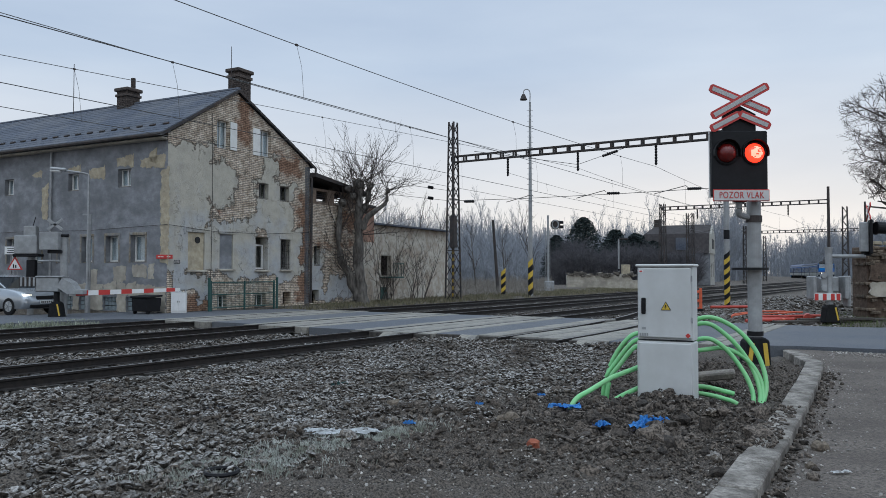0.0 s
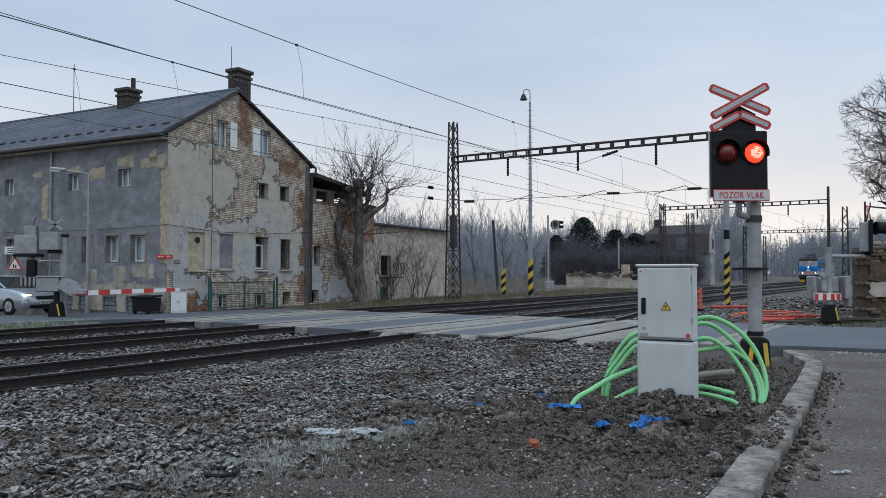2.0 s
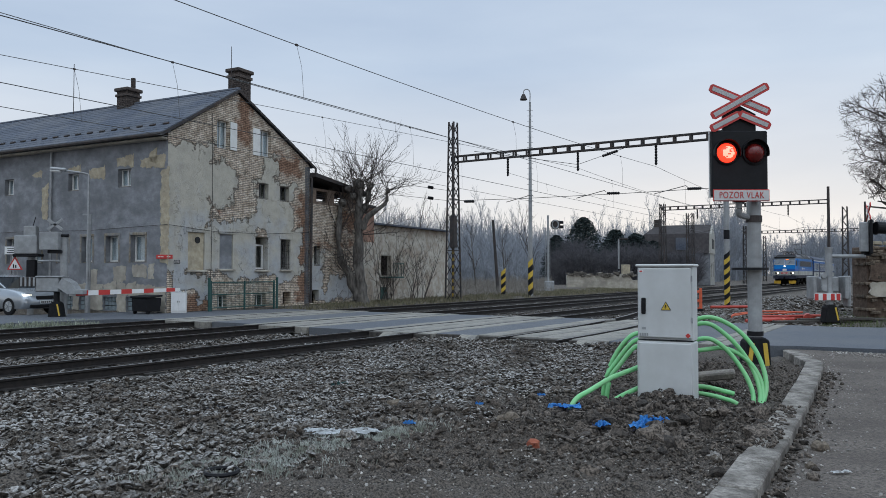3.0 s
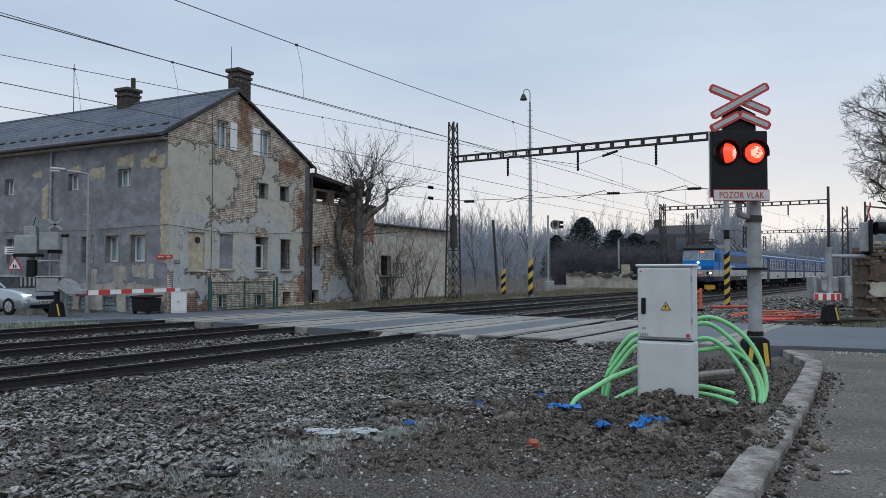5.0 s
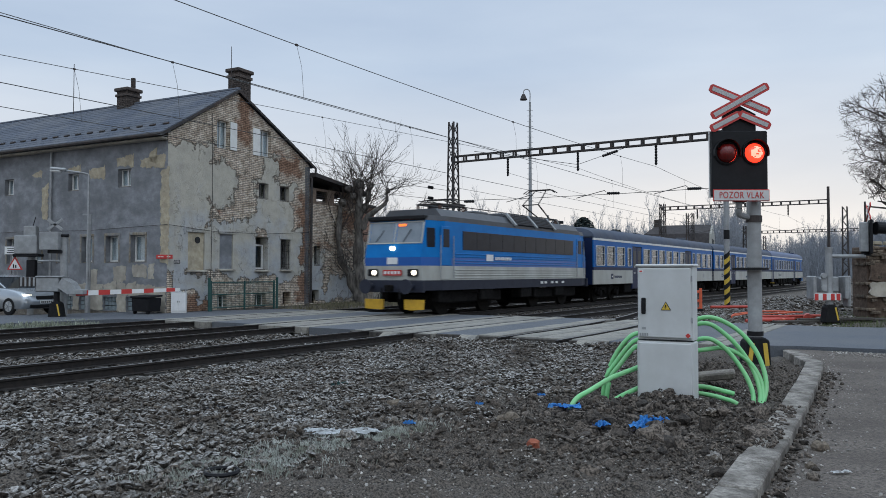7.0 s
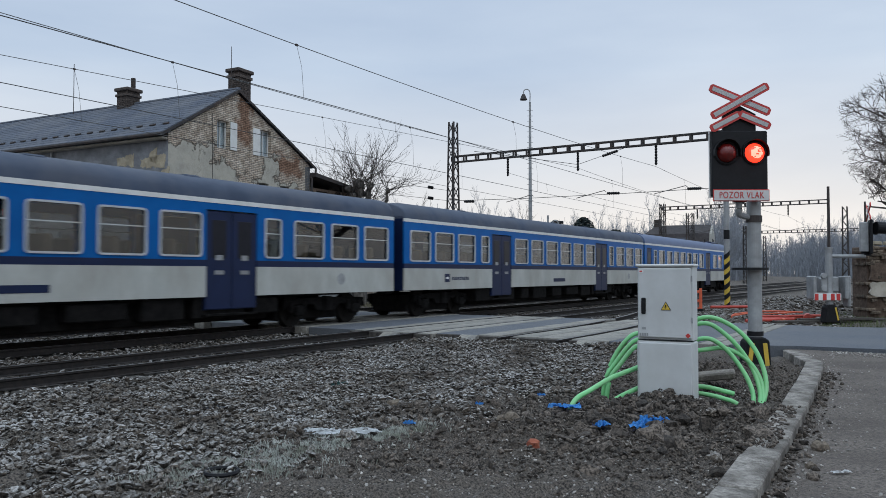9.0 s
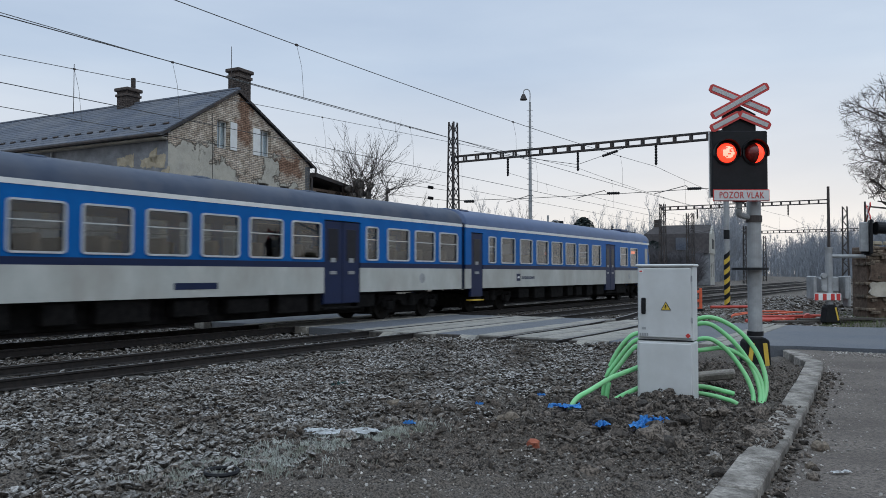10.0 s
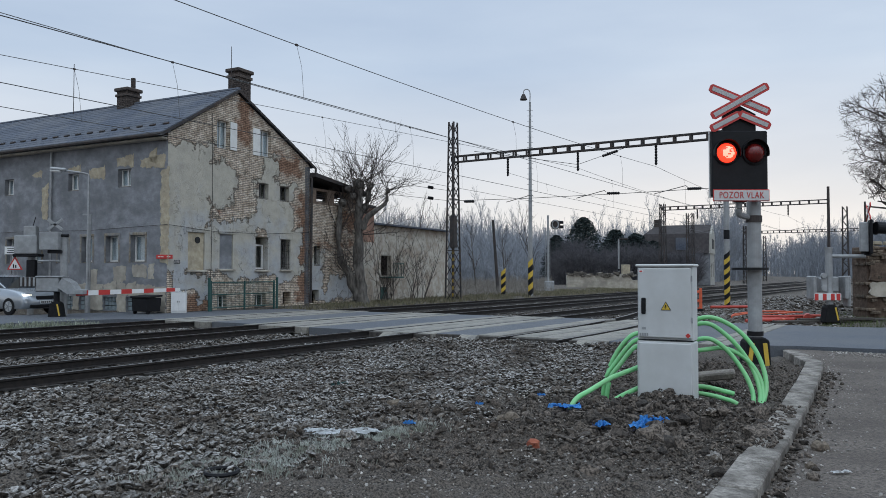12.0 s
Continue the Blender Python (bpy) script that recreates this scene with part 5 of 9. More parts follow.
def arm(x0, z0, x1, z1, y, w=0.155):
    """One bar of the cross: a red plate with pointed ends and a white field on it."""
    ln = math.hypot(x1 - x0, z1 - z0)
    a = -math.degrees(math.atan2(z1 - z0, x1 - x0))
    bm = bmesh.new()
    prism(bm, [(-ln / 2, -w * 0.28), (-ln / 2 + 0.05, -w / 2), (ln / 2 - 0.03, -w / 2), (ln / 2, -w * 0.28), (ln / 2, w * 0.28), (ln / 2 - 0.05, w / 2), (-ln / 2 + 0.03, w / 2), (-ln / 2, w * 0.28)], 1, -0.012, 0.012)
    o = part("cross_arm", bm, M_RED, sig, "red-edged white cross arm")
    o.matrix_local = pose((x0 + x1) / 2, y, (z0 + z1) / 2, 0, a, 0)
    part("white_field", B((0, -0.014, 0), (ln - 0.10, 0.008, w * 0.50), bev=0.003), mat("grey-white reflective sheet", (0.42, 0.42, 0.41), 0.5, (0.36, 0.355, 0.35), 5, bump=0.03), o)


arm(-0.87, 4.965, 0.19, 4.52, -0.30)
arm(-0.85, 4.44, 0.15, 4.995, -0.325)
arm(-0.86, 4.22, -0.33, 4.50, -0.30, 0.15)
arm(-0.36, 4.50, 0.19, 4.27, -0.302, 0.15)
M_LENSOFF = mat("unlit deep red lens", (0.10, 0.006, 0.006), 0.25, (0.14, 0.01, 0.008), 30, bump=0.2, bscale=60)
M_LENSON = mat("glowing red lens", (0.5, 0.02, 0.01), 0.3, emit=(1.0, 0.035, 0.015), estr=2.6, bump=0)
M_LENSHOT = mat("glowing lens core", (0.6, 0.1, 0.05), 0.3, emit=(1.0, 0.15, 0.11), estr=4.0, bump=0)
LAMPS = []
for lx in (-0.59, -0.10):
    bm = bmesh.new()
    k = 22
    for r0, r1, y0, y1, a0, a1 in ((0.225, 0.235, -0.46, -0.30, -15, 195),):
        rings = []
        for i in range(k + 1):
            a = radians(a0 + (a1 - a0) * i / k)
            dep = y0 + 0.06 * abs(math.cos(a))
            rings.append([bm.verts.new((lx + r * math.cos(a), yy, 3.80 + r * math.sin(a))) for r, yy in ((r0, dep), (r1, dep), (r1, y1), (r0, y1))])
        for q0, q1 in zip(rings, rings[1:]):
            for j in range(4):
                bm.faces.new((q0[j], q0[(j + 1) % 4], q1[(j + 1) % 4], q1[j]))
        bm.faces.new(rings[0])
        bm.faces.new(rings[-1][::-1])
        bmesh.ops.recalc_face_normals(bm, faces=bm.faces[:])
    lens_unit = part("lamp_hood", bm, M_BLACK, sig, "black lamp hood")
    bm = bmesh.new()
    pipe(bm, [(lx + 0.19 * math.cos(i * math.pi / 12), -0.315, 3.80 + 0.19 * math.sin(i * math.pi / 12)) for i in range(25)], 0.022, 6)
    part("lamp_ring", bm, M_BLACK, lens_unit)
    # a ball lamp in its ring, lit on one half; it turns about its upright axis to flash
    bm = bmesh.new()
    bmesh.ops.create_uvsphere(bm, u_segments=40, v_segments=24, radius=0.172)
    for f in bm.faces:
        c_ = f.calc_center_median()
        q = -c_.y / 0.172
        f.material_index = 0 if q < 0.02 else (2 if q > 0.80 and noise.noise((c_.x * 30, 0, c_.z * 60)) > -0.12 else 1)
    lamp = part("lamp", bm, [M_LENSOFF, M_LENSON, M_LENSHOT], sig, "round red flashing lamp")
    for pl in lamp.data.polygons:
        pl.use_smooth = True
    lamp.location = (lx, -0.285, 3.80)
    LAMPS.append(lamp)
plate = part("name_plate", B((bx0 + 0.01, -0.31, 3.055), (0.99, 0.02, 0.21), bev=0.005), M_RED, sig, "white plate with red letters")
part("plate_face", B((bx0 + 0.01, -0.323, 3.055), (0.96, 0.012, 0.18), bev=0.003), mat("off-white plate", (0.55, 0.54, 0.53), 0.5, (0.48, 0.47, 0.46), 6, bump=0.03), plate)
fc = bpy.data.curves.new("letters", "FONT")
fc.body = "POZOR VLAK"
fc.align_x, fc.align_y = "CENTER", "CENTER"
fc.size, fc.extrude = 0.165, 0.003
fc.space_character = 1.12
fo = bpy.data.objects.new("letters", fc)
fm = bpy.data.meshes.new_from_object(fo)
bpy.data.objects.remove(fo)
fm.materials.append(M_RED)
txt = new("letters", fm)
txt.parent = plate
txt["label"] = "red letters POZOR VLAK"
txt.matrix_local = pose(bx0 + 0.01, -0.333, 3.055, 90, 0, 0) @ Matrix.Diagonal((0.72, 1, 1, 1))
bm = bmesh.new()
pipe(bm, smooth_path([(-0.33, -0.2, 2.98), (-0.33, -0.15, 2.80), (-0.28, -0.1, 2.73), (0, 0, 2.66)], 6), 0.055, 10)
part("bracket_pipe", bm, M_STEEL, sig)
part("bracket_clamp", R((0, 0, 2.60), (0, 0, 2.72), 0.14, seg=20), M_LATTICE, sig)
part("bracket_plate", B((-0.33, -0.2, 2.955), (0.2, 0.14, 0.03)), M_BLACK, sig)

# ---- overhead line: portals, masts, wires ----
def lattice_mast(name, x, y, h, label, w0=0.85, w1=0.42, stripes=True, rz=0.0, z0=-0.2):
    m = thing(name, pose(x, y, z0, 0, 0, rz), label, "catenary mast", "catenary masts")
    legs = []
    n_s = max(6, int(h / 0.75))
    for sx in (-1, 1):
        for sy in (-1, 1):
            p0 = (sx * w0 / 2, sy * w0 / 3, 0)
            p1 = (sx * w1 / 2, sy * w1 / 2.6, h)
            bm = bmesh.new()
            ln = Vector(p1) - Vector(p0)
            rod(bm, p0, p1, 0.062, seg=4)
            part("leg", bm, M_LATTICE, m)
            legs.append((Vector(p0), ln))
    for face, (a, b) in enumerate(((0, 2), (1, 3), (0, 1), (2, 3))):
        for i in range(n_s):
            bm = bmesh.new()
            u0, u1 = i / n_s, (i + 1) / n_s
            pa, pb = (a, b) if i % 2 else (b, a)
            rod(bm, legs[pa][0] + legs[pa][1] * u0, legs[pb][0] + legs[pb][1] * u1, 0.032, seg=4)
            if i % 4 == 0:
                rod(bm, legs[a][0] + legs[a][1] * u0, legs[b][0] + legs[b][1] * u0, 0.022, seg=4)
            part("lacing_bar", bm, M_LATTICE, m)
    if stripes:
        for li in (0, 2):
            for k in range(7):
                p = legs[li][0] + legs[li][1] * ((0.35 + k * 0.42) / h)
                q = legs[li][0] + legs[li][1] * ((0.56 + k * 0.42) / h)
                bm = bmesh.new()
                rod(bm, p, q, 0.062, seg=4)
                part("warning_stripe", bm, M_YELLOW, m)
    return m


def striped_pole(name, x, y, z0, h, r, s0, s1, label, cat, group="", r2=None, n_b=10):
    p = thing(name, pose(x, y, z0), label, cat, group)
    part("pole", R((0, 0, 0), (0, 0, h), r, r if r2 is None else r2, seg=14), M_STEEL, p)
    for k in range(n_b):
        a = s0 + (s1 - s0) * k / n_b
        b = s0 + (s1 - s0) * (k + 1) / n_b
        bm = bmesh.new()
        rod(bm, (0, 0, a), (0, 0, b), r + 0.004, seg=14)
        for v in bm.verts:
            v.co.z += 0.9 * v.co.x
        part("stripe", bm, M_YELLOW if k % 2 else M_BLACK, p)
    return p


A1, B1 = TR(39.5, 24.5), TR(39.5, 8.75)
mastA = lattice_mast("portal_mast", A1[0], A1[1], 10.8, "tall rusty lattice portal mast with yellow striped feet", rz=RZ)
part("cable_box", B((-0.45, -0.3, 4.2), (0.35, 0.3, 1.9), bev=0.02), M_LATTICE, mastA, "slatted grey cable box")
mastB = striped_pole("portal_pole", B1[0], B1[1], -0.2, 8.9, 0.135, 0.05, 2.75, "grey tubular portal pole with black and yellow stripes", "catenary mast", "catenary masts", n_b=11)
part("band", R((0, 0, 3.4), (0, 0, 3.85), 0.142, seg=14), M_BLACK, mastB)


def beam(p, q, label, depth=0.34, w=0.3):
    p, q = Vector(p), Vector(q)
    ln = (q - p).length
    ang = math.degrees(math.atan2(q.y - p.y, q.x - p.x))
    b = thing("portal_beam", pose(*p, 0, -math.degrees(math.asin((q.z - p.z) / ln)), ang), label, "catenary beam", "catenary beams")
    for sy in (-1, 1):
        for sz in (-1, 1):
            part("chord", B((ln / 2, sy * w / 2, sz * depth / 2), (ln, 0.07, 0.07)), M_LATTICE, b)
    n_b = int(ln / 0.8)
    for sy in (-1, 1):
        for i in range(n_b + 1):
            part("batten", B((i * ln / n_b, sy * w / 2, 0), (0.12, 0.03, depth - 0.07)), M_LATTICE, b)
    return b


beam((A1[0], A1[1], 8.35), (B1[0], B1[1], 8.35), "dark steel portal beam spanning the tracks")
A2, B2 = TR(81.0, 24.4), TR(81.0, 8.7)
lattice_mast("portal_mast", A2[0], A2[1], 9.0, "rusty lattice portal mast beyond the crossing", w0=0.9, w1=0.6, stripes=False, rz=RZ)
o = thing("portal_pole", pose(B2[0], B2[1], -0.2), "slim dark steel portal pole", "catenary mast", "catenary masts")
part("pole", R((0, 0, 0), (0, 0, 9.9), 0.16, 0.12), M_LATTICE, o)
beam((A2[0], A2[1], 8.3), (B2[0], B2[1], 8.3), "dark steel portal beam beyond the crossing")
lattice_mast("lattice_mast", 27.4, 86.0, 8.4, "rusty lattice mast near the far house", w0=0.9, w1=0.8, stripes=False, rz=RZ)
lattice_mast("lattice_mast", 45.6, 88.0, 9.3, "slender lattice mast beside the spoil heaps", w0=1.0, w1=0.6, stripes=False, rz=RZ)
for s_, d_, h_ in ((122, 24.4, 8.8), (122, 3.5, 9.0), (162, 27.0, 9), (165, 6.0, 9), (205, 36.0, 9)):
    (mx, my, _), hd_ = along(s_, d_)
    lattice_mast("lattice_mast", mx, my, h_, "distant lattice catenary mast", w0=0.8, w1=0.5, stripes=False, rz=hd_)
(p2x, p2y, _), _h = along(122, 24.4)
(q2x, q2y, _), _h = along(122, 3.5)
beam((p2x, p2y, 7.6), (q2x, q2y, 7.6), "distant steel portal beam")

# the wires: for each track a contact wire and a sagging messenger with droppers
M_WIRE = mat("dull copper wire", (0.05, 0.048, 0.046), 0.5, (0.08, 0.075, 0.07), 3, bump=0, metal=0.4)
SUPPORTS = (-45.0, -3.0, 39.5, 81.0, 122.0)


def insulator(p, q, r=0.065):
    """A ribbed insulator turned in one piece."""
    bm = bmesh.new()
    p, q = Vector(p), Vector(q)
    d = (q - p).normalized()
    a = d.orthogonal().normalized()
    b = d.cross(a)
    rings = []
    for i in range(15):
        rr_ = r * (0.35 if i in (0, 14) else (1.0 if i % 2 else 0.62))
        rings.append([bm.verts.new(p + (q - p) * (i / 14) + rr_ * (math.cos(k * math.pi / 5) * a + math.sin(k * math.pi / 5) * b)) for k in range(10)])
    for r0, r1 in zip(rings, rings[1:]):
        for k in range(10):
            bm.faces.new((r0[k], r0[(k + 1) % 10], r1[(k + 1) % 10], r1[k]))
    bm.faces.new(rings[0][::-1])
    bm.faces.new(rings[-1])
    return bm


for d_ in (12.2, 16.5, 20.8):
    cz = 5.90 if d_ > 20 else 5.5
    line = thing("catenary_line", pose(0, 0, 0), "thin dark contact and messenger wires above the track", "overhead wire", "overhead wires")
    bm = bmesh.new()
    pipe(bm, [TR(s_, d_ + 0.18 * math.sin(i * 1.57), cz) for i, s_ in enumerate(range(-45, 124, 21))], 0.010, 5)
    part("contact_wire", bm, M_WIRE, line)
    for a, b in zip(SUPPORTS, SUPPORTS[1:]):
        bm = bmesh.new()
        def mz(u):
            if d_ > 20 and a == -3.0:
                return 6.75 + 1.68 * u
            return {12.2: 7.02, 16.5: 7.26, 20.8: 7.3}[d_] - 1.35 * u * (1 - u)
        pipe(bm, [TR(a + (b - a) * i / 14, d_, mz(i / 14)) for i in range(15)], 0.010, 5)
        part("messenger_wire", bm, M_WIRE, line)
        for k in range(4):
            u = (k + 0.5) / 4
            bm = bmesh.new()
            p0, p1 = Vector(TR(a + (b - a) * u, d_, mz(u))), Vector(TR(a + (b - a) * u + 0.25, d_, cz))
            pipe(bm, [p0, p0 * 0.6 + p1 * 0.4 + Vector((0.05, 0, 0)), p1], 0.005, 4)
            part("dropper", bm, M_WIRE, line)
            part("clamp", B((0, 0, 0), (0.07, 0.03, 0.05)), M_LATTICE, line).matrix_world = pose(*p0, 0, 0, RZ)
    for s_ in (39.5, 81.0):
        part("insulator", insulator(TR(s_, d_, 8.15), TR(s_, d_, 7.1), 0.08), M_BLACK, line, "dark ribbed insulator")
        bm = bmesh.new()
        pipe(bm, [TR(s_, d_ - 1.6, 5.85), TR(s_, d_ - 1.5, 5.95), TR(s_, d_ + 0.1, 5.62)], 0.02, 5)
        part("steady_arm", bm, M_LATTICE, line)
# cross-span wire between the portal's masts
cs = thing("cross_span_wire", pose(0, 0, 0), "thin cross-span wire with dark insulators between portal masts", "overhead wire", "overhead wires")
bm = bmesh.new()
pipe(bm, [TR(39.2, 24.5, 5.85), TR(39.2, 20, 5.74), TR(39.2, 14, 5.70), TR(39.2, 8.75, 5.72)], 0.016, 5)
part("wire", bm, M_WIRE, cs)
for d_ in (23.2, 14.4, 10.2):
    part("insulator", insulator(TR(39.2, d_ - 0.35, 5.73), TR(39.2, d_ + 0.35, 5.75), 0.085), M_BLACK, cs, "dark ribbed insulator")
# diagonal tie from the beam and feeders leaving the lattice mast
tie = thing("tie_wire", pose(0, 0, 0), "diagonal tie wire with an insulator under the beam", "overhead wire", "overhead wires")
bm = bmesh.new()
pipe(bm, [TR(39.5, 13.6, 8.2), TR(38.8, 16.2, 7.35), TR(30, 17.5, 7.0)], 0.014, 5)
part("wire", bm, M_WIRE, tie)
part("insulator", insulator(TR(39.4, 14.2, 8.0), TR(39.2, 15.0, 7.75), 0.09), M_BLACK, tie)
for z_, z1_ in ((6.45, 7.2), (5.85, 6.45)):
    fd = thing("feeder_wire", pose(0, 0, 0), "thin feeder wire anchored to the lattice mast", "overhead wire", "overhead wires")
    bm = bmesh.new()
    p0, p1 = Vector((A1[0], A1[1], z_)), Vector((A1[0] - 7.0, A1[1] - 4.0, z1_))
    pipe(bm, [p0, p0 * 0.5 + p1 * 0.5 + Vector((0, 0, -0.1)), p1], 0.013, 5)
    part("wire", bm, M_WIRE, fd)
    q0 = p0 + (p1 - p0) * 0.17
    part("insulator", insulator(q0, q0 + (p1 - p0).normalized() * 0.35, 0.10), M_BLACK, fd)

# ---- posts along the far side of the line ----
lp = striped_pole("yard_lamp_mast", 6.08, 54.0, -0.1, 13.6, 0.17, 0.1, 2.55, "tall grey yard lamp mast with a striped foot", "lamp mast", r2=0.07, n_b=6)
bm = bmesh.new()
pipe(bm, smooth_path([(0, 0, 13.6), (0, 0, 14.3), (-0.2, 0, 14.5), (-0.42, 0, 14.4), (-0.45, 0, 14.1)], 5), 0.035, 8)
part("swan_neck", bm, M_STEEL, lp)
part("lamp_head", R((-0.45, 0, 13.75), (-0.45, 0, 14.15), 0.27, 0.1, seg=14), M_LATTICE, lp, "grey lamp head")
bm = bmesh.new()
for k in range(28):
    box(bm, (0, 0, 3 + k * 0.37), (0.44, 0.02, 0.02))
part("rungs", bm, M_LATTICE, lp)
rs = thing("railway_signal", pose(9.2, 68.0, -0.1), "railway light signal seen from behind on a grey post", "railway signal")
part("post", R((0, 0, 0), (0, 0, 6.7), 0.09), M_STEEL, rs)
part("round_head", R((0.65, -0.08, 5.9), (0.65, 0.10, 5.9), 0.42, seg=24), M_LATTICE, rs, "dark round signal head")
bm = bmesh.new()
pipe(bm, [(0.62 + 0.27 * math.cos(i * math.pi / 8), -0.14, 5.9 + 0.34 * math.sin(i * math.pi / 8)) for i in range(17)], 0.06, 6)
part("head_ring", bm, M_STEEL, rs)
part("hood", R((1.0, 0.1, 6.1), (1.35, 0.1, 6.1), 0.14), M_BLACK, rs)
part("hood", R((1.0, 0.1, 5.7), (1.35, 0.1, 5.7), 0.14), M_BLACK, rs)
bm = bmesh.new()
for sx in (-0.18, 0.18):
    rod(bm, (sx, 0.2, 0), (sx, 0.2, 5.6), 0.025, seg=5)
for k in range(15):
    rod(bm, (-0.18, 0.2, 0.4 + k * 0.35), (0.18, 0.2, 0.4 + k * 0.35), 0.018, seg=5)
part("ladder", bm, M_STEEL, rs)
part("foot_box", B((0.1, 0, 0.5), (0.8, 0.5, 0.9), bev=0.04), M_STEEL, rs)
striped_pole("marker_post", 4.2, 54.2, -0.1, 1.9, 0.16, 0.1, 1.85, "short black and yellow marker post", "post", n_b=6)
tp = thing("telegraph_pole", pose(4.4, 62, -0.1, 0, -4, 0), "leaning weathered telegraph pole", "pole")
part("pole", R((0, 0, 0), (0, 0, 5.9), 0.14, 0.10), M_LATTICE, tp)
sl = thing("yard_lamp", pose(19.0, 84.0, 0.0), "short yard lamp on a striped post", "lamp")
part("pole", R((0, 0, 0), (0, 0, 5.2), 0.09), M_STEEL, sl)
part("lamp_head", B((0.5, 0, 5.25), (0.9, 0.4, 0.22), bev=0.06), M_LATTICE, sl)
for k in range(5):
    part("stripe", R((0, 0, 0.2 + k * 0.4), (0, 0, 0.4 + k * 0.4), 0.1), M_BLACK, sl)

# ---- far side of the crossing: half-barrier, signal, pillar, pipes ----
def barrier_drive(x, y, rz, label):
    b = thing("barrier_drive", pose(x, y, -0.05, 0, 0, rz), label, "level crossing barrier", "barriers")
    bm = bmesh.new()
    prism(bm, [(-0.24, 0.0), (0.26, 0.0), (0.18, 0.50), (0.08, 0.58), (-0.08, 0.58), (-0.17, 0.48)], 1, -0.18, 0.18)
    bmesh.ops.bevel(bm, geom=bm.edges[:], offset=0.02, segments=1, affect="EDGES")
    c = part("base_cover", bm, M_RUBBER, b, "black rubber base cover")
    part("stripe", B((0.15, -0.186, 0.28), (0.05, 0.012, 0.42), ry=-12), M_YELLOW, c)
    return b


br = barrier_drive(12.46, 25.1, 0, "grey barrier drive with a red and white counterweight board")
part("pole", R((0, 0, 0.5), (0, 0, 2.35), 0.11, seg=16), M_STEEL, br)
part("cap", R((0, 0, 2.35), (0, 0, 2.42), 0.13, seg=16), M_STEEL, br)
part("drive_box", B((0.08, 0.28, 1.22), (0.62, 0.34, 0.5), bev=0.03), M_STEEL, br, "grey drive housing")
part("drive_cover", B((-0.12, 0.04, 1.2), (0.3, 0.2, 0.46), bev=0.03), M_STEEL, br)
for z_ in (1.1, 1.5):
    part("bolt_boss", R((-0.2, -0.1, z_), (-0.2, 0.0, z_), 0.09, seg=12), M_STEEL, br)
for x_ in (-0.52, 0.52):
    part("side_arm", B((x_, 0.1, 1.12), (0.12, 0.5, 0.75), bev=0.03), M_STEEL, br)
part("side_lever", B((0.62, 0.1, 1.0), (0.1, 0.4, 1.0), bev=0.03), M_STEEL, br)
cwb = part("counterweight_board", B((-0.13, -0.14, 0.82), (0.86, 0.10, 0.22), bev=0.015), M_WHITE, br, "white board")
for i, x_ in enumerate((-0.50, -0.24, 0.02, 0.20)):
    part("red_field", B((x_, -0.193, 0.82), (0.12, 0.012, 0.21), bev=0.003), M_RED, cwb, "red field")
part("cross_bar", R((0, 0, 2.13), (1.15, -0.05, 2.13), 0.06, seg=12), M_STEEL, br)
fs_ = part("signal_back", B((1.13, -0.05, 2.75), (0.26, 0.24, 0.95), rz=-24, bev=0.02), M_STEEL, br, "grey back of a crossing signal")
part("signal_board", B((1.33, -0.05, 2.75), (0.08, 0.9, 1.1), rz=-24, bev=0.02), M_BLACK, br)
for y_ in (-0.3, 0.2):
    part("lamp_hood", R((1.36, y_, 3.05), (1.68, y_, 3.02), 0.19, seg=16), M_BLACK, br)
part("signal_bracket", B((1.22, 0, 2.23), (0.22, 0.2, 0.16)), M_BLACK, br)
part("plate_support", R((1.2, 0, 3.2), (1.2, 0, 3.9), 0.03), M_LATTICE, br)
for rx_ in (28, -28):
    part("cross_arm", B((1.30, 0, 3.55), (0.03, 1.05, 0.13), rz=-20, rx=rx_, bev=0.005), M_RED, br, "red and white cross arm")
    part("cross_field", B((1.285, 0, 3.55), (0.03, 0.85, 0.06), rz=-20, rx=rx_), M_WHITE, br)

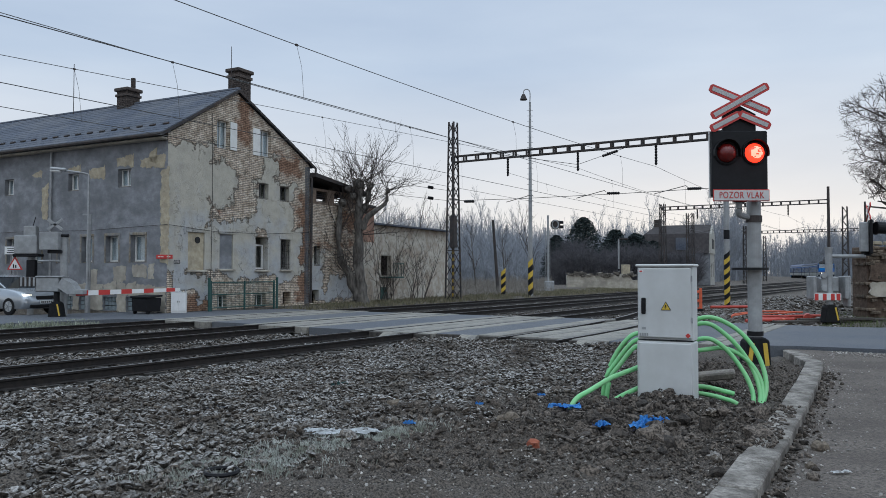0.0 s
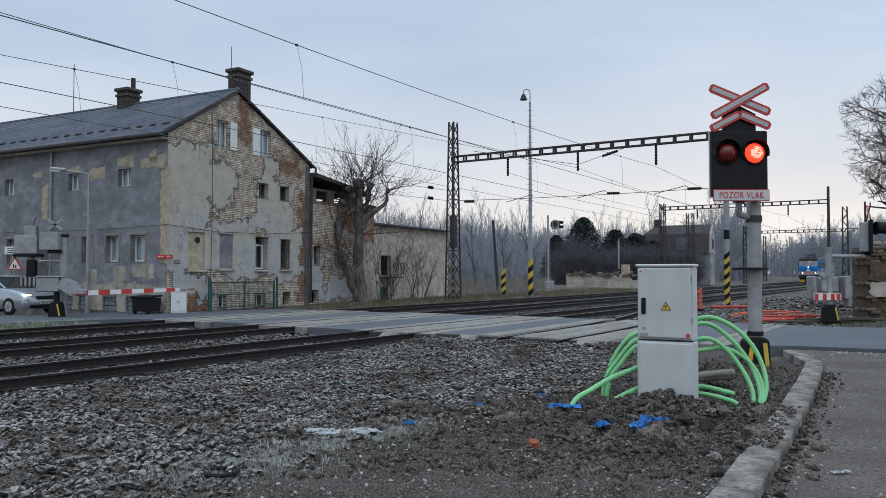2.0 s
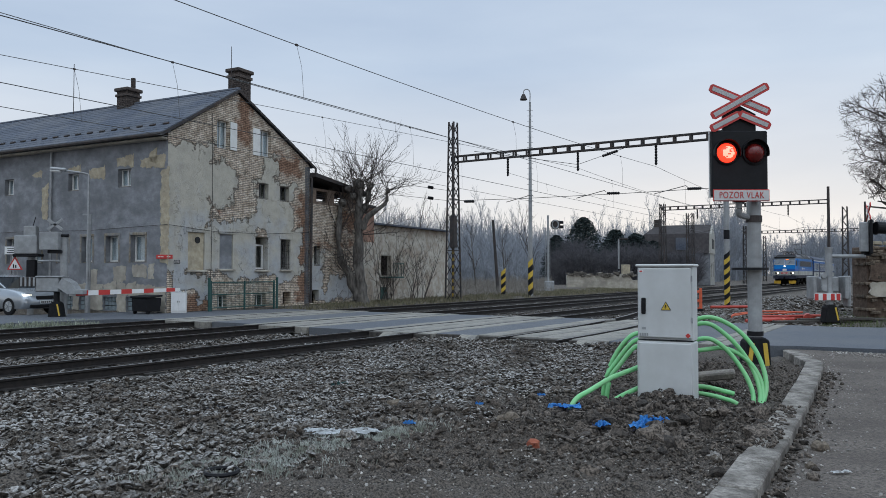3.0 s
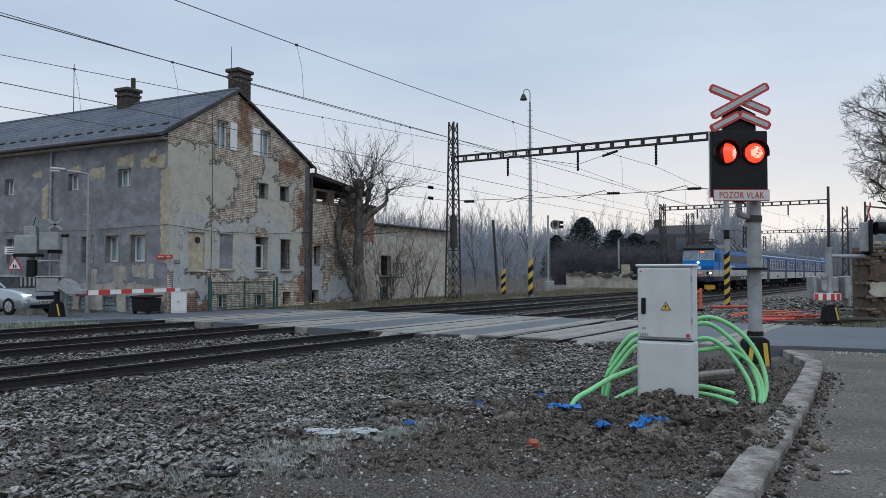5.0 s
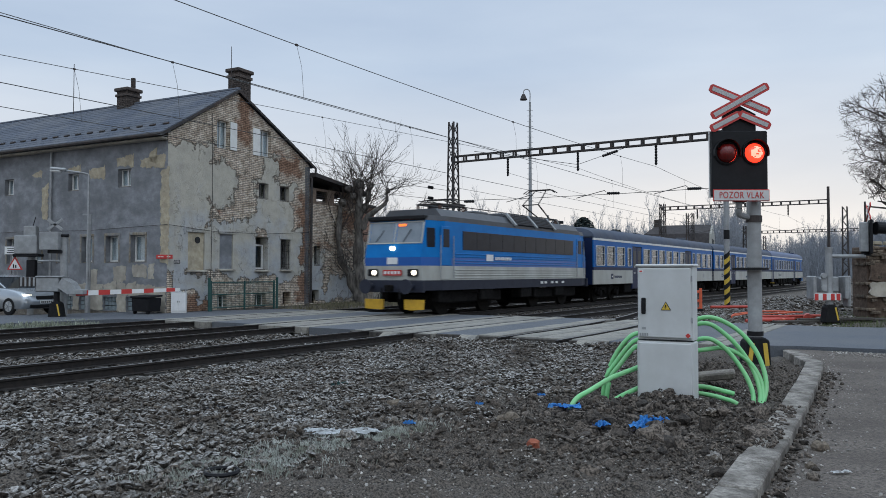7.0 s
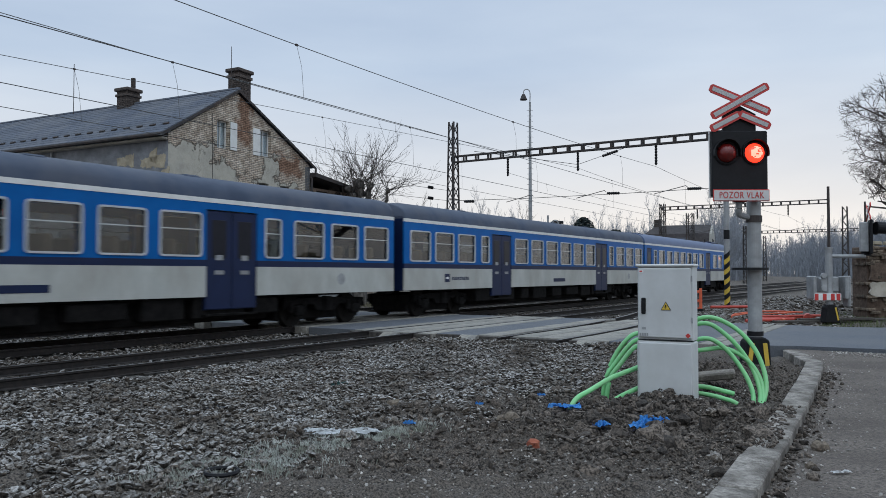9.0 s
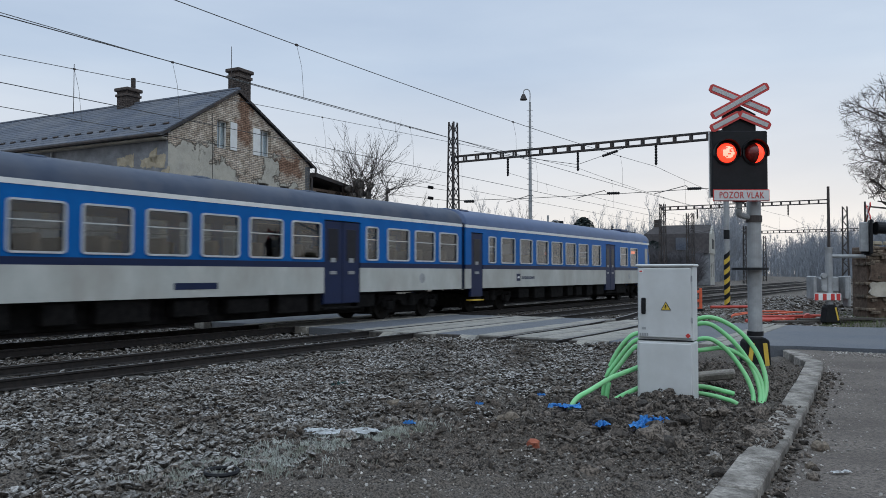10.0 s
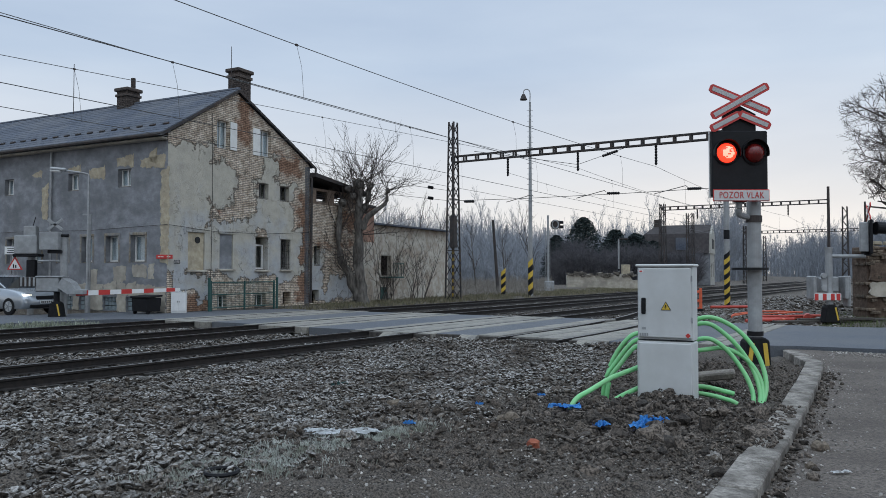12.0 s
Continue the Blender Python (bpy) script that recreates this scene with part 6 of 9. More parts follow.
M_BROWNPL = mat("dark brown plaster", (0.055, 0.035, 0.025), 0.95, (0.125, 0.088, 0.063), 7, detail=9, bump=0.9, bscale=22)
pil = thing("ruined_pillar", pose(15.55, 27.4, -0.25), "crumbling brick gate pillar with patches of brown plaster", "pillar")
part("core", B((0, 0, 1.35), (1.75, 1.0, 2.7), bev=0.03), M_BROWNPL, pil)
rr = random.Random(3)
stone_me = {}
for row in range(24):
    z_ = 0.08 + row * 0.112
    x_ = -0.93 + (row % 2) * 0.12
    while x_ < 0.9:
        w_ = rr.choice((0.22, 0.28, 0.34))
        key = w_
        if stone_me and rr.random() < 0.42:
            x_ += w_
            continue
        if key not in stone_me:
            o = part("brick", B((0, 0, 0), (w_ - 0.015, 0.16, 0.098), bev=0.012), mat("worn tan brick", (0.06, 0.045, 0.034), 0.95, (0.19, 0.148, 0.105), 14, bump=0.9, rnd=0.5), pil)
            stone_me[key] = o.data
        else:
            o = new("brick", stone_me[key])
            o.parent = pil
        o.location = (x_ + w_ / 2, -0.5 + rr.uniform(-0.07, 0.05), z_ + rr.uniform(-0.015, 0.015))
        o.rotation_euler = (rr.uniform(-0.1, 0.1), rr.uniform(-0.08, 0.08), rr.uniform(-0.15, 0.15))
        if row % 2 == 0 and x_ < -0.8:
            o2 = new("brick", stone_me[key])
            o2.parent = pil
            o2.location, o2.rotation_euler = (-0.87 + rr.uniform(-0.03, 0.02), -0.3, z_), (0, 0, radians(90))
            o3 = new("brick", stone_me[key])
            o3.parent = pil
            o3.location, o3.rotation_euler = (-0.87 + rr.uniform(-0.03, 0.02), 0.05, z_), (0, 0, radians(90))
        x_ += w_
for pts, mm, lb in (([(-0.84, 1.55), (-0.2, 1.5), (0.4, 1.4), (0.85, 1.55), (0.85, 2.25), (0.5, 2.1), (0.1, 2.35), (-0.3, 2.1), (-0.84, 2.2)], M_BROWNPL, "dark brown plaster patch"),
                    ([(-0.84, 1.05), (0.0, 0.9), (0.85, 1.0), (0.85, 1.45), (0.1, 1.4), (-0.5, 1.5), (-0.84, 1.45)], M_SOCKEL, "pale plaster patch")):
    out = []
    for i in range(len(pts)):
        p, q = pts[i], pts[(i + 1) % len(pts)]
        for j in range(4):
            out.append((p[0] + (q[0] - p[0]) * j / 4 + rr.uniform(-0.04, 0.04), p[1] + (q[1] - p[1]) * j / 4 + rr.uniform(-0.04, 0.04)))
    bm = bmesh.new()
    prism(bm, out, 1, -0.64, -0.56)
    part("plaster_patch", bm, mm, pil, lb)
for i in range(9):
    part("cap_stone", B((-0.75 + i * 0.2, rr.uniform(-0.35, 0.2), 2.74 + rr.uniform(0, 0.12)), (0.24, 0.3, 0.12), rz=rr.uniform(-25, 25), bev=0.015), M_OCHRE, pil)

# orange crate, red pipes and planks beside the dig
oc = thing("orange_barrier", pose(10.72, 33.8, -0.12, 0, 0, 8), "orange plastic site barrier panel", "barrier")
for z_, sz in ((0.85, 0.12), (0.45, 0.12), (0.1, 0.12)):
    part("rail", B((0, 0, z_), (1.1, 0.06, sz), bev=0.01), M_ORANGE, oc)
for x_ in (-0.5, -0.25, 0, 0.25, 0.5):
    part("slat", B((x_, 0, 0.5), (0.13, 0.05, 1.0), bev=0.01), M_ORANGE, oc)
part("foot", B((0.35, 0, 0.06), (0.3, 0.5, 0.12), bev=0.02), M_RUBBER, oc)
for i, (p, q, r_) in enumerate((((11.35, 33.0, 0.10), (13.2, 33.3, 0.10), 0.06), ((10.4, 26.5, -0.02), (12.6, 27.4, 0.02), 0.04), ((10.7, 26.2, 0.0), (12.9, 27.0, 0.03), 0.04), ((10.9, 26.8, 0.05), (12.9, 26.4, 0.1), 0.04), ((11.3, 26.0, -0.03), (12.3, 26.9, -0.02), 0.05), ((10.1, 26.0, -0.05), (11.8, 26.2, -0.02), 0.06))):
    o = part("plastic_pipe", R(p, q, r_, seg=14), M_REDPIPE if i != 4 else M_ORANGE)
    tagged(o, "orange-red plastic pipe lying on the dug soil", "pipe", "loose pipes")
for i, pts in enumerate(([(10.0, 27.0, 0.05), (10.6, 26.8, 0.16), (11.3, 27.2, 0.12), (12.4, 27.4, 0.15)], [(10.0, 27.0, 0.0), (10.3, 27.4, 0.1), (11.2, 27.0, 0.22), (12.3, 26.6, 0.2)])):
    bm = bmesh.new()
    pipe(bm, smooth_path(pts, 6), 0.025, 8)
    tagged(part("conduit", bm, M_ORANGE), "orange flexible conduit on the dug soil", "conduit", "loose pipes")
o = part("pipe_stub", R((12.15, 25.9, 0.05), (12.35, 26.4, 0.05), 0.13, seg=18), M_REDPIPE)
tagged(o, "wide red pipe with an open dark end", "pipe", "loose pipes")
for x0, y0, x1, y1, z_ in ((10.6, 24.9, 14.4, 25.9, -0.02), (11.6, 25.3, 14.2, 25.7, 0.03), (13.0, 25.7, 14.9, 26.0, 0.0)):
    o = part("plank", B((0, 0, 0), (math.hypot(x1 - x0, y1 - y0), 0.22, 0.07), bev=0.01), M_SLEEPER)
    o.matrix_world = pose((x0 + x1) / 2, (y0 + y1) / 2, z_, 0, 0, math.degrees(math.atan2(y1 - y0, x1 - x0)))
    tagged(o, "weathered plank lying along the road edge", "plank", "planks")
o = part("cable_drum", R((12.3, 45.0, 0.1), (12.3, 45.6, 0.1), 0.35, seg=16), M_LATTICE)
tagged(o, "small dark cable drum beside the track", "drum")

# ---- left side of the crossing: barrier, arm, signals, car, street furniture ----
bl = barrier_drive(-13.75, 27.7, 0, "grey barrier drive lowering a red and white arm")
part("pole", R((0, 0, 0.45), (0, 0, 1.0), 0.10), M_BLACK, bl)
part("drive_box", B((-0.25, 0.0, 1.18), (0.85, 0.42, 0.52), bev=0.04), M_STEEL, bl, "grey drive housing")
part("drive_lid", B((-0.18, 0, 1.46), (0.98, 0.48, 0.06), bev=0.02), M_STEEL, bl)
bm = bmesh.new()
prism(bm, [(0.3, 1.42), (0.6, 1.25), (0.75, 1.02), (1.05, 0.98), (1.05, 0.84), (0.5, 0.84), (0.1, 1.1)], 1, -0.26, 0.26)
part("arm_bracket", bm, M_STEEL, bl)
cwt = part("counterweight", B((-0.95, 0, 1.28), (0.62, 0.4, 0.34), bev=0.03), M_LATTICE, bl, "dark slatted counterweight")
for k in range(4):
    part("weight_slat", B((-1.15 + k * 0.15, -0.22, 1.28), (0.06, 0.05, 0.32)), M_STEEL, cwt)
def arm_bar(a, b, grow_by):
    """A stretch of the tapering arm, from a to b of its length."""
    bm = bmesh.new()
    h0, h1 = 0.095 - 0.035 * a + grow_by, 0.095 - 0.035 * b + grow_by
    x0, x1 = 0.45 + 3.75 * a, 0.45 + 3.75 * b
    z0, z1 = 0.86 + 0.13 * a, 0.86 + 0.13 * b
    prism(bm, [(x0, z0 - h0), (x1, z1 - h1), (x1, z1 + h1), (x0, z0 + h0)], 1, -0.04 - grow_by, 0.04 + grow_by)
    for v in bm.verts:
        v.co.y += 0.14 * (v.co.x - 0.45)
    return bm


armt = part("arm", arm_bar(0, 1, 0), M_WHITE, bl, "white barrier arm")
for k in range(5):
    part("red_band", arm_bar(0.06 + k * 0.205, 0.06 + k * 0.205 + 0.112 - 0.008 * k, 0.004), M_RED, armt, "red band")
sg = thing("crossing_signal", pose(-13.85, 28.3, -0.05), "pair of grey crossing signal boxes seen from behind", "crossing signal")
part("pole", R((0.05, 0, 0), (0.05, 0, 3.0), 0.13, seg=16), M_STEEL, sg)
part("signal_back", B((-0.35, -0.2, 2.75), (0.68, 0.3, 0.66), bev=0.02), M_STEEL, sg, "grey signal box")
part("foot_plate", B((-0.2, -0.1, 2.36), (0.5, 0.3, 0.12), bev=0.02), M_BLACK, sg)
part("cross_bar", R((-0.9, 0, 2.03), (0.05, 0, 2.03), 0.04), M_STEEL, sg)
part("lamp_bracket", R((0.0, -0.1, 2.95), (0.25, -0.1, 2.95), 0.06), M_BLACK, sg)
for ry_ in (35, -35):
    part("cross_arm", B((-0.25, -0.1, 3.35), (0.66, 0.03, 0.10), ry=ry_, bev=0.005), M_STEEL, sg, "grey back of cross arm")
sg2 = thing("crossing_signal", pose(-14.75, 27.7, -0.05), "grey crossing signal box on a dark pole seen from behind", "crossing signal")
part("pole", R((0, 0, 0), (0, 0, 2.5), 0.11, seg=14), M_STEEL, sg2)
part("signal_back", B((-0.05, -0.15, 2.55), (0.82, 0.35, 0.66), bev=0.02), M_STEEL, sg2, "grey signal box")
part("top_box", B((0.05, -0.1, 3.05), (0.45, 0.25, 0.36), bev=0.02), M_STEEL, sg2)
sg2.matrix_world = pose(-17.50, 33.0, -0.25)
sg2.scale = (1.17, 1.17, 1.17)
part("foot_plate", B((-0.05, -0.1, 2.17), (0.95, 0.4, 0.10), bev=0.02), M_BLACK, sg2)
part("control_box", B((0.1, -0.12, 1.45), (0.32, 0.2, 1.1), bev=0.02), M_BLACK, sg2)
part("aerial", R((0.1, -0.1, 3.2), (0.2, -0.1, 3.55), 0.015), M_BLACK, sg2)

lamp_p = thing("street_lamp", pose(-13.95, 30.5, -0.05), "slim grey street lamp with a curved arm and pale head", "street lamp")
part("pole", R((0, 0, 0), (0, 0, 5.4), 0.06, 0.04, seg=12), M_STEEL, lamp_p)
part("sleeve", R((0, 0, 0), (0, 0, 1.1), 0.085, seg=12), M_STEEL, lamp_p)
bm = bmesh.new()
pipe(bm, smooth_path([(0, 0, 5.35), (-0.1, 0, 5.5), (-0.9, -0.1, 5.62)], 5), 0.035, 8)
part("arm", bm, M_STEEL, lamp_p)
part("lamp_head", B((-1.15, -0.12, 5.66), (0.62, 0.22, 0.14), ry=5, bev=0.05), M_STEEL, lamp_p, "grey lamp head")
part("diffuser", B((-1.25, -0.12, 5.60), (0.42, 0.18, 0.10), ry=5, bev=0.04), M_WHITE, lamp_p, "pale diffuser")
vp = thing("vent_pipe", pose(-14.05, 30.9, -0.05), "thin grey service pole with a short top bracket", "pole")
part("pole", R((0, 0, 0), (0, 0, 3.95), 0.045), M_STEEL, vp)
part("bracket", R((-0.3, 0, 3.92), (0, 0, 3.92), 0.03), M_STEEL, vp)

dump = thing("waste_container", pose(-11.3, 29.65, -0.02, 0, 0, -28), "black plastic waste container with a lid", "waste container")
bm = bmesh.new()
prism(bm, [(-0.42, 0.10), (0.42, 0.10), (0.47, 0.62), (-0.47, 0.62)], 1, -0.32, 0.32)
bmesh.ops.bevel(bm, geom=bm.edges[:], offset=0.03, segments=1, affect="EDGES")
part("bin_body", bm, M_BLACK, dump)
part("lid", B((0, 0, 0.67), (0.98, 0.72, 0.07), rx=4, bev=0.02), M_RUBBER, dump)
for x_ in (-0.35, 0.35):
    part("wheel", R((x_, -0.25, 0.07), (x_ + 0.05, -0.25, 0.07), 0.07, seg=12), M_RUBBER, dump)
wb = thing("electric_box", pose(-10.30, 30.35, -0.02, 0, 0, 10), "white two-door electric box against the wall", "electrical cabinet")
part("body", B((0, 0, 0.40), (0.56, 0.24, 0.80), bev=0.012), M_WHITE, wb)
part("cap", B((0, 0, 0.815), (0.60, 0.28, 0.03), bev=0.008), M_WHITE, wb)
for x_ in (-0.14, 0.14):
    part("door", B((x_, -0.125, 0.42), (0.255, 0.02, 0.70), bev=0.006), M_WHITE, wb)
    part("latch", B((x_ * 0.25, -0.14, 0.45), (0.02, 0.02, 0.06)), M_BLACK, wb)

fence = thing("mesh_fence", HOUSE @ pose(1.75, -0.5, 0), "dark green steel fence panels with mesh before the wall", "fence")
for x_, r_ in ((0, 0.055), (0.10, 0.04), (2.05, 0.04), (3.95, 0.045), (4.15, 0.055)):
    part("post", R((x_, 0, -0.05), (x_, 0, 1.35 if r_ > 0.05 else 1.22), r_, seg=10), M_GREENFENCE, fence)
for z_ in (0.12, 0.66, 1.15):
    part("rail", R((0.1, 0, z_), (3.95, 0, z_), 0.022, seg=6), M_GREENFENCE, fence)
for seg_ in range(2):
    bm = bmesh.new()
    for k in range(24):
        x_ = 0.15 + seg_ * 1.9 + k * 0.08
        rod(bm, (x_, 0, 0.12), (x_, 0, 1.15), 0.004, seg=3)
    for k in range(12):
        z_ = 0.15 + k * 0.085
        rod(bm, (0.12 + seg_ * 1.9, 0, z_), (2.0 + seg_ * 1.9, 0, z_), 0.004, seg=3)
    part("mesh_panel", bm, M_GREENFENCE, fence, "wire mesh infill")


def sign(name, x, y, z, w, h, face, edge, label, bars, bar_mat, pole=True):
    sgn_ = thing(name, pose(x, y, 0), label, "sign", "street signs")
    if pole:
        part("post", R((0, 0.02, -0.05), (0, 0.02, z + h / 2), 0.03, seg=8), M_STEEL, sgn_)
    pl_ = part("plate", B((0, -0.02, z), (w, 0.02, h), bev=0.004), edge, sgn_)
    part("face", B((0, -0.034, z), (w - 0.05, 0.008, h - 0.05), bev=0.002), face, pl_)
    for bx, bz, bw, bh in bars:
        part("bar", B((bx, -0.041, z + bz), (bw, 0.006, bh)), bar_mat, pl_)
    return sgn_


sign("direction_sign", -10.93, 30.12, 2.17, 0.36, 0.16, M_RED, M_RED, "small red direction sign with pale bars", [(-0.07, 0, 0.08, 0.03), (0.05, 0, 0.11, 0.03)], M_WHITE, False)
sign("direction_sign", -10.62, 30.10, 2.17, 0.30, 0.16, M_RED, M_RED, "small red direction sign with a pale mark", [(0.0, 0, 0.14, 0.035)], M_WHITE, False)
sign("notice_sign", -10.40, 30.40, 1.98, 0.24, 0.14, M_WHITE, M_BLACK, "small white notice with dark bars", [(0, 0.02, 0.16, 0.02), (0, -0.02, 0.14, 0.02)], M_BLACK, False)
sign("notice_sign", -18.35, 33.0, 2.50, 0.56, 0.36, M_WHITE, M_STEEL, "white notice board with faded dark bars", [(0, 0.09, 0.3, 0.03), (0, 0.0, 0.26, 0.03), (0, -0.09, 0.3, 0.03)], M_BLACK)
ws = thing("warning_sign", pose(-18.05, 32.8, 0), "red-edged white triangular children warning sign", "sign", "street signs")
for dx in (-0.08, 0.08):
    part("post", R((dx, 0.02, -0.05), (dx, 0.02, 1.9), 0.025, seg=8), M_STEEL, ws)
o = part("plate", tri_plate(0.66, 0.02), M_RED, ws)
o.location = (0, -0.02, 1.68)
o2 = part("face", tri_plate(0.48, 0.026), M_WHITE, o)
o2.location = (0, -0.004, 0.045)
for dx, h_ in ((-0.05, 0.16), (0.05, 0.13)):
    part("figure_bar", B((dx, -0.036, 0.045 + h_ / 2 + 0.03), (0.05, 0.006, h_)), M_BLACK, o)


def car(m, label):
    """A silver estate hatchback: x runs from the rear to the front bumper."""
    c = thing("car", m, label, "car")
    M_SILVER = mat("silver car paint", (0.38, 0.41, 0.44), 0.25, (0.42, 0.45, 0.48), 2, bump=0.0, metal=0.6)
    M_CGLASS = mat("dark car glass", (0.02, 0.025, 0.03), 0.06, (0.03, 0.035, 0.04), 2, bump=0)
    outline = [(0.0, 0.35), (0.05, 0.80), (0.12, 0.98), (3.30, 0.98), (3.75, 0.93), (4.25, 0.82), (4.50, 0.68), (4.58, 0.45), (4.50, 0.22), (4.0, 0.20), (0.1, 0.22)]
    bm = bmesh.new()
    rings = []
    for y, q in ((-0.89, 0.93), (-0.86, 0.985), (-0.55, 1.0), (0.55, 1.0), (0.86, 0.985), (0.89, 0.93)):
        rings.append([bm.verts.new((2.29 + (u - 2.29) * (q if abs(y) > 0.6 else 1.0 + 0.012), y, 0.6 + (v - 0.6) * q)) for u, v in outline])
    kk = len(outline)
    for r0, r1 in zip(rings, rings[1:]):
        for i in range(kk):
            bm.faces.new((r0[i], r0[(i + 1) % kk], r1[(i + 1) % kk], r1[i]))
    bm.faces.new(rings[0])
    bm.faces.new(rings[-1][::-1])
    bmesh.ops.recalc_face_normals(bm, faces=bm.faces[:])
    part("body", bm, M_SILVER, c, smooth=True)
    bm = bmesh.new()
    cabin = [(0.15, 0.97), (0.45, 1.40), (0.9, 1.47), (2.1, 1.47), (2.55, 1.40), (3.42, 0.96)]
    rings = []
    for y, q in ((-0.80, 0.0), (-0.62, 1.0), (0.62, 1.0), (0.80, 0.0)):
        rings.append([bm.verts.new((u, y if q == 0 else y, v if q else 0.97 + (v - 0.97) * 0.05)) for u, v in cabin])
    for r0, r1 in zip(rings, rings[1:]):
        for i in range(len(cabin) - 1):
            bm.faces.new((r0[i], r0[i + 1], r1[i + 1], r1[i]))
    bmesh.ops.recalc_face_normals(bm, faces=bm.faces[:])
    part("cabin_glass", bm, M_CGLASS, c, "dark car windows")
    bm = bmesh.new()
    prism(bm, [(0.40, 1.41), (0.9, 1.49), (2.1, 1.49), (2.58, 1.40), (2.5, 1.36), (2.1, 1.44), (0.9, 1.44), (0.5, 1.36)], 1, -0.63, 0.63)
    part("car_roof", bm, M_SILVER, c)
    for y in (-0.7, 0.7):
        bm = bmesh.new()
        rod(bm, (2.52, y * 0.93, 1.38), (3.40, y * 1.12, 0.97), 0.035, seg=6)
        part("pillar", bm, M_SILVER, c)
        part("side_mirror", B((3.0, y * 1.38, 1.03), (0.14, 0.2, 0.13), bev=0.03), M_SILVER, c)
        part("headlight", B((4.30, y * 0.93, 0.70), (0.30, 0.38, 0.15), ry=18, bev=0.03), M_HEADLAMP, c, "lit headlight")
        for x in (0.85, 3.72):
            w = part("wheel", R((x, y * 1.14, 0.31), (x, y * 1.29, 0.31), 0.31, seg=24), M_RUBBER, c, "black tyre")
            part("rim", R((x, y * 1.25, 0.31), (x, y * 1.30, 0.31), 0.20, seg=16), M_STEEL, w)
            for k in range(5):
                a = k * 2 * math.pi / 5
                part("spoke", B((x + 0.1 * math.cos(a), y * 1.305, 0.31 + 0.1 * math.sin(a)), (0.17, 0.02, 0.045), ry=-math.degrees(a)), M_SILVER, w)
            part("wheel_arch", R((x, y * 1.20, 0.33), (x, y * 1.265, 0.33), 0.36, seg=24), M_BLACK, c)
    part("grille", B((4.53, 0, 0.62), (0.08, 0.80, 0.16), bev=0.02), M_BLACK, c)
    part("lower_grille", B((4.55, 0, 0.32), (0.08, 1.30, 0.13), bev=0.02), M_BLACK, c)
    pl_ = part("number_plate", B((4.60, 0, 0.47), (0.02, 0.52, 0.11), bev=0.003), M_WHITE, c, "white plate")
    for i in range(6):
        part("plate_bar", B((4.614, -0.2 + i * 0.08, 0.47), (0.006, 0.05, 0.07)), M_BLACK, pl_)
    return c


car(pose(-19.15, 31.2, -0.012, 0, 0, -24), "silver estate car waiting at the barrier with headlights lit")

# ---- trees and distance ----
def seg_mesh(name, segs, material, parent=None, sides=4):
    """Tapered bars for a list of (p, q, r0, r1)."""
    V, F = [], []
    for p, q, r0, r1 in segs:
        d = q - p
        if d.length < 1e-6:
            continue
        a = d.orthogonal().normalized()
        b = d.normalized().cross(a)
        o = len(V)
        for k in range(sides):
            c, s_ = math.cos(2 * math.pi * k / sides), math.sin(2 * math.pi * k / sides)
            V.append(p + (a * c + b * s_) * r0)
        for k in range(sides):
            c, s_ = math.cos(2 * math.pi * k / sides), math.sin(2 * math.pi * k / sides)
            V.append(q + (a * c + b * s_) * r1)
        for k in range(sides):
            F.append((o + k, o + (k + 1) % sides, o + sides + (k + 1) % sides, o + sides + k))
    return from_np(name, [tuple(v) for v in V], F, material, parent)


def branch(rg, p, d, ln, r, depth, out, bend=0.35, up=0.12, kids=4, ratio=0.62, spread=0.8):
    """A crooked limb with side limbs, gathered into out by level."""
    n_s = 4 if depth > 0 else 2
    pts = [p]
    dd = d.normalized()
    for i in range(n_s):
        dd = (dd + Vector((rg.uniform(-1, 1), rg.uniform(-1, 1), rg.uniform(-1, 1))) * bend * 0.45 + Vector((0, 0, up))).normalized()
        q = pts[-1] + dd * ln / n_s
        ra, rb = r * (1 - 0.75 * i / n_s), r * (1 - 0.75 * (i + 1) / n_s)
        out.append((depth, pts[-1], q, ra, rb))
        pts.append(q)
    if depth > 0:
        for k in range(kids):
            u = 0.25 + 0.75 * (k + rg.random()) / kids
            i = min(n_s - 1, int(u * n_s))
            base = pts[i] + (pts[i + 1] - pts[i]) * (u * n_s - i)
            ax = (pts[i + 1] - pts[i]).normalized()
            side = ax.orthogonal().normalized()
            side.rotate(Matrix.Rotation(rg.uniform(0, 6.283), 3, ax))
            nd = (ax * (1 - spread * 0.5) + side * spread).normalized()
            branch(rg, base, nd, ln * ratio * rg.uniform(0.7, 1.15) * (1.15 - 0.5 * u), r * 0.55 * (1 - 0.6 * u) + 0.004, depth - 1, out, bend, up, kids, ratio, spread)


def make_tree(name, m, rg, height, r0, label, cat, levels=3, kids=7, spread=0.7, up=0.10, ratio=0.5, group="", twig=M_TWIG, bark=M_BARK, sides=3):
    out = []
    branch(rg, Vector((0, 0, -0.2)), Vector((rg.uniform(-0.05, 0.05), rg.uniform(-0.05, 0.05), 1)), height, r0, levels, out, 0.18, up, kids, ratio, spread)
    t = thing(name, m, label, cat, group)
    seg_mesh("trunk", [o[1:] for o in out if o[0] == levels], bark, t, 8)
    seg_mesh("crown", [o[1:] for o in out if o[0] < levels], twig, t, sides)
    return t


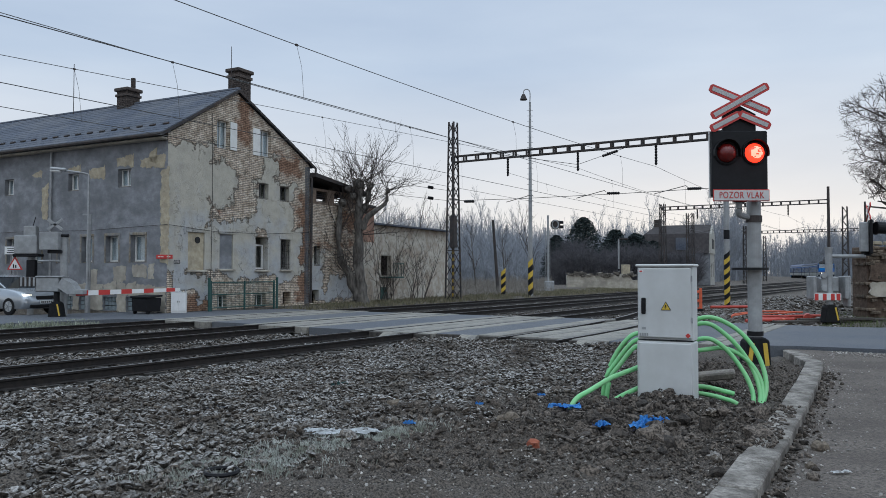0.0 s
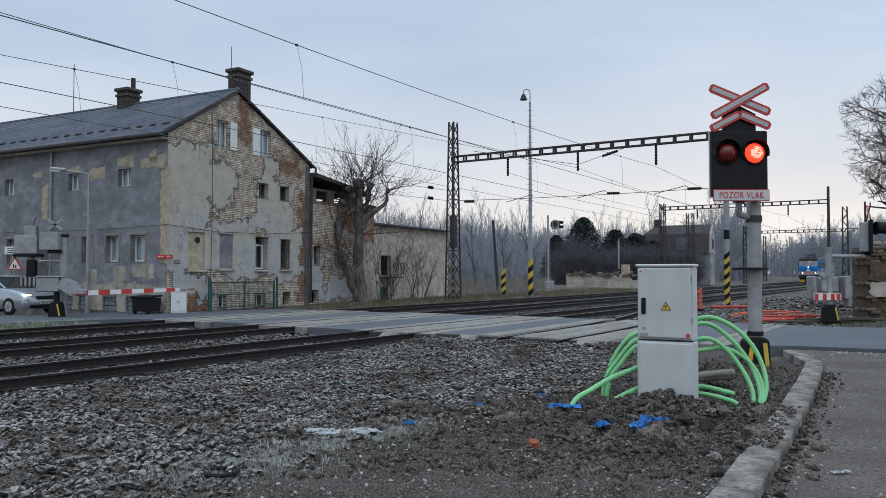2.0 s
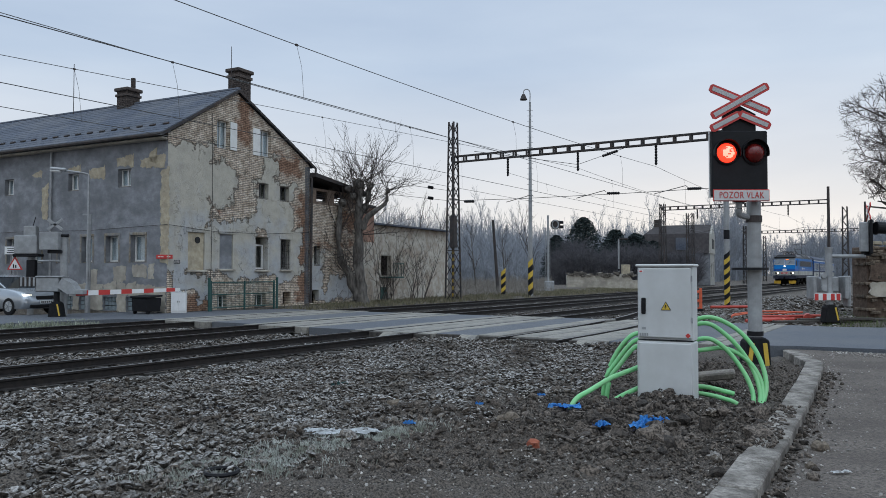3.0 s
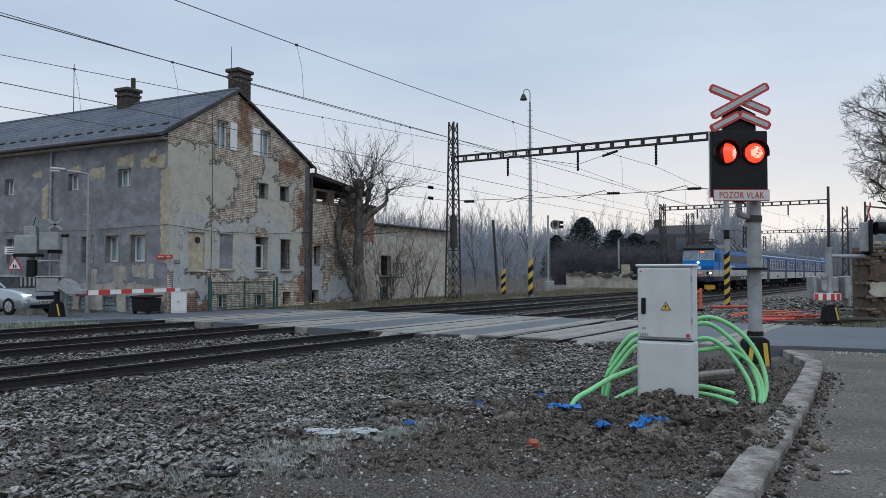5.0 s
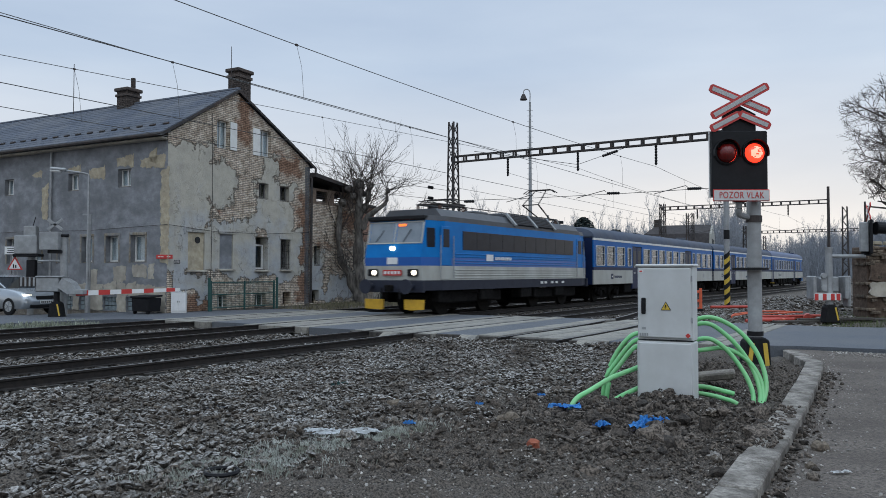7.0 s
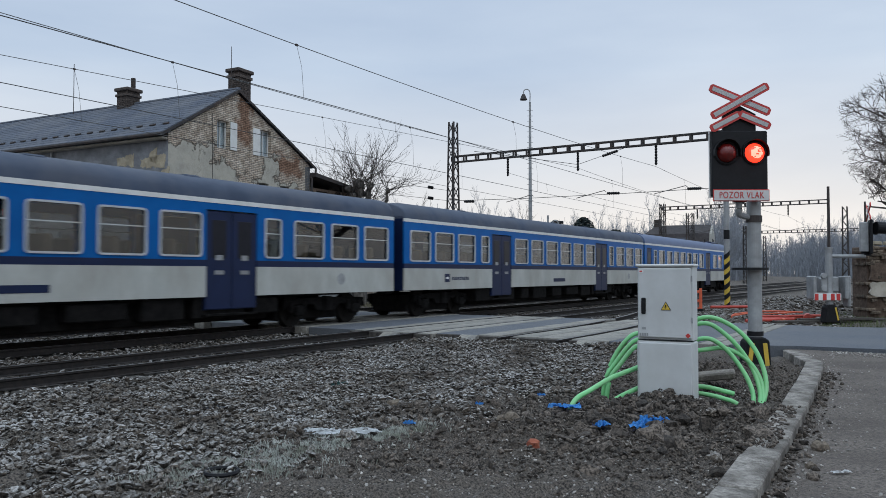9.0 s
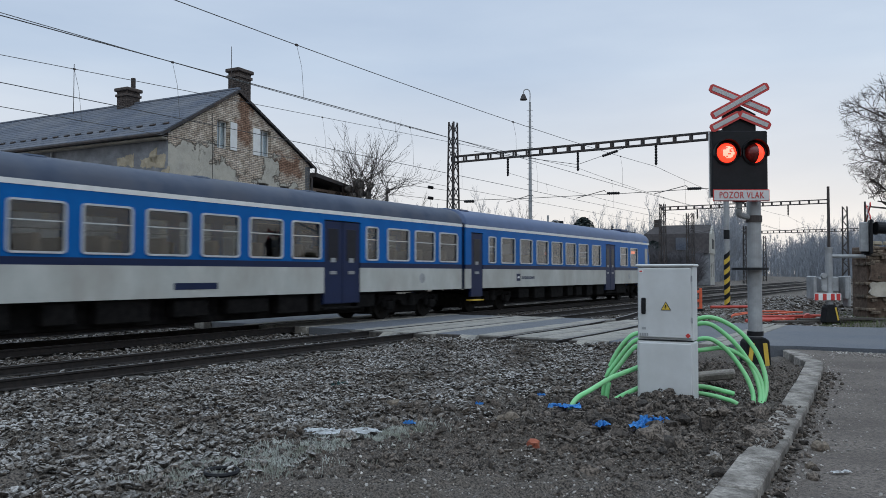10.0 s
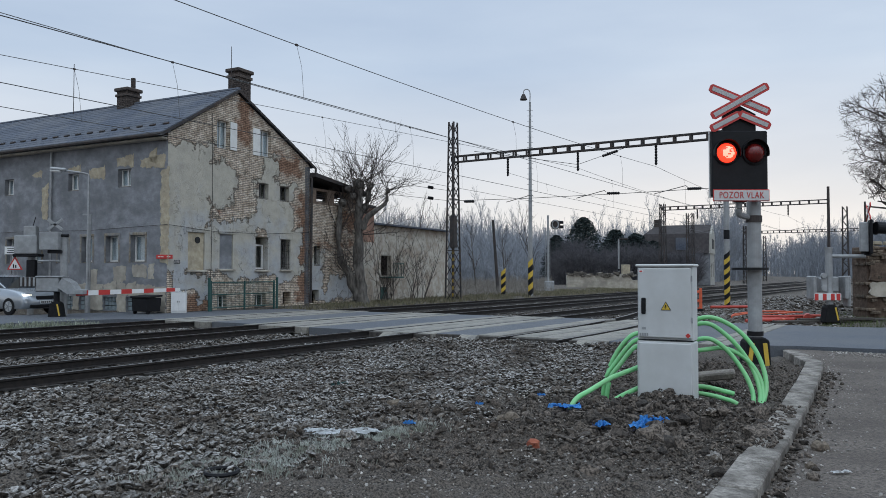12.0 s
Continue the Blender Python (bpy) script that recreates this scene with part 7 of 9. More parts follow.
# the pollarded tree before the annex
rg = random.Random(21)
pt = thing("pollarded_tree", pose(-4.2, 40.0, 0), "old pollarded tree with knobbly stems and bare shoots", "tree")
V3 = Vector
stems = [([(0.1, 0, -0.3), (0.0, 0, 0.8), (-0.2, 0, 2.2), (-0.15, 0.1, 3.8), (-0.15, 0, 5.0), (-0.1, 0, 6.1)], 0.33, 0.17),
         ([(-0.1, 0, 0.2), (-0.55, 0.1, 1.2), (-1.05, 0, 2.4), (-1.2, 0, 3.8), (-1.0, 0.1, 5.2)], 0.23, 0.13),
         ([(0.05, 0, 3.8), (0.5, -0.1, 4.6), (1.1, 0, 5.0), (1.35, 0, 5.8)], 0.17, 0.08),
         ([(-0.1, 0, 4.4), (0.35, 0.2, 5.3), (0.4, 0.1, 6.0)], 0.16, 0.10)]
bm = bmesh.new()
for pts, a, b in stems:
    pipe(bm, smooth_path(pts, 5), a, 12, r_end=b)
for v in bm.verts:
    v.co += Vector((noise.noise(v.co * 1.6), noise.noise(v.co * 1.6 + V3((7, 0, 0))), 0)) * 0.16 + Vector((noise.noise(v.co * 5), noise.noise(v.co * 5 + V3((3, 0, 0))), 0)) * 0.05
part("trunk", bm, M_BARK, pt, "gnarled dark bark")
bm = bmesh.new()
for c, r in (((-0.15, 0, 6.1), 0.30), ((-1.0, 0.1, 5.2), 0.24), ((0.42, 0.1, 6.05), 0.2), ((1.35, 0, 5.8), 0.14), ((-0.4, 0, 5.5), 0.22), ((-0.7, 0, 5.9), 0.16)):
    g = bmesh.ops.create_icosphere(bm, subdivisions=2, radius=r, matrix=Matrix.Translation(c))
    for v in g["verts"]:
        v.co += (v.co - Vector(c)) * 0.5 * noise.noise(v.co * 6)
part("burr", bm, M_BARK, pt, "knobbly pollard burrs")
out = []
for c, n_t, ln in (((-0.15, 0, 6.2), 12, 2.9), ((-1.0, 0.1, 5.3), 11, 2.8), ((0.42, 0.1, 6.1), 10, 3.0), ((1.35, 0, 5.8), 9, 2.6), ((-1.15, 0, 3.6), 8, 2.4), ((-0.2, 0, 3.5), 9, 2.8), ((-0.1, 0, 2.0), 6, 2.6), ((0.2, 0, 4.6), 12, 3.0), ((-0.6, 0, 1.4), 10, 2.2), ((-0.15, 0, 5.0), 14, 3.0)):
    for k in range(n_t):
        a = rg.uniform(0, 6.283)
        el = rg.uniform(-0.15, 1.2)
        d = Vector((math.cos(a) * math.cos(el), 0.7 * math.sin(a) * math.cos(el), math.sin(el) + 0.15))
        branch(rg, Vector(c), d, ln * rg.uniform(0.55, 1.1), 0.023, 2, out, 0.30, 0.10, 4, 0.5, 0.55)
seg_mesh("crown", [o[1:] for o in out], M_TWIG, pt, 3)

# the bare tree whose crown reaches in over the pavement side
rg = random.Random(5)
out = []
tr = thing("bare_tree", pose(19.4, 29.5, -0.2), "spreading bare tree with dense fine twigs", "tree")
branch(rg, Vector((0, 0, 0)), Vector((0, 0, 1)), 7.0, 0.34, 4, out, 0.15, 0.05, 3, 0.5, 0.8)
for k in range(26):
    a = k * 2.4 if k % 2 else math.pi + rg.uniform(-0.9, 0.9)
    el = rg.uniform(0.0, 1.15)
    branch(rg, Vector((0, 0, 3.2 + 0.13 * k)), Vector((math.cos(a) * math.cos(el), math.sin(a) * math.cos(el), math.sin(el))), rg.uniform(3.4, 5.0), 0.062, 3, out, 0.34, 0.04, 9, 0.47, 0.72)


def in_crown(p):
    """Inside the crown's rounded, uneven outline."""
    q = ((p.x + 0.6) / 3.5) ** 2 + (p.y / 3.6) ** 2 + ((p.z - 7.0) / 2.75) ** 2
    return q < 1.0 + 0.35 * noise.noise(p * 0.9)


out = [(o[0], o[1], o[2], o[3] * (0.85 if o[0] < 3 else 1.2), o[4] * (0.85 if o[0] < 3 else 1.2)) for o in out if o[0] >= 4 or in_crown(o[1] if o[0] < 2 else o[1] * 0.35 + o[2] * 0.65 + Vector((0, 0, 0.5 if o[0] == 3 else 0)))]
seg_mesh("trunk", [o[1:] for o in out if o[0] >= 4], M_BARK, tr, 8)
seg_mesh("crown", [o[1:] for o in out if o[0] < 4], M_TWIG, tr, 3)

# bushes and saplings on the verge
rg = random.Random(33)
for i in range(8):
    px_, py_ = rg.uniform(-3.6, -0.4), rg.uniform(41, 50)
    out = []
    for k in range(6):
        a = rg.uniform(0, 6.283)
        branch(rg, Vector((rg.uniform(-0.3, 0.3), rg.uniform(-0.3, 0.3), -0.1)), Vector((0.35 * math.cos(a), 0.35 * math.sin(a), 1)), rg.uniform(1.8, 4.2), 0.022, 2, out, 0.25, 0.06, 4, 0.45, 0.55)
    b = thing("bare_bush", pose(px_, py_, ground_z(px_, py_)), "tangled leafless bush on the verge", "bush", "verge bushes")
    seg_mesh("crown", [o[1:] for o in out], M_TWIG, b, 3)
for px_, py_, h_ in ((7.0, 60, 6.2), (-1.7, 52, 6.0), (-0.6, 55, 5.6), (2.6, 62, 5.2), (5.2, 66, 5.2)):
    make_tree("sapling", pose(px_, py_, 0), rg, h_, 0.06, "slender leafless sapling on the verge", "tree", 2, 9, 0.5, 0.12, 0.38, "verge saplings")

# far woodland: a few bare trees, repeated
def clear_of_line(x, y):
    s, d = sd_of(x, y)
    if s > S_BEND:
        c = TR(S_BEND, D_REF + R_BEND)
        d = D_REF + R_BEND - math.hypot(x - c[0], y - c[1])
    return d > 31 or d < 0.5


rg = random.Random(77)
protos = []
for i in range(5):
    protos.append(make_tree("far_tree", pose(60 + i * 6, 260, 0), rg, rg.uniform(12.0, 14.0), 0.15, "tall leafless woodland tree", "tree", 3, 9, 0.50, 0.14, 0.40, "far woodland", M_HAZETWIG, M_HAZETWIG, 3))
count = 0
while count < 280:
    y = rg.uniform(108, 320)
    x = y * (rg.uniform(-0.13, 0.62) if count % 2 else rg.uniform(0.33, 0.64))
    if not clear_of_line(x, y) or (x / y > 0.2 and x / y < 0.37 and y < 112):
        continue
    k = rg.uniform(0.75, 1.1) * (1.25 if x / y > 0.40 else 0.92)
    t_ = copy_thing(protos[count % 5], pose(x, y, 0.0, 0, 0, rg.uniform(0, 360)))
    t_.scale = (k, k, k)
    count += 1
# the wood's depths, past the trees that can be told apart
segs = []
for i_ in range(950):
    y = rg.uniform(150, 360)
    x = y * (rg.uniform(-0.14, 0.66) if i_ % 2 else rg.uniform(0.34, 0.62))
    if not clear_of_line(x, y):
        continue
    h_ = rg.uniform(10, 13.5) * (1.3 if x / y > 0.36 else 1.0)
    base = Vector((x, y, 0))
    top = base + Vector((rg.uniform(-0.6, 0.6), rg.uniform(-0.6, 0.6), h_))
    segs.append((base, top, 0.12, 0.02))
    for k in range(40):
        u = rg.uniform(0.25, 0.98)
        a = rg.uniform(0, 6.283)
        p = base + (top - base) * u
        ln = (1.1 - u) * h_ * 0.34 * rg.uniform(0.6, 1.2)
        q = p + Vector((math.cos(a) * ln * 0.6, math.sin(a) * ln * 0.6, ln))
        segs.append((p, q, 0.05, 0.015))
        for j in range(3):
            w_ = p + (q - p) * rg.uniform(0.3, 0.9)
            segs.append((w_, w_ + Vector((rg.uniform(-0.7, 0.7), rg.uniform(-0.7, 0.7), rg.uniform(0.3, 1.2))), 0.03, 0.012))
o = seg_mesh("far_wood", segs, M_HAZETWIG, None, 3)
tagged(o, "deep leafless woodland behind the railway, haze in its grey", "woodland", kind="stuff")
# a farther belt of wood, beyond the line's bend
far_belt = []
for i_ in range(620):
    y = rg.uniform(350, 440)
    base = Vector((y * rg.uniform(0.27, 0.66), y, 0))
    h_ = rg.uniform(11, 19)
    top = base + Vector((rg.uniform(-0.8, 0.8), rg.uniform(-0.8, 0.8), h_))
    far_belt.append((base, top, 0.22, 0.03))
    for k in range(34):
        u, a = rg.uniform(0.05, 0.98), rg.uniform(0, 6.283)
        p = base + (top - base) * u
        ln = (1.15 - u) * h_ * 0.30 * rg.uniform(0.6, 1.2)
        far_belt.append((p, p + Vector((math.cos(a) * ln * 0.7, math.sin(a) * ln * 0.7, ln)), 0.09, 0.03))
o = seg_mesh("far_wood", far_belt, M_HAZETWIG, None, 3)
tagged(o, "farther belt of leafless wood beyond the bend, haze in its grey", "woodland", kind="stuff")
# undergrowth at the wood's foot
segs = []
for _ in range(24000):
    y = rg.uniform(88, 330)
    x = y * rg.uniform(-0.12, 0.64)
    if not clear_of_line(x, y) or (0.10 < x / y < 0.32 and y < 118):
        continue
    h_ = rg.uniform(1.2, 6.8) * (1 + y / 220)
    p = Vector((x, y, 0))
    q = p + Vector((rg.uniform(-2.2, 2.2), rg.uniform(-2.2, 2.2), h_))
    segs.append((p, q, 0.028 + y * 0.00012, 0.012 + y * 0.00005))
    for k in range(5):
        mid = p + (q - p) * rg.uniform(0.3, 0.8)
        segs.append((mid, mid + Vector((rg.uniform(-2, 2), rg.uniform(-2, 2), rg.uniform(0.4, 2.4))), 0.025, 0.012))
o = seg_mesh("undergrowth", segs, M_HAZETWIG, None, 3)
tagged(o, "dense leafless undergrowth before the wood, haze in its grey", "undergrowth", kind="stuff")
# dry brush nearer, beyond the tracks
segs = []
for _ in range(9000):
    s, d = rg.uniform(30, 105), rg.uniform(25.5, 36) + rg.random() ** 2 * 12
    x, y, _z = TR(s, d)
    if y < 42 and d > 27 or 0.14 < x / y < 0.30 and d > 25.5:
        continue
    h_ = rg.uniform(0.25, 1.0) * (0.6 + 0.8 * abs(noise.noise((x * 0.25, y * 0.25, 0))) * 2)
    p = Vector((x, y, ground_z(x, y)))
    q = p + Vector((rg.uniform(-0.4, 0.4), rg.uniform(-0.4, 0.4), h_))
    segs.append((p, q, 0.016, 0.006))
    mid = p + (q - p) * 0.5
    segs.append((mid, mid + Vector((rg.uniform(-0.4, 0.4), rg.uniform(-0.4, 0.4), rg.uniform(0.1, 0.5))), 0.01, 0.004))
o = seg_mesh("dry_brush", segs, M_BRUSH, None, 3)
tagged(o, "brown dry brush along the railway bank", "brush", kind="stuff")


def blades(name, spots, material, label, seed, h0, h1, wide=1.0):
    rr = random.Random(seed)
    V, F = [], []
    for x, y, z in spots:
        a, ln = rr.uniform(0, 6.283), rr.uniform(h0, h1)
        w = (0.008 + 0.014 * rr.random()) * wide
        lx, ly = rr.uniform(-0.5, 0.5) * ln, rr.uniform(-0.5, 0.5) * ln
        o = len(V)
        V += [(x - w * math.cos(a), y - w * math.sin(a), z - 0.02), (x + w * math.cos(a), y + w * math.sin(a), z - 0.02), (x + lx * 0.5 + w * 0.6 * math.cos(a), y + ly * 0.5, z + ln * 0.6), (x + lx, y + ly, z + ln * 0.9)]
        F += [(o, o + 1, o + 2), (o, o + 2, o + 3)]
    return tagged(from_np(name, V, F, material), label, "grass", kind="stuff")


sp = []
for _ in range(26000):
    s, d = rg.uniform(25.6, 75), rg.uniform(22.9, 28.5)
    x, y, _z = TR(s, d)
    if noise.noise((x * 0.7, y * 0.7, 1)) > -0.25:
        sp.append((x, y, ground_z(x, y)))
M_FROSTGRASS = mat("frosted grass", (0.24, 0.25, 0.20), 1.0, (0.52, 0.54, 0.50), 3.0, bump=0.0, island=0.35)
fg = []
for _ in range(16000):
    u = rg.random()
    x, y = -2.3 + 2.0 * u + rg.gauss(0, 0.22), 6.4 + 1.8 * u + rg.gauss(0, 0.30)
    if noise.noise((x * 2.2, y * 2.2, 4)) > -0.15 and sd_of(x, y)[1] > 3.9:
        fg.append((x, y, ground_z(x, y)))
blades("frosty_grass", fg, M_FROSTGRASS, "thin frosted grass flattened on the gravel", 5, 0.02, 0.06, 0.16)
blades("verge_grass", sp, M_GRASS, "pale dry grass along the railway verge", 1, 0.06, 0.24)
sp = []
for _ in range(20000):
    x, y = rg.uniform(-19, -10.5), rg.uniform(22.0, 28.2)
    s, d = sd_of(x, y)
    if 22.8 < d and s < 15.5 and (d < 24.1 + 0.02 * (15 - s) or s < 15.2 and y < 27.6 and d < 26.6 - 0.25 * max(0, s - 8)):
        sp.append((x, y, ground_z(x, y)))
blades("verge_grass", sp, mat("rimed green grass", (0.15, 0.17, 0.11), 1.0, (0.36, 0.38, 0.31), 1.6, bump=0.0, island=0.35), "frosty green-grey grass beside the barrier", 2, 0.04, 0.14)
sp = []
for _ in range(5000):
    s, d = rg.uniform(26.2, 33), rg.uniform(-6, 3.2)
    x, y, _z = TR(s, d)
    sp.append((x, y, ground_z(x, y)))
blades("verge_grass", sp, mat("moss green grass", (0.05, 0.07, 0.025), 1.0, (0.11, 0.12, 0.06), 1.5, bump=0, island=0.3), "short green grass around the ruined pillar", 3, 0.04, 0.14)

# spruces before the far house
def conifer(m, h, r, label, seed):
    c = thing("conifer", m, label, "tree", "far conifers")
    rr = random.Random(seed)
    part("trunk", R((0, 0, -0.2), (0, 0, h * 0.95), 0.22, 0.04, seg=8), M_BARK, c)
    V, F = [], []
    for i in range(5600):
        u = rr.random() ** 0.8
        z = h * (0.12 + 0.88 * u)
        rad = r * (1 - u) ** 0.45 * (0.15 + 1.0 * rr.random() ** 0.7) * (0.75 + 0.5 * abs(noise.noise((u * 9, seed, i % 7))))
        a = rr.uniform(0, 6.283)
        p = Vector((rad * math.cos(a), rad * math.sin(a), z - 0.12 * rad))
        for k in range(2):
            o = len(V)
            s_ = rr.uniform(0.18, 0.48)
            d1 = Vector((rr.uniform(-1, 1), rr.uniform(-1, 1), rr.uniform(-0.6, 0.3))) * s_
            d2 = Vector((rr.uniform(-1, 1), rr.uniform(-1, 1), rr.uniform(-0.4, 0.4))) * s_ * 0.7
            V += [tuple(p), tuple(p + d1), tuple(p + d2)]
            F.append((o, o + 1, o + 2))
    from_np("crown", V, F, M_CONIFER, c)
    return c


conifer(pose(18.8, 104, 0), 9.0, 4.0, "dark broad conifer before the wood", 1)
conifer(pose(22.4, 101, 0), 7.2, 3.4, "dark conifer beside the far house", 2)
conifer(pose(24.6, 99, 0), 6.6, 3.4, "dark conifer beside the far house", 3)
conifer(pose(15.8, 108, 0), 6.8, 2.6, "dark broad conifer before the wood", 4)
conifer(pose(20.5, 98, 0), 5.0, 2.4, "low dark conifer before the far house", 5)
conifer(pose(26.6, 98, 0), 5.6, 2.2, "low dark conifer before the far house", 6)

# a dark tangle of shrubs before the far house
segs = []
rg = random.Random(63)
for _ in range(5200):
    y = rg.uniform(90, 97)
    x = y * rg.uniform(0.145, 0.325)
    h_ = rg.uniform(1.5, 5.6) * (0.65 + 0.5 * abs(noise.noise((x * 0.35, 2.0, 0))) * 2)
    p = Vector((x, y, 0))
    q = p + Vector((rg.uniform(-1.4, 1.4), rg.uniform(-1.0, 1.0), h_))
    segs.append((p, q, 0.035, 0.012))
    for k in range(5):
        mid = p + (q - p) * rg.uniform(0.3, 0.95)
        segs.append((mid, mid + Vector((rg.uniform(-1.2, 1.2), rg.uniform(-0.8, 0.8), rg.uniform(0.2, 1.3))), 0.02, 0.010))
o = seg_mesh("thicket", segs, mat("dark bare shrubs", (0.060, 0.058, 0.066), 1.0, (0.11, 0.105, 0.112), 0.8, bump=0.0, island=0.3), None, 3)
tagged(o, "dark leafless thicket before the far house", "thicket", kind="stuff")

# the far house with its mansard roof
fh = thing("far_house", pose(24.3, 101.5, 0, 0, 0, -24), "distant grey house with a mansard roof and pale end wall", "house")
M_FARWALL = mat("pale far plaster", (0.30, 0.29, 0.26), 0.9, (0.38, 0.37, 0.33), 2, bump=0.1)
bm = bmesh.new()
wall_with_holes(bm, 9.5, 3.6, 0.3, [(1.2, 1.1, 2.2, 2.5), (4.0, 1.1, 5.0, 2.5), (7.0, 1.1, 8.0, 2.5)])
part("wall", bm, M_PLASTER, fh)
bm = bmesh.new()
wall_with_holes(bm, 5.4, 3.6, 0.3, [(0.9, 0.9, 1.8, 2.5), (3.2, 0.9, 4.1, 2.5)])
o = part("wall", bm, M_FARWALL, fh, "pale end wall")
o.matrix_local = pose(9.5, 0.02, 0, 0, 0, 90)
part("wall", B((4.7, 5.3, 1.8), (9.4, 0.3, 3.6)), M_PLASTER, fh)
part("wall", B((0.15, 2.7, 1.8), (0.3, 5.0, 3.6)), M_PLASTER, fh)
bm = bmesh.new()
prism(bm, [(-0.3, 3.6), (5.9, 3.6), (5.0, 5.9), (2.8, 7.0), (0.6, 5.9)], 0, -0.3, 9.35)
for v in bm.verts:
    if v.co.x < 0 and v.co.z > 3.7:
        v.co.x += (v.co.z - 3.6) * 0.9
part("roof", bm, mat("dark far tiles", (0.030, 0.026, 0.026), 0.9, (0.055, 0.047, 0.047), 3, bump=0.3), fh, "dark mansard roof")
fh.scale = (1.06, 1.13, 1.12)
bm = bmesh.new()
prism(bm, [(0.0, 3.6), (5.6, 3.6), (4.8, 5.85), (2.8, 6.85), (0.8, 5.85)], 0, 9.36, 9.6)
part("gable", bm, M_FARWALL, fh, "pale gable with small windows")
for y_ in (1.6, 3.4):
    part("gable_window", B((9.62, y_, 4.7), (0.05, 0.7, 1.1)), M_DARK, fh)
for x_ in (1.2, 4.0, 7.0):
    part("window", B((x_ + 0.5, 0.12, 1.8), (0.98, 0.06, 1.38)), M_GLASS, fh)
part("chimney", B((3.0, 2.8, 7.1), (0.7, 0.7, 1.2)), M_SOOT, fh)
part("dormer", B((6.3, 0.4, 4.7), (1.4, 1.2, 1.4)), M_ROOF, fh)

# low ruined wall of rubble
rw = thing("ruined_wall", pose(12.3, 77, -0.1, 0, 0, 4), "low crumbling grey wall heaped with rubble", "wall")
bm = bmesh.new()
rr = random.Random(9)
prof = [(0, 0)] + [(7.4, 0)] + [(7.4 - i * 0.37, 1.45 + 0.35 * noise.noise((i * 0.9, 3, 0)) - (0.5 if i < 3 else 0)) for i in range(21)]
prism(bm, prof, 1, 0, 0.5)
part("wall", bm, M_SOCKEL, rw, "stained pale plaster wall")
bm = bmesh.new()
for i in range(60):
    box(bm, (rr.uniform(0.2, 7.2), rr.uniform(-0.1, 0.5), 1.5 + rr.uniform(-0.2, 0.25)), (rr.uniform(0.2, 0.6), 0.3, 0.12), rz=rr.uniform(-40, 40), ry=rr.uniform(-20, 20))
tagged(part("rubble", bm, M_CONC, rw), kind="stuff")
part("chimney_stub", B((6.0, 0.3, 1.9), (0.75, 0.6, 1.2), bev=0.03), M_OCHRE, rw, "pale brick stub")

# ---- the train ----
M_BLUE = mat("bright blue coach paint", (0.004, 0.096, 0.32), 0.32, (0.006, 0.112, 0.355), 2, bump=0.02, stain=(0.008, 0.075, 0.25), sscale=1.2, samt=0.4, spec=0.06)
M_NAVY = mat("navy coach paint", (0.0045, 0.012, 0.045), 0.45, (0.006, 0.015, 0.055), 2, bump=0.02, spec=0.25)
M_COACHWHITE = mat("dusty light grey coach paint", (0.37, 0.38, 0.355), 0.55, (0.45, 0.46, 0.43), 1.5, bump=0.03, stain=(0.27, 0.25, 0.215), sscale=0.9, samt=0.5, stretch=(1, 1, 0.5))
M_COACHROOF = mat("dirty grey-blue coach roof", (0.036, 0.050, 0.082), 0.6, (0.062, 0.080, 0.118), 1.2, bump=0.08, stain=(0.07, 0.07, 0.08), sscale=0.6, samt=0.5, spec=0.25)
M_TRAILROOF = mat("blue-grey trailer roof", (0.038, 0.068, 0.145), 0.45, (0.052, 0.088, 0.18), 1.2, bump=0.05)
# grimy steel taken to near black: underfloor shade is in the base colour
M_BOGIE = mat("grimy shade-dark bogie steel", (0.005, 0.005, 0.005), 0.95, (0.013, 0.012, 0.0115), 6, bump=0.2, spec=0.1)
M_WHEEL = mat("grimy shade-dark wheel steel", (0.008, 0.0075, 0.007), 0.8, (0.016, 0.0145, 0.013), 6, bump=0.05, spec=0.1)
M_SEAT = mat("beige curtain and seat cloth", (0.17, 0.125, 0.088), 0.9, (0.26, 0.195, 0.14), 3, bump=0.1)
M_INTERIOR = mat("pale coach lining", (0.22, 0.195, 0.165), 0.7, (0.28, 0.245, 0.205), 3, bump=0.05)
M_LOCOGREY = mat("loco roof grey", (0.055, 0.06, 0.07), 0.5, (0.085, 0.09, 0.10), 2, bump=0.1, stain=(0.06, 0.06, 0.06), sscale=1.5)
M_LOCOWIN = mat("dark glazed machine-room band", (0.006, 0.007, 0.012), 0.3, (0.012, 0.014, 0.022), 3, bump=0.02, spec=0.2)
M_BUFFER = mat("dark underframe paint", (0.008, 0.010, 0.022), 0.7, (0.014, 0.017, 0.032), 4, bump=0.1)
M_DEST = mat("orange destination display", (0.5, 0.12, 0.02), 0.4, emit=(1.0, 0.16, 0.02), estr=1.6, bump=0)
M_CABGLASS = mat("light grey cab glazing", (0.20, 0.205, 0.20), 0.25, (0.26, 0.265, 0.255), 3, bump=0.02, spec=0.5)
M_YELLOWPLOW = mat("yellow rail guard paint", (0.62, 0.36, 0.02), 0.55, (0.48, 0.27, 0.02), 4, bump=0.1)
M_COPPER = mat("brown insulator", (0.07, 0.03, 0.02), 0.4, (0.10, 0.045, 0.03), 8, bump=0)

M_ALU = mat("dull aluminium frame", (0.42, 0.43, 0.44), 0.5, (0.50, 0.51, 0.52), 6, bump=0.02)
HALF = 1.41
KEYED_WHEELS = []


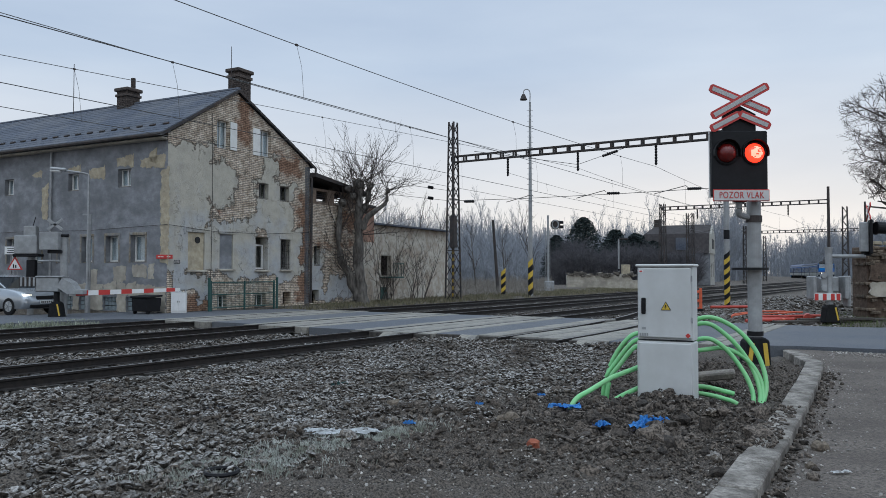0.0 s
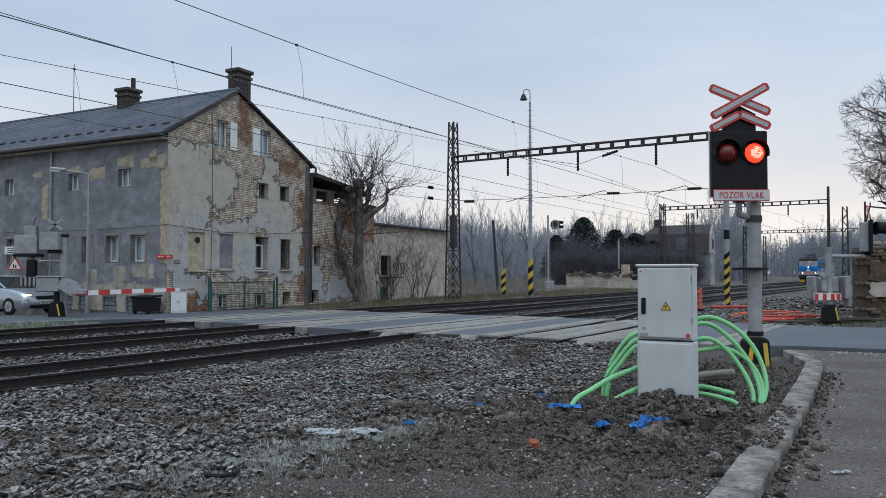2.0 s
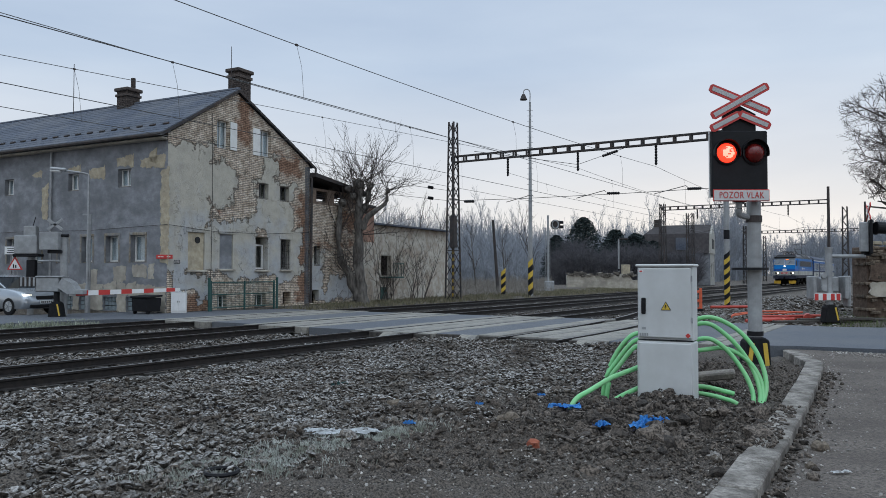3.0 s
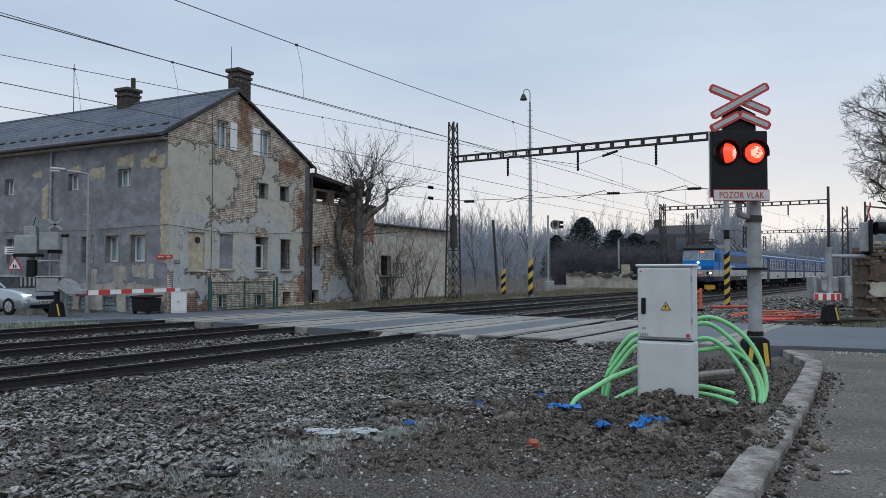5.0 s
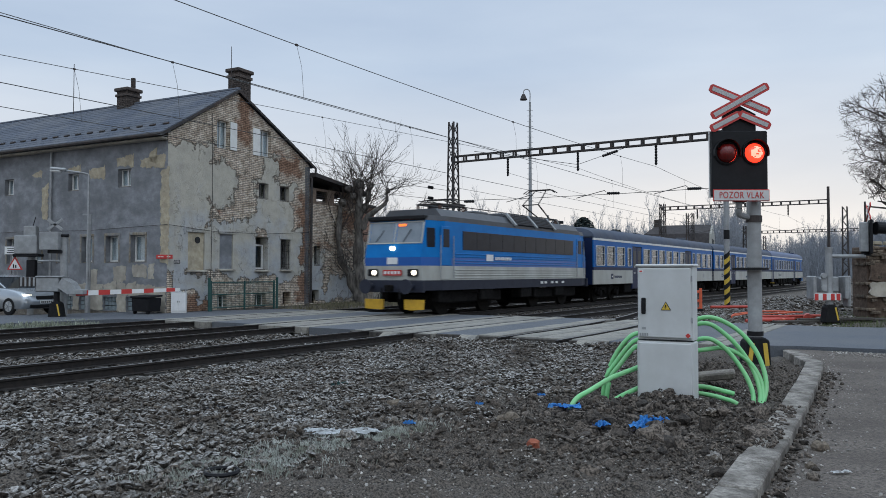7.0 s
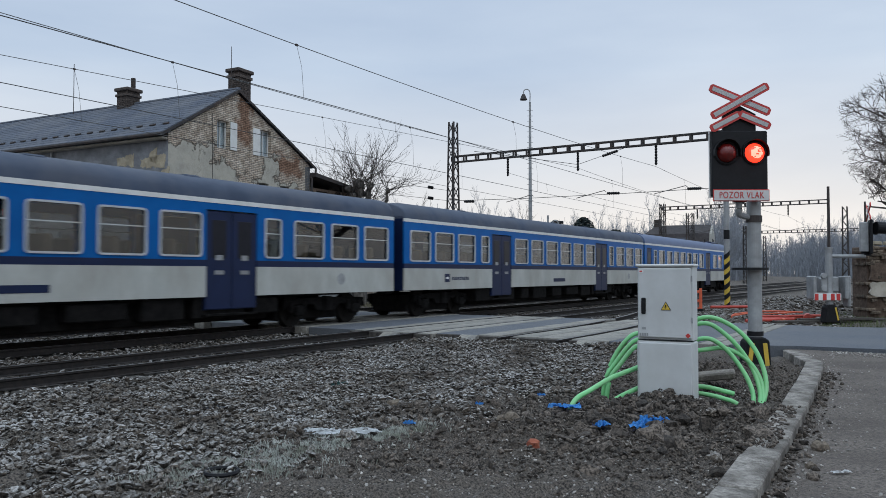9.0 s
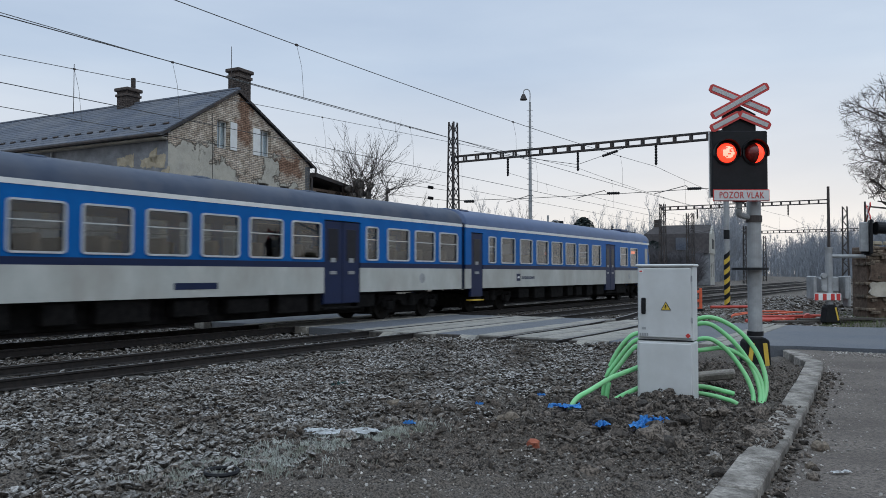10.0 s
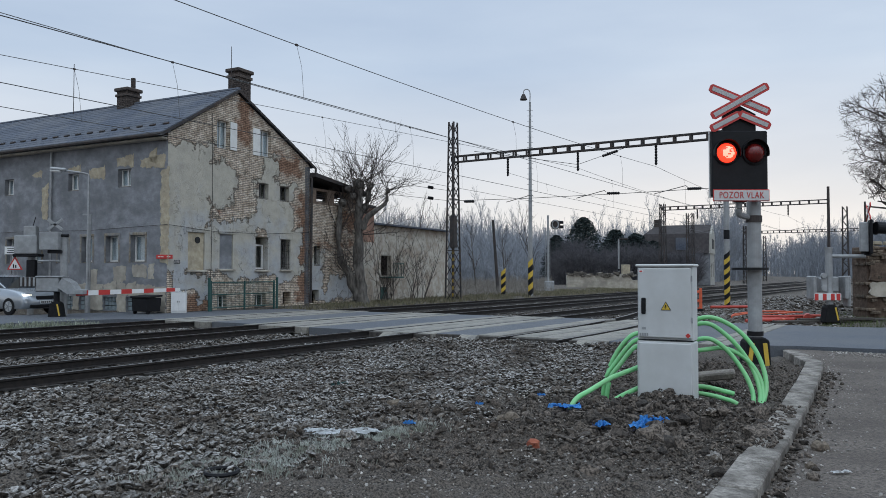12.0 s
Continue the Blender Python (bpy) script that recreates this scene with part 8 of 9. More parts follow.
def wheelset(parent, x, r=0.46):
    """An axle with two flanged wheels, turning on its own."""
    bm = bmesh.new()
    rod(bm, (0, -1.0, 0), (0, 1.0, 0), 0.08, seg=10)
    for sgn in (-1, 1):
        rod(bm, (0, sgn * 0.70, 0), (0, sgn * 0.82, 0), r, seg=24)
        rod(bm, (0, sgn * 0.66, 0), (0, sgn * 0.70, 0), r + 0.03, seg=24)
        for k in range(4):
            a = k * math.pi / 2
            box(bm, (0.26 * math.cos(a), sgn * 0.83, 0.26 * math.sin(a)), (0.10, 0.03, 0.10))
    o = part("wheelset", bm, M_WHEEL, parent, "worn steel wheelset")
    KEYED_WHEELS.append((o, x, r))
    return o


def bogie(parent, x, base=2.5, r=0.46):
    """Side frames, springs, axle boxes, bolster and an added dark block for shade."""
    bg = part("bogie", B((x, 0, 0.62), (1.0, 2.1, 0.24), bev=0.03), M_BOGIE, parent, "grimy bogie darkened with underfloor shade")
    # a solid block fills the middle with dark, in place of the shade there
    part("bogie_shade_fill", B((x, 0, 0.47), (base + 1.2, 1.5, 0.56), bev=0.03), M_BOGIE, bg)
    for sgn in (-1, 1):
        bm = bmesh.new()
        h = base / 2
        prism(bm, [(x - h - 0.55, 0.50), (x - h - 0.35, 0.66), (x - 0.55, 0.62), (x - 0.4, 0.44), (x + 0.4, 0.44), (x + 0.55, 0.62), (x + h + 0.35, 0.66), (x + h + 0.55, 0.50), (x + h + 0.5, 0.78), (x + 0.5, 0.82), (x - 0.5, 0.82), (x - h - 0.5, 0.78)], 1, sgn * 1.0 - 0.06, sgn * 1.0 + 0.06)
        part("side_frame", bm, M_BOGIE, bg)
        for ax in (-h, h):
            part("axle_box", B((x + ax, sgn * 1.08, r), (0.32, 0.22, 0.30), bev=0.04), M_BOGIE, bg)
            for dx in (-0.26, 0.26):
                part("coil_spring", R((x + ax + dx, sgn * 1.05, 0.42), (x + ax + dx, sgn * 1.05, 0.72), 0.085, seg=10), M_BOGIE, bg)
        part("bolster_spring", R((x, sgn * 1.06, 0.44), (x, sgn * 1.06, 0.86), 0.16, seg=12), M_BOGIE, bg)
    for ax in (-base / 2, base / 2):
        wheelset(parent, x + ax, r)
    return bg


def roof_shell(bm, x0, x1, half, z_side, z_top, n_a=12, taper0=0.0, taper1=0.0, lip=0.02):
    """An arched roof, with ends pulled down by taper."""
    xs = [x0, x0 + 0.12, x0 + 0.9, x1 - 0.9, x1 - 0.12, x1]
    if taper1:
        xs = [x0, x0 + 0.12, x0 + 0.9, x1 - 2.6, x1 - 1.9, x1 - 1.3, x1 - 0.8, x1 - 0.4, x1 - 0.1, x1]
    rings = []
    for x in xs:
        drop = 0.0
        if taper1 and x > x1 - 2.6:
            drop = taper1 * ((x - (x1 - 2.6)) / 2.6) ** 2.4
        if taper0 and x < x0 + 0.9:
            drop = max(drop, taper0 * (1 - (x - x0) / 0.9) ** 2)
        ring = []
        for k in range(n_a + 1):
            a = math.pi * k / n_a
            c, sn = math.cos(a), math.sin(a)
            y = half * math.copysign(abs(c) ** 0.72, c)
            ring.append(bm.verts.new((x, y, z_side + max(0.0, (z_top - z_side - drop)) * sn ** 0.85)))
        rings.append(ring)
    for r0, r1 in zip(rings, rings[1:]):
        for k in range(n_a):
            bm.faces.new((r0[k], r1[k], r1[k + 1], r0[k + 1]))
    bm.faces.new(rings[0][::-1])
    bm.faces.new(rings[-1])
    bmesh.ops.recalc_face_normals(bm, faces=bm.faces[:])


def side_band(parent, x0, x1, z0, z1, holes, material, sgn, name="side_panel", thick=0.06, proud=0.0):
    """One colour band of a coach side with the openings through it, in lengths between the doors."""
    cuts = sorted(h for h in holes if h[1] <= z0 and h[3] >= z1 and h[0] < x1 and h[2] > x0)
    if cuts:
        rest = [h for h in holes if h not in cuts]
        a = x0
        for h in cuts + [(x1, 0, x1, 0)]:
            if h[0] > a:
                side_band(parent, a, h[0], z0, z1, rest, material, sgn, name, thick, proud)
            a = h[2]
        return None
    hs = [(max(a, x0) - x0, max(c, z0) - z0, min(b, x1) - x0, min(e, z1) - z0) for a, c, b, e in holes if a < x1 and b > x0 and c < z1 and e > z0]
    bm = bmesh.new()
    wall_with_holes(bm, x1 - x0, z1 - z0, thick, hs)
    if sgn > 0:
        for v in bm.verts:
            v.co.y = -v.co.y
        bmesh.ops.reverse_faces(bm, faces=bm.faces[:])
    for v in bm.verts:
        v.co.x += x0
        v.co.z += z0
        v.co.y += sgn * (HALF + proud)
    return part(name, bm, material, parent)


def rounded_frame(bm, x0, z0, x1, z1, y, t, fw, r=0.10):
    """A window frame with rounded corners: a ring extruded by t along y."""
    def ring(o, rr):
        pts = []
        for cx, cz, a0 in ((x1 - r, z1 - r, 0), (x0 + r, z1 - r, 90), (x0 + r, z0 + r, 180), (x1 - r, z0 + r, 270)):
            for k in range(4):
                a = radians(a0 + 30 * k)
                pts.append((cx + (rr) * math.cos(a), cz + (rr) * math.sin(a)))
        return pts
    outer, inner = ring(0, r + fw * 0.5), ring(0, max(0.02, r - fw * 0.5))
    k = len(outer)
    vo = [[bm.verts.new((u, yy, v)) for u, v in outer] for yy in (y, y + t)]
    vi = [[bm.verts.new((u, yy, v)) for u, v in inner] for yy in (y, y + t)]
    fs = []
    for i in range(k):
        j = (i + 1) % k
        fs.append(bm.faces.new((vo[0][i], vo[0][j], vi[0][j], vi[0][i])))
        fs.append(bm.faces.new((vo[1][i], vi[1][i], vi[1][j], vo[1][j])))
        fs.append(bm.faces.new((vo[0][i], vo[1][i], vo[1][j], vo[0][j])))
        fs.append(bm.faces.new((vi[0][i], vi[0][j], vi[1][j], vi[1][i])))
    bmesh.ops.recalc_face_normals(bm, faces=fs)


def coach_window(parent, x0, x1, z0, z1, sgn, sash=True):
    y = sgn * (HALF - 0.03)
    bm = bmesh.new()
    rounded_frame(bm, x0, z0, x1, z1, y + sgn * 0.045 - 0.02, 0.04, 0.045, r=0.08)
    if sash:
        box(bm, ((x0 + x1) / 2, y, z0 + (z1 - z0) * 0.62), (x1 - x0, 0.05, 0.025))
    wf = part("window", bm, M_ALU, parent, "pale aluminium window frame")
    p = part("pane", B(((x0 + x1) / 2, y, (z0 + z1) / 2), (x1 - x0, 0.012, z1 - z0)), M_TGLASS, wf)
    p.visible_shadow = False
    return wf


def coach_door(parent, x0, x1, sgn, double=True, z0=0.62):
    bm = bmesh.new()
    y = sgn * (HALF - 0.045)
    leaves = [(x0, (x0 + x1) / 2), ((x0 + x1) / 2, x1)] if double else [(x0, x1)]
    d = part("door", B(((x0 + x1) / 2, y - sgn * 0.06, (z0 + 3.08) / 2), (x1 - x0, 0.03, 3.08 - z0)), M_NAVY, parent, "navy blue entrance door")
    for a, b in leaves:
        bm = bmesh.new()
        box(bm, ((a + b) / 2, y, (z0 + 3.08) / 2), (b - a - 0.02, 0.05, 3.08 - z0 - 0.03), bev=0.012)
        leaf = part("door_leaf", bm, M_NAVY, d)
        part("door_pane", B(((a + b) / 2, y + sgn * 0.022, 2.38), ((b - a) * 0.55, 0.02, 0.95), bev=0.008), M_LOCOWIN, leaf)
        part("notice", B(((a + b) / 2, y + sgn * 0.031, 1.92), ((b - a) * 0.26, 0.008, 0.13)), M_STEEL, leaf, "white notice")
        part("class_mark", B(((a + b) / 2, y + sgn * 0.031, 1.55), ((b - a) * 0.34, 0.008, 0.10)), M_STEEL, leaf, "white class mark")
    part("step", B(((x0 + x1) / 2, sgn * (HALF - 0.1), z0 - 0.12), (x1 - x0, 0.25, 0.05)), M_YELLOW if not double else M_BOGIE, parent, "entrance step")
    return d


def interior(parent, x0, x1):
    part("coach_floor", B(((x0 + x1) / 2, 0, 1.10), (x1 - x0 - 0.1, 2.68, 0.10)), M_INTERIOR, parent)
    part("coach_ceiling", B(((x0 + x1) / 2, 0, 3.24), (x1 - x0 - 0.1, 2.68, 0.06)), M_INTERIOR, parent)
    x = x0 + 1.1
    while x < x1 - 1.0:
        for y in (-0.85, 0.85):
            bm = bmesh.new()
            box(bm, (x, y, 1.75), (0.16, 0.95, 1.20), ry=4, bev=0.05)
            box(bm, (x + 0.28, y, 1.55), (0.42, 0.95, 0.16), bev=0.05)
            box(bm, (x - 0.28, y, 1.55), (0.42, 0.95, 0.16), bev=0.05)
            part("seat", bm, M_SEAT, parent, "beige double seat")
        x += 1.52


def logo(parent, x, z, sgn):
    """A plain mark and a line of small bars in dark grey."""
    y = sgn * (HALF + 0.004)
    part("emblem", B((x, y, z), (0.34, 0.008, 0.30), bev=0.003), M_NAVY, parent, "dark square emblem")
    part("emblem", B((x, y + sgn * 0.005, z), (0.18, 0.008, 0.08), bev=0.002), M_WHITE, parent)
    for i in range(9):
        part("lettering_bar", B((x + 0.36 + i * 0.14, y, z - 0.02), (0.09, 0.006, 0.12)), M_NAVY, parent)


def underframe(parent, x0, x1):
    rnd = random.Random(int(x1 * 10))
    x = x0
    while x < x1 - 1.0:
        w = rnd.uniform(0.8, 1.9)
        for sgn in (-1, 1):
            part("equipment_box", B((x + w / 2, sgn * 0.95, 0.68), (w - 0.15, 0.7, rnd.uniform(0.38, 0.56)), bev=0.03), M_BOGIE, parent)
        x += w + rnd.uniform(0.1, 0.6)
    # added dark filler: the black shadow between the boxes made solid
    part("underfloor_shade_fill", B(((x0 + x1) / 2, 0, 0.66), (x1 - x0 - 0.4, 1.9, 0.72), bev=0.03), M_BOGIE, parent)
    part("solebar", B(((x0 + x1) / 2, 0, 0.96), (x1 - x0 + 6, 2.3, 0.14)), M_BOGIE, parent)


def pole_buffers(parent, x, direction):
    for y in (-0.875, 0.875):
        b = part("buffer", R((x, y, 1.06), (x + direction * 0.42, y, 1.06), 0.09, seg=12), M_BOGIE, parent)
        part("buffer_plate", R((x + direction * 0.42, y, 1.06), (x + direction * 0.47, y, 1.06), 0.23, seg=18), M_BOGIE, b)
    part("coupler", B((x + direction * 0.25, 0, 1.02), (0.5, 0.14, 0.2), bev=0.03), M_BOGIE, parent)


def second_class_coach(name, label):
    """A coach with two pairs of doors: x from its leading end, rails at z 0."""
    L = 25.55
    c = thing(name, pose(0, 0, 0), label, "railway coach", "train")
    a, b = 0.30, L - 0.30
    wins = [(0.65, 1.85), (2.2, 3.4), (3.77, 4.97)] + [(8.36 + i * 1.56, 9.54 + i * 1.56) for i in range(6)] + [(20.58, 21.78), (22.15, 23.35), (23.7, 24.9)]
    small = [(5.50, 6.08), (19.47, 20.05)]
    doors = [(6.36, 8.04), (17.51, 19.19)]
    for sgn in (-1, 1):
        hs = [(p, 1.95, q, 2.98) for p, q in wins + small] + [(p, 0.9, q, 3.1) for p, q in doors]
        side_band(c, a, b, 0.95, 1.70, hs, M_COACHWHITE, sgn)
        side_band(c, a, b, 1.70, 1.86, hs, M_NAVY, sgn)
        side_band(c, a, b, 1.86, 3.28, hs, M_BLUE, sgn)
        side_band(c, a, b, 3.27, 3.38, [], M_FRAMEW, sgn, proud=0.012)
        for p, q in wins:
            coach_window(c, p, q, 1.95, 2.98, sgn)
        for p, q in small:
            coach_window(c, p, q, 1.95, 2.98, sgn)
        for p, q in doors:
            coach_door(c, p, q, sgn)
        logo(c, 3.0, 1.36, sgn)
        part("emblem", R((22.6, sgn * (HALF - 0.01), 1.36), (22.6, sgn * (HALF + 0.006), 1.36), 0.17, seg=20), M_STEEL, c, "grey round emblem")
        part("number_bar", B((12.9, sgn * (HALF + 0.004), 1.22), (1.3, 0.008, 0.16)), M_NAVY, c, "row of dark lettering")
    bm = bmesh.new()
    roof_shell(bm, a, b, HALF, 3.37, 4.02, taper0=0.1)
    part("roof", bm, M_COACHROOF, c, "dirty grey-blue arched roof", smooth=True)
    for x in (5.0, 9.2, 13.5, 17.5):
        part("roof_vent", B((x, -0.75, 3.93), (0.5, 0.3, 0.10), bev=0.04), M_COACHROOF, c)
    for x in (a + 0.04, b - 0.04):
        part("end_wall", B((x, 0, 2.2), (0.08, 2.7, 2.5)), M_NAVY, c)
        part("gangway", B((x + (-0.22 if x < 5 else 0.22), 0, 2.15), (0.40, 1.3, 2.2), bev=0.08), M_RUBBER, c, "black rubber gangway")
    interior(c, a, b)
    underframe(c, 5.2, 20.2)
    bogie(c, 3.2)
    bogie(c, L - 3.2)
    pole_buffers(c, a, -1)
    pole_buffers(c, b, 1)
    return c, L


def driving_trailer():
    L = 24.0
    c = thing("driving_trailer", pose(0, 0, 0), "blue and light grey driving trailer with a rounded cab", "railway coach", "train")
    a, b = 0.62, 21.6
    wins = [(3.45, 4.65), (5.15, 6.3), (6.75, 7.95), (8.35, 9.55), (9.95, 11.15), (11.55, 12.75), (13.3, 14.5), (17.5, 18.72), (19.2, 20.44)]
    small = [(2.40, 2.96)]
    doors = [(1.05, 1.95), (15.28, 16.72)]
    for sgn in (-1, 1):
        hs = [(p, 1.95, q, 2.98) for p, q in wins + small] + [(p, 0.9, q, 3.1) for p, q in doors]
        side_band(c, a, b, 0.95, 1.70, hs, M_COACHWHITE, sgn)
        side_band(c, a, b, 1.70, 1.86, hs, M_NAVY, sgn)
        side_band(c, a, b, 1.86, 3.28, hs, M_BLUE, sgn)
        side_band(c, a, b + 1.08, 3.27, 3.38, [], M_FRAMEW, sgn, proud=0.012)
        for p, q in wins + small:
            coach_window(c, p, q, 1.95, 2.98, sgn, sash=(p in (2.40, 11.55, 17.5)))
        coach_door(c, *doors[0], sgn, double=False)
        coach_door(c, *doors[1], sgn)
        logo(c, 5.0, 1.36, sgn)
        part("emblem", R((19.0, sgn * (HALF - 0.01), 1.36), (19.0, sgn * (HALF + 0.006), 1.36), 0.17, seg=20), M_STEEL, c, "grey round emblem")
        if sgn < 0:
            part("destination_display", B((19.75, sgn * (HALF - 0.06), 2.74), (0.85, 0.02, 0.16)), M_DEST, c, "glowing orange destination display")
    # the cab: side, rounded nose and wrap of blue
    def nose(z):
        k = max(0.0, min(1.0, (z - 1.3) / 2.1))
        return 23.50 - 0.50 * k ** 2.0 - 0.9 * max(0.0, (z - 3.3) / 0.75) ** 2
    def cab_shell(z0, z1, material, name, x_start=21.6, n_z=6, inset=0.0, label="", wrap=False):
        bm = bmesh.new()
        rings = []
        for i in range(n_z + 1):
            z = z0 + (z1 - z0) * i / n_z
            xe = nose(z) + inset
            hh = (HALF + inset) * max(0.05, 1 - max(0.0, (z - 3.37) / 0.70) ** 2.2) ** 0.5
            pts = [(x_start, -hh), (xe - 0.75, -hh), (xe - 0.35, -hh * 0.95), (xe - 0.10, -hh * 0.78), (xe, -hh * 0.4), (xe + 0.04, 0), (xe, hh * 0.4), (xe - 0.10, hh * 0.78), (xe - 0.35, hh * 0.95), (xe - 0.75, hh), (x_start, hh)]
            if wrap:
                pts = [(xe - 0.72, -hh)] + pts[2:-2] + [(xe - 0.72, hh)]
            rings.append([bm.verts.new((u, v, z)) for u, v in pts])
        for r0, r1 in zip(rings, rings[1:]):
            for k in range(len(r0) - 1):
                bm.faces.new((r0[k], r0[k + 1], r1[k + 1], r1[k]))
        bm.faces.new(rings[-1])
        bm.faces.new(rings[0][::-1])
        bmesh.ops.recalc_face_normals(bm, faces=bm.faces[:])
        return part(name, bm, material, c, label, smooth=False)
    cab_shell(0.55, 4.02, M_BLUE, "cab", n_z=18, label="blue rounded driver's cab")
    for sgn in (-1, 1):
        part("cab_side_panel", B((22.14, sgn * (HALF + 0.006), 1.325), (1.08, 0.012, 0.75)), M_COACHWHITE, c)
        part("cab_side_line", B((22.14, sgn * (HALF + 0.006), 1.78), (1.08, 0.012, 0.16)), M_NAVY, c)
        part("cab_window", B((22.08, sgn * (HALF + 0.004), 2.52), (0.5, 0.03, 1.02), bev=0.01), M_CABGLASS, c)
    cab_shell(2.15, 3.05, M_LOCOWIN, "windscreen", wrap=True, inset=0.012, label="dark wraparound windscreen")
    bm = bmesh.new()
    roof_shell(bm, a, 22.68, HALF, 3.37, 4.06)
    part("roof", bm, M_TRAILROOF, c, "blue-grey arched roof", smooth=True)
    bm = bmesh.new()
    for x, y in ((0.9, -0.55), (1.3, -0.8), (16.2, -0.55), (16.6, -0.8)):
        box(bm, (x, y, 3.93), (0.7, 0.36, 0.16), bev=0.06)
    part("roof_vent", bm, M_NAVY, c)
    part("roof_cooler", B((19.6, 0, 4.0), (1.3, 1.9, 0.22), bev=0.08), M_NAVY, c, "air-conditioning fairing")
    part("roof_cooler", B((21.3, 0, 3.95), (1.2, 1.7, 0.2), bev=0.05), M_BLACK, c, "black louvred roof unit")
    part("roof_horn", R((18.7, -0.5, 4.05), (18.7, -0.5, 4.3), 0.05), M_BLACK, c)
    part("end_wall", B((a + 0.04, 0, 2.2), (0.08, 2.7, 2.5)), M_NAVY, c)
    part("gangway", B((a - 0.2, 0, 2.15), (0.40, 1.3, 2.2), bev=0.08), M_RUBBER, c, "black rubber gangway")
    part("nose_skirt", B((23.1, 0, 0.6), (0.7, 2.3, 0.4), bev=0.1), M_BLUE, c)
    interior(c, a, b)
    underframe(c, 5.2, 18.4)
    bogie(c, 3.2)
    bogie(c, 20.2)
    pole_buffers(c, a, -1)
    pole_buffers(c, 23.4, 1)
    part("rail_guard", B((22.7, 0, 0.34), (0.8, 2.2, 0.42), bev=0.08), M_BOGIE, c, "black rail guard")
    return c, L


def pantograph(parent, x, z, raised, flip):
    """A two-arm current collector on insulators."""
    bm = bmesh.new()
    for dx in (-0.9, 0.9):
        rod(bm, (x + dx, -0.55, z + 0.28), (x + dx, 0.55, z + 0.28), 0.03, seg=6)
    for y in (-0.5, 0.5):
        rod(bm, (x - 0.9, y, z + 0.28), (x + 0.9, y, z + 0.28), 0.03, seg=6)
    p = part("pantograph", bm, M_LATTICE, parent, "raised pantograph" if raised else "folded pantograph")
    for dx in (-0.85, 0.85):
        for y in (-0.5, 0.5):
            bm = bmesh.new()
            for k in range(4):
                rod(bm, (x + dx, y, z + 0.02 + k * 0.06), (x + dx, y, z + 0.06 + k * 0.06), 0.06 if k % 2 else 0.085, seg=10)
            part("insulator", bm, M_COPPER, p)
    ht = 1.35 if raised else 0.14
    kx = x + flip * (0.95 if raised else 1.15)
    bm = bmesh.new()
    mid = z + 0.3 + ht * 0.45
    for y in (-0.42, 0.42):
        rod(bm, (x - flip * 0.7, y * 0.6, z + 0.3), (kx, y, mid), 0.035, seg=6)
        rod(bm, (kx, y, mid), (x - flip * 0.15, y * 0.7, z + 0.3 + ht), 0.025, seg=6)
    rod(bm, (kx, -0.42, mid), (kx, 0.42, mid), 0.025, seg=6)
    part("arm", bm, M_LATTICE, p)
    bm = bmesh.new()
    for dx in (-0.14, 0.14):
        pipe(bm, [(x - flip * 0.15 + dx, -0.85, z + 0.2 + ht), (x - flip * 0.15 + dx, -0.6, z + 0.36 + ht), (x - flip * 0.15 + dx, 0.6, z + 0.36 + ht), (x - flip * 0.15 + dx, 0.85, z + 0.2 + ht)], 0.025, 6)
    part("collector_head", bm, M_LATTICE, p)


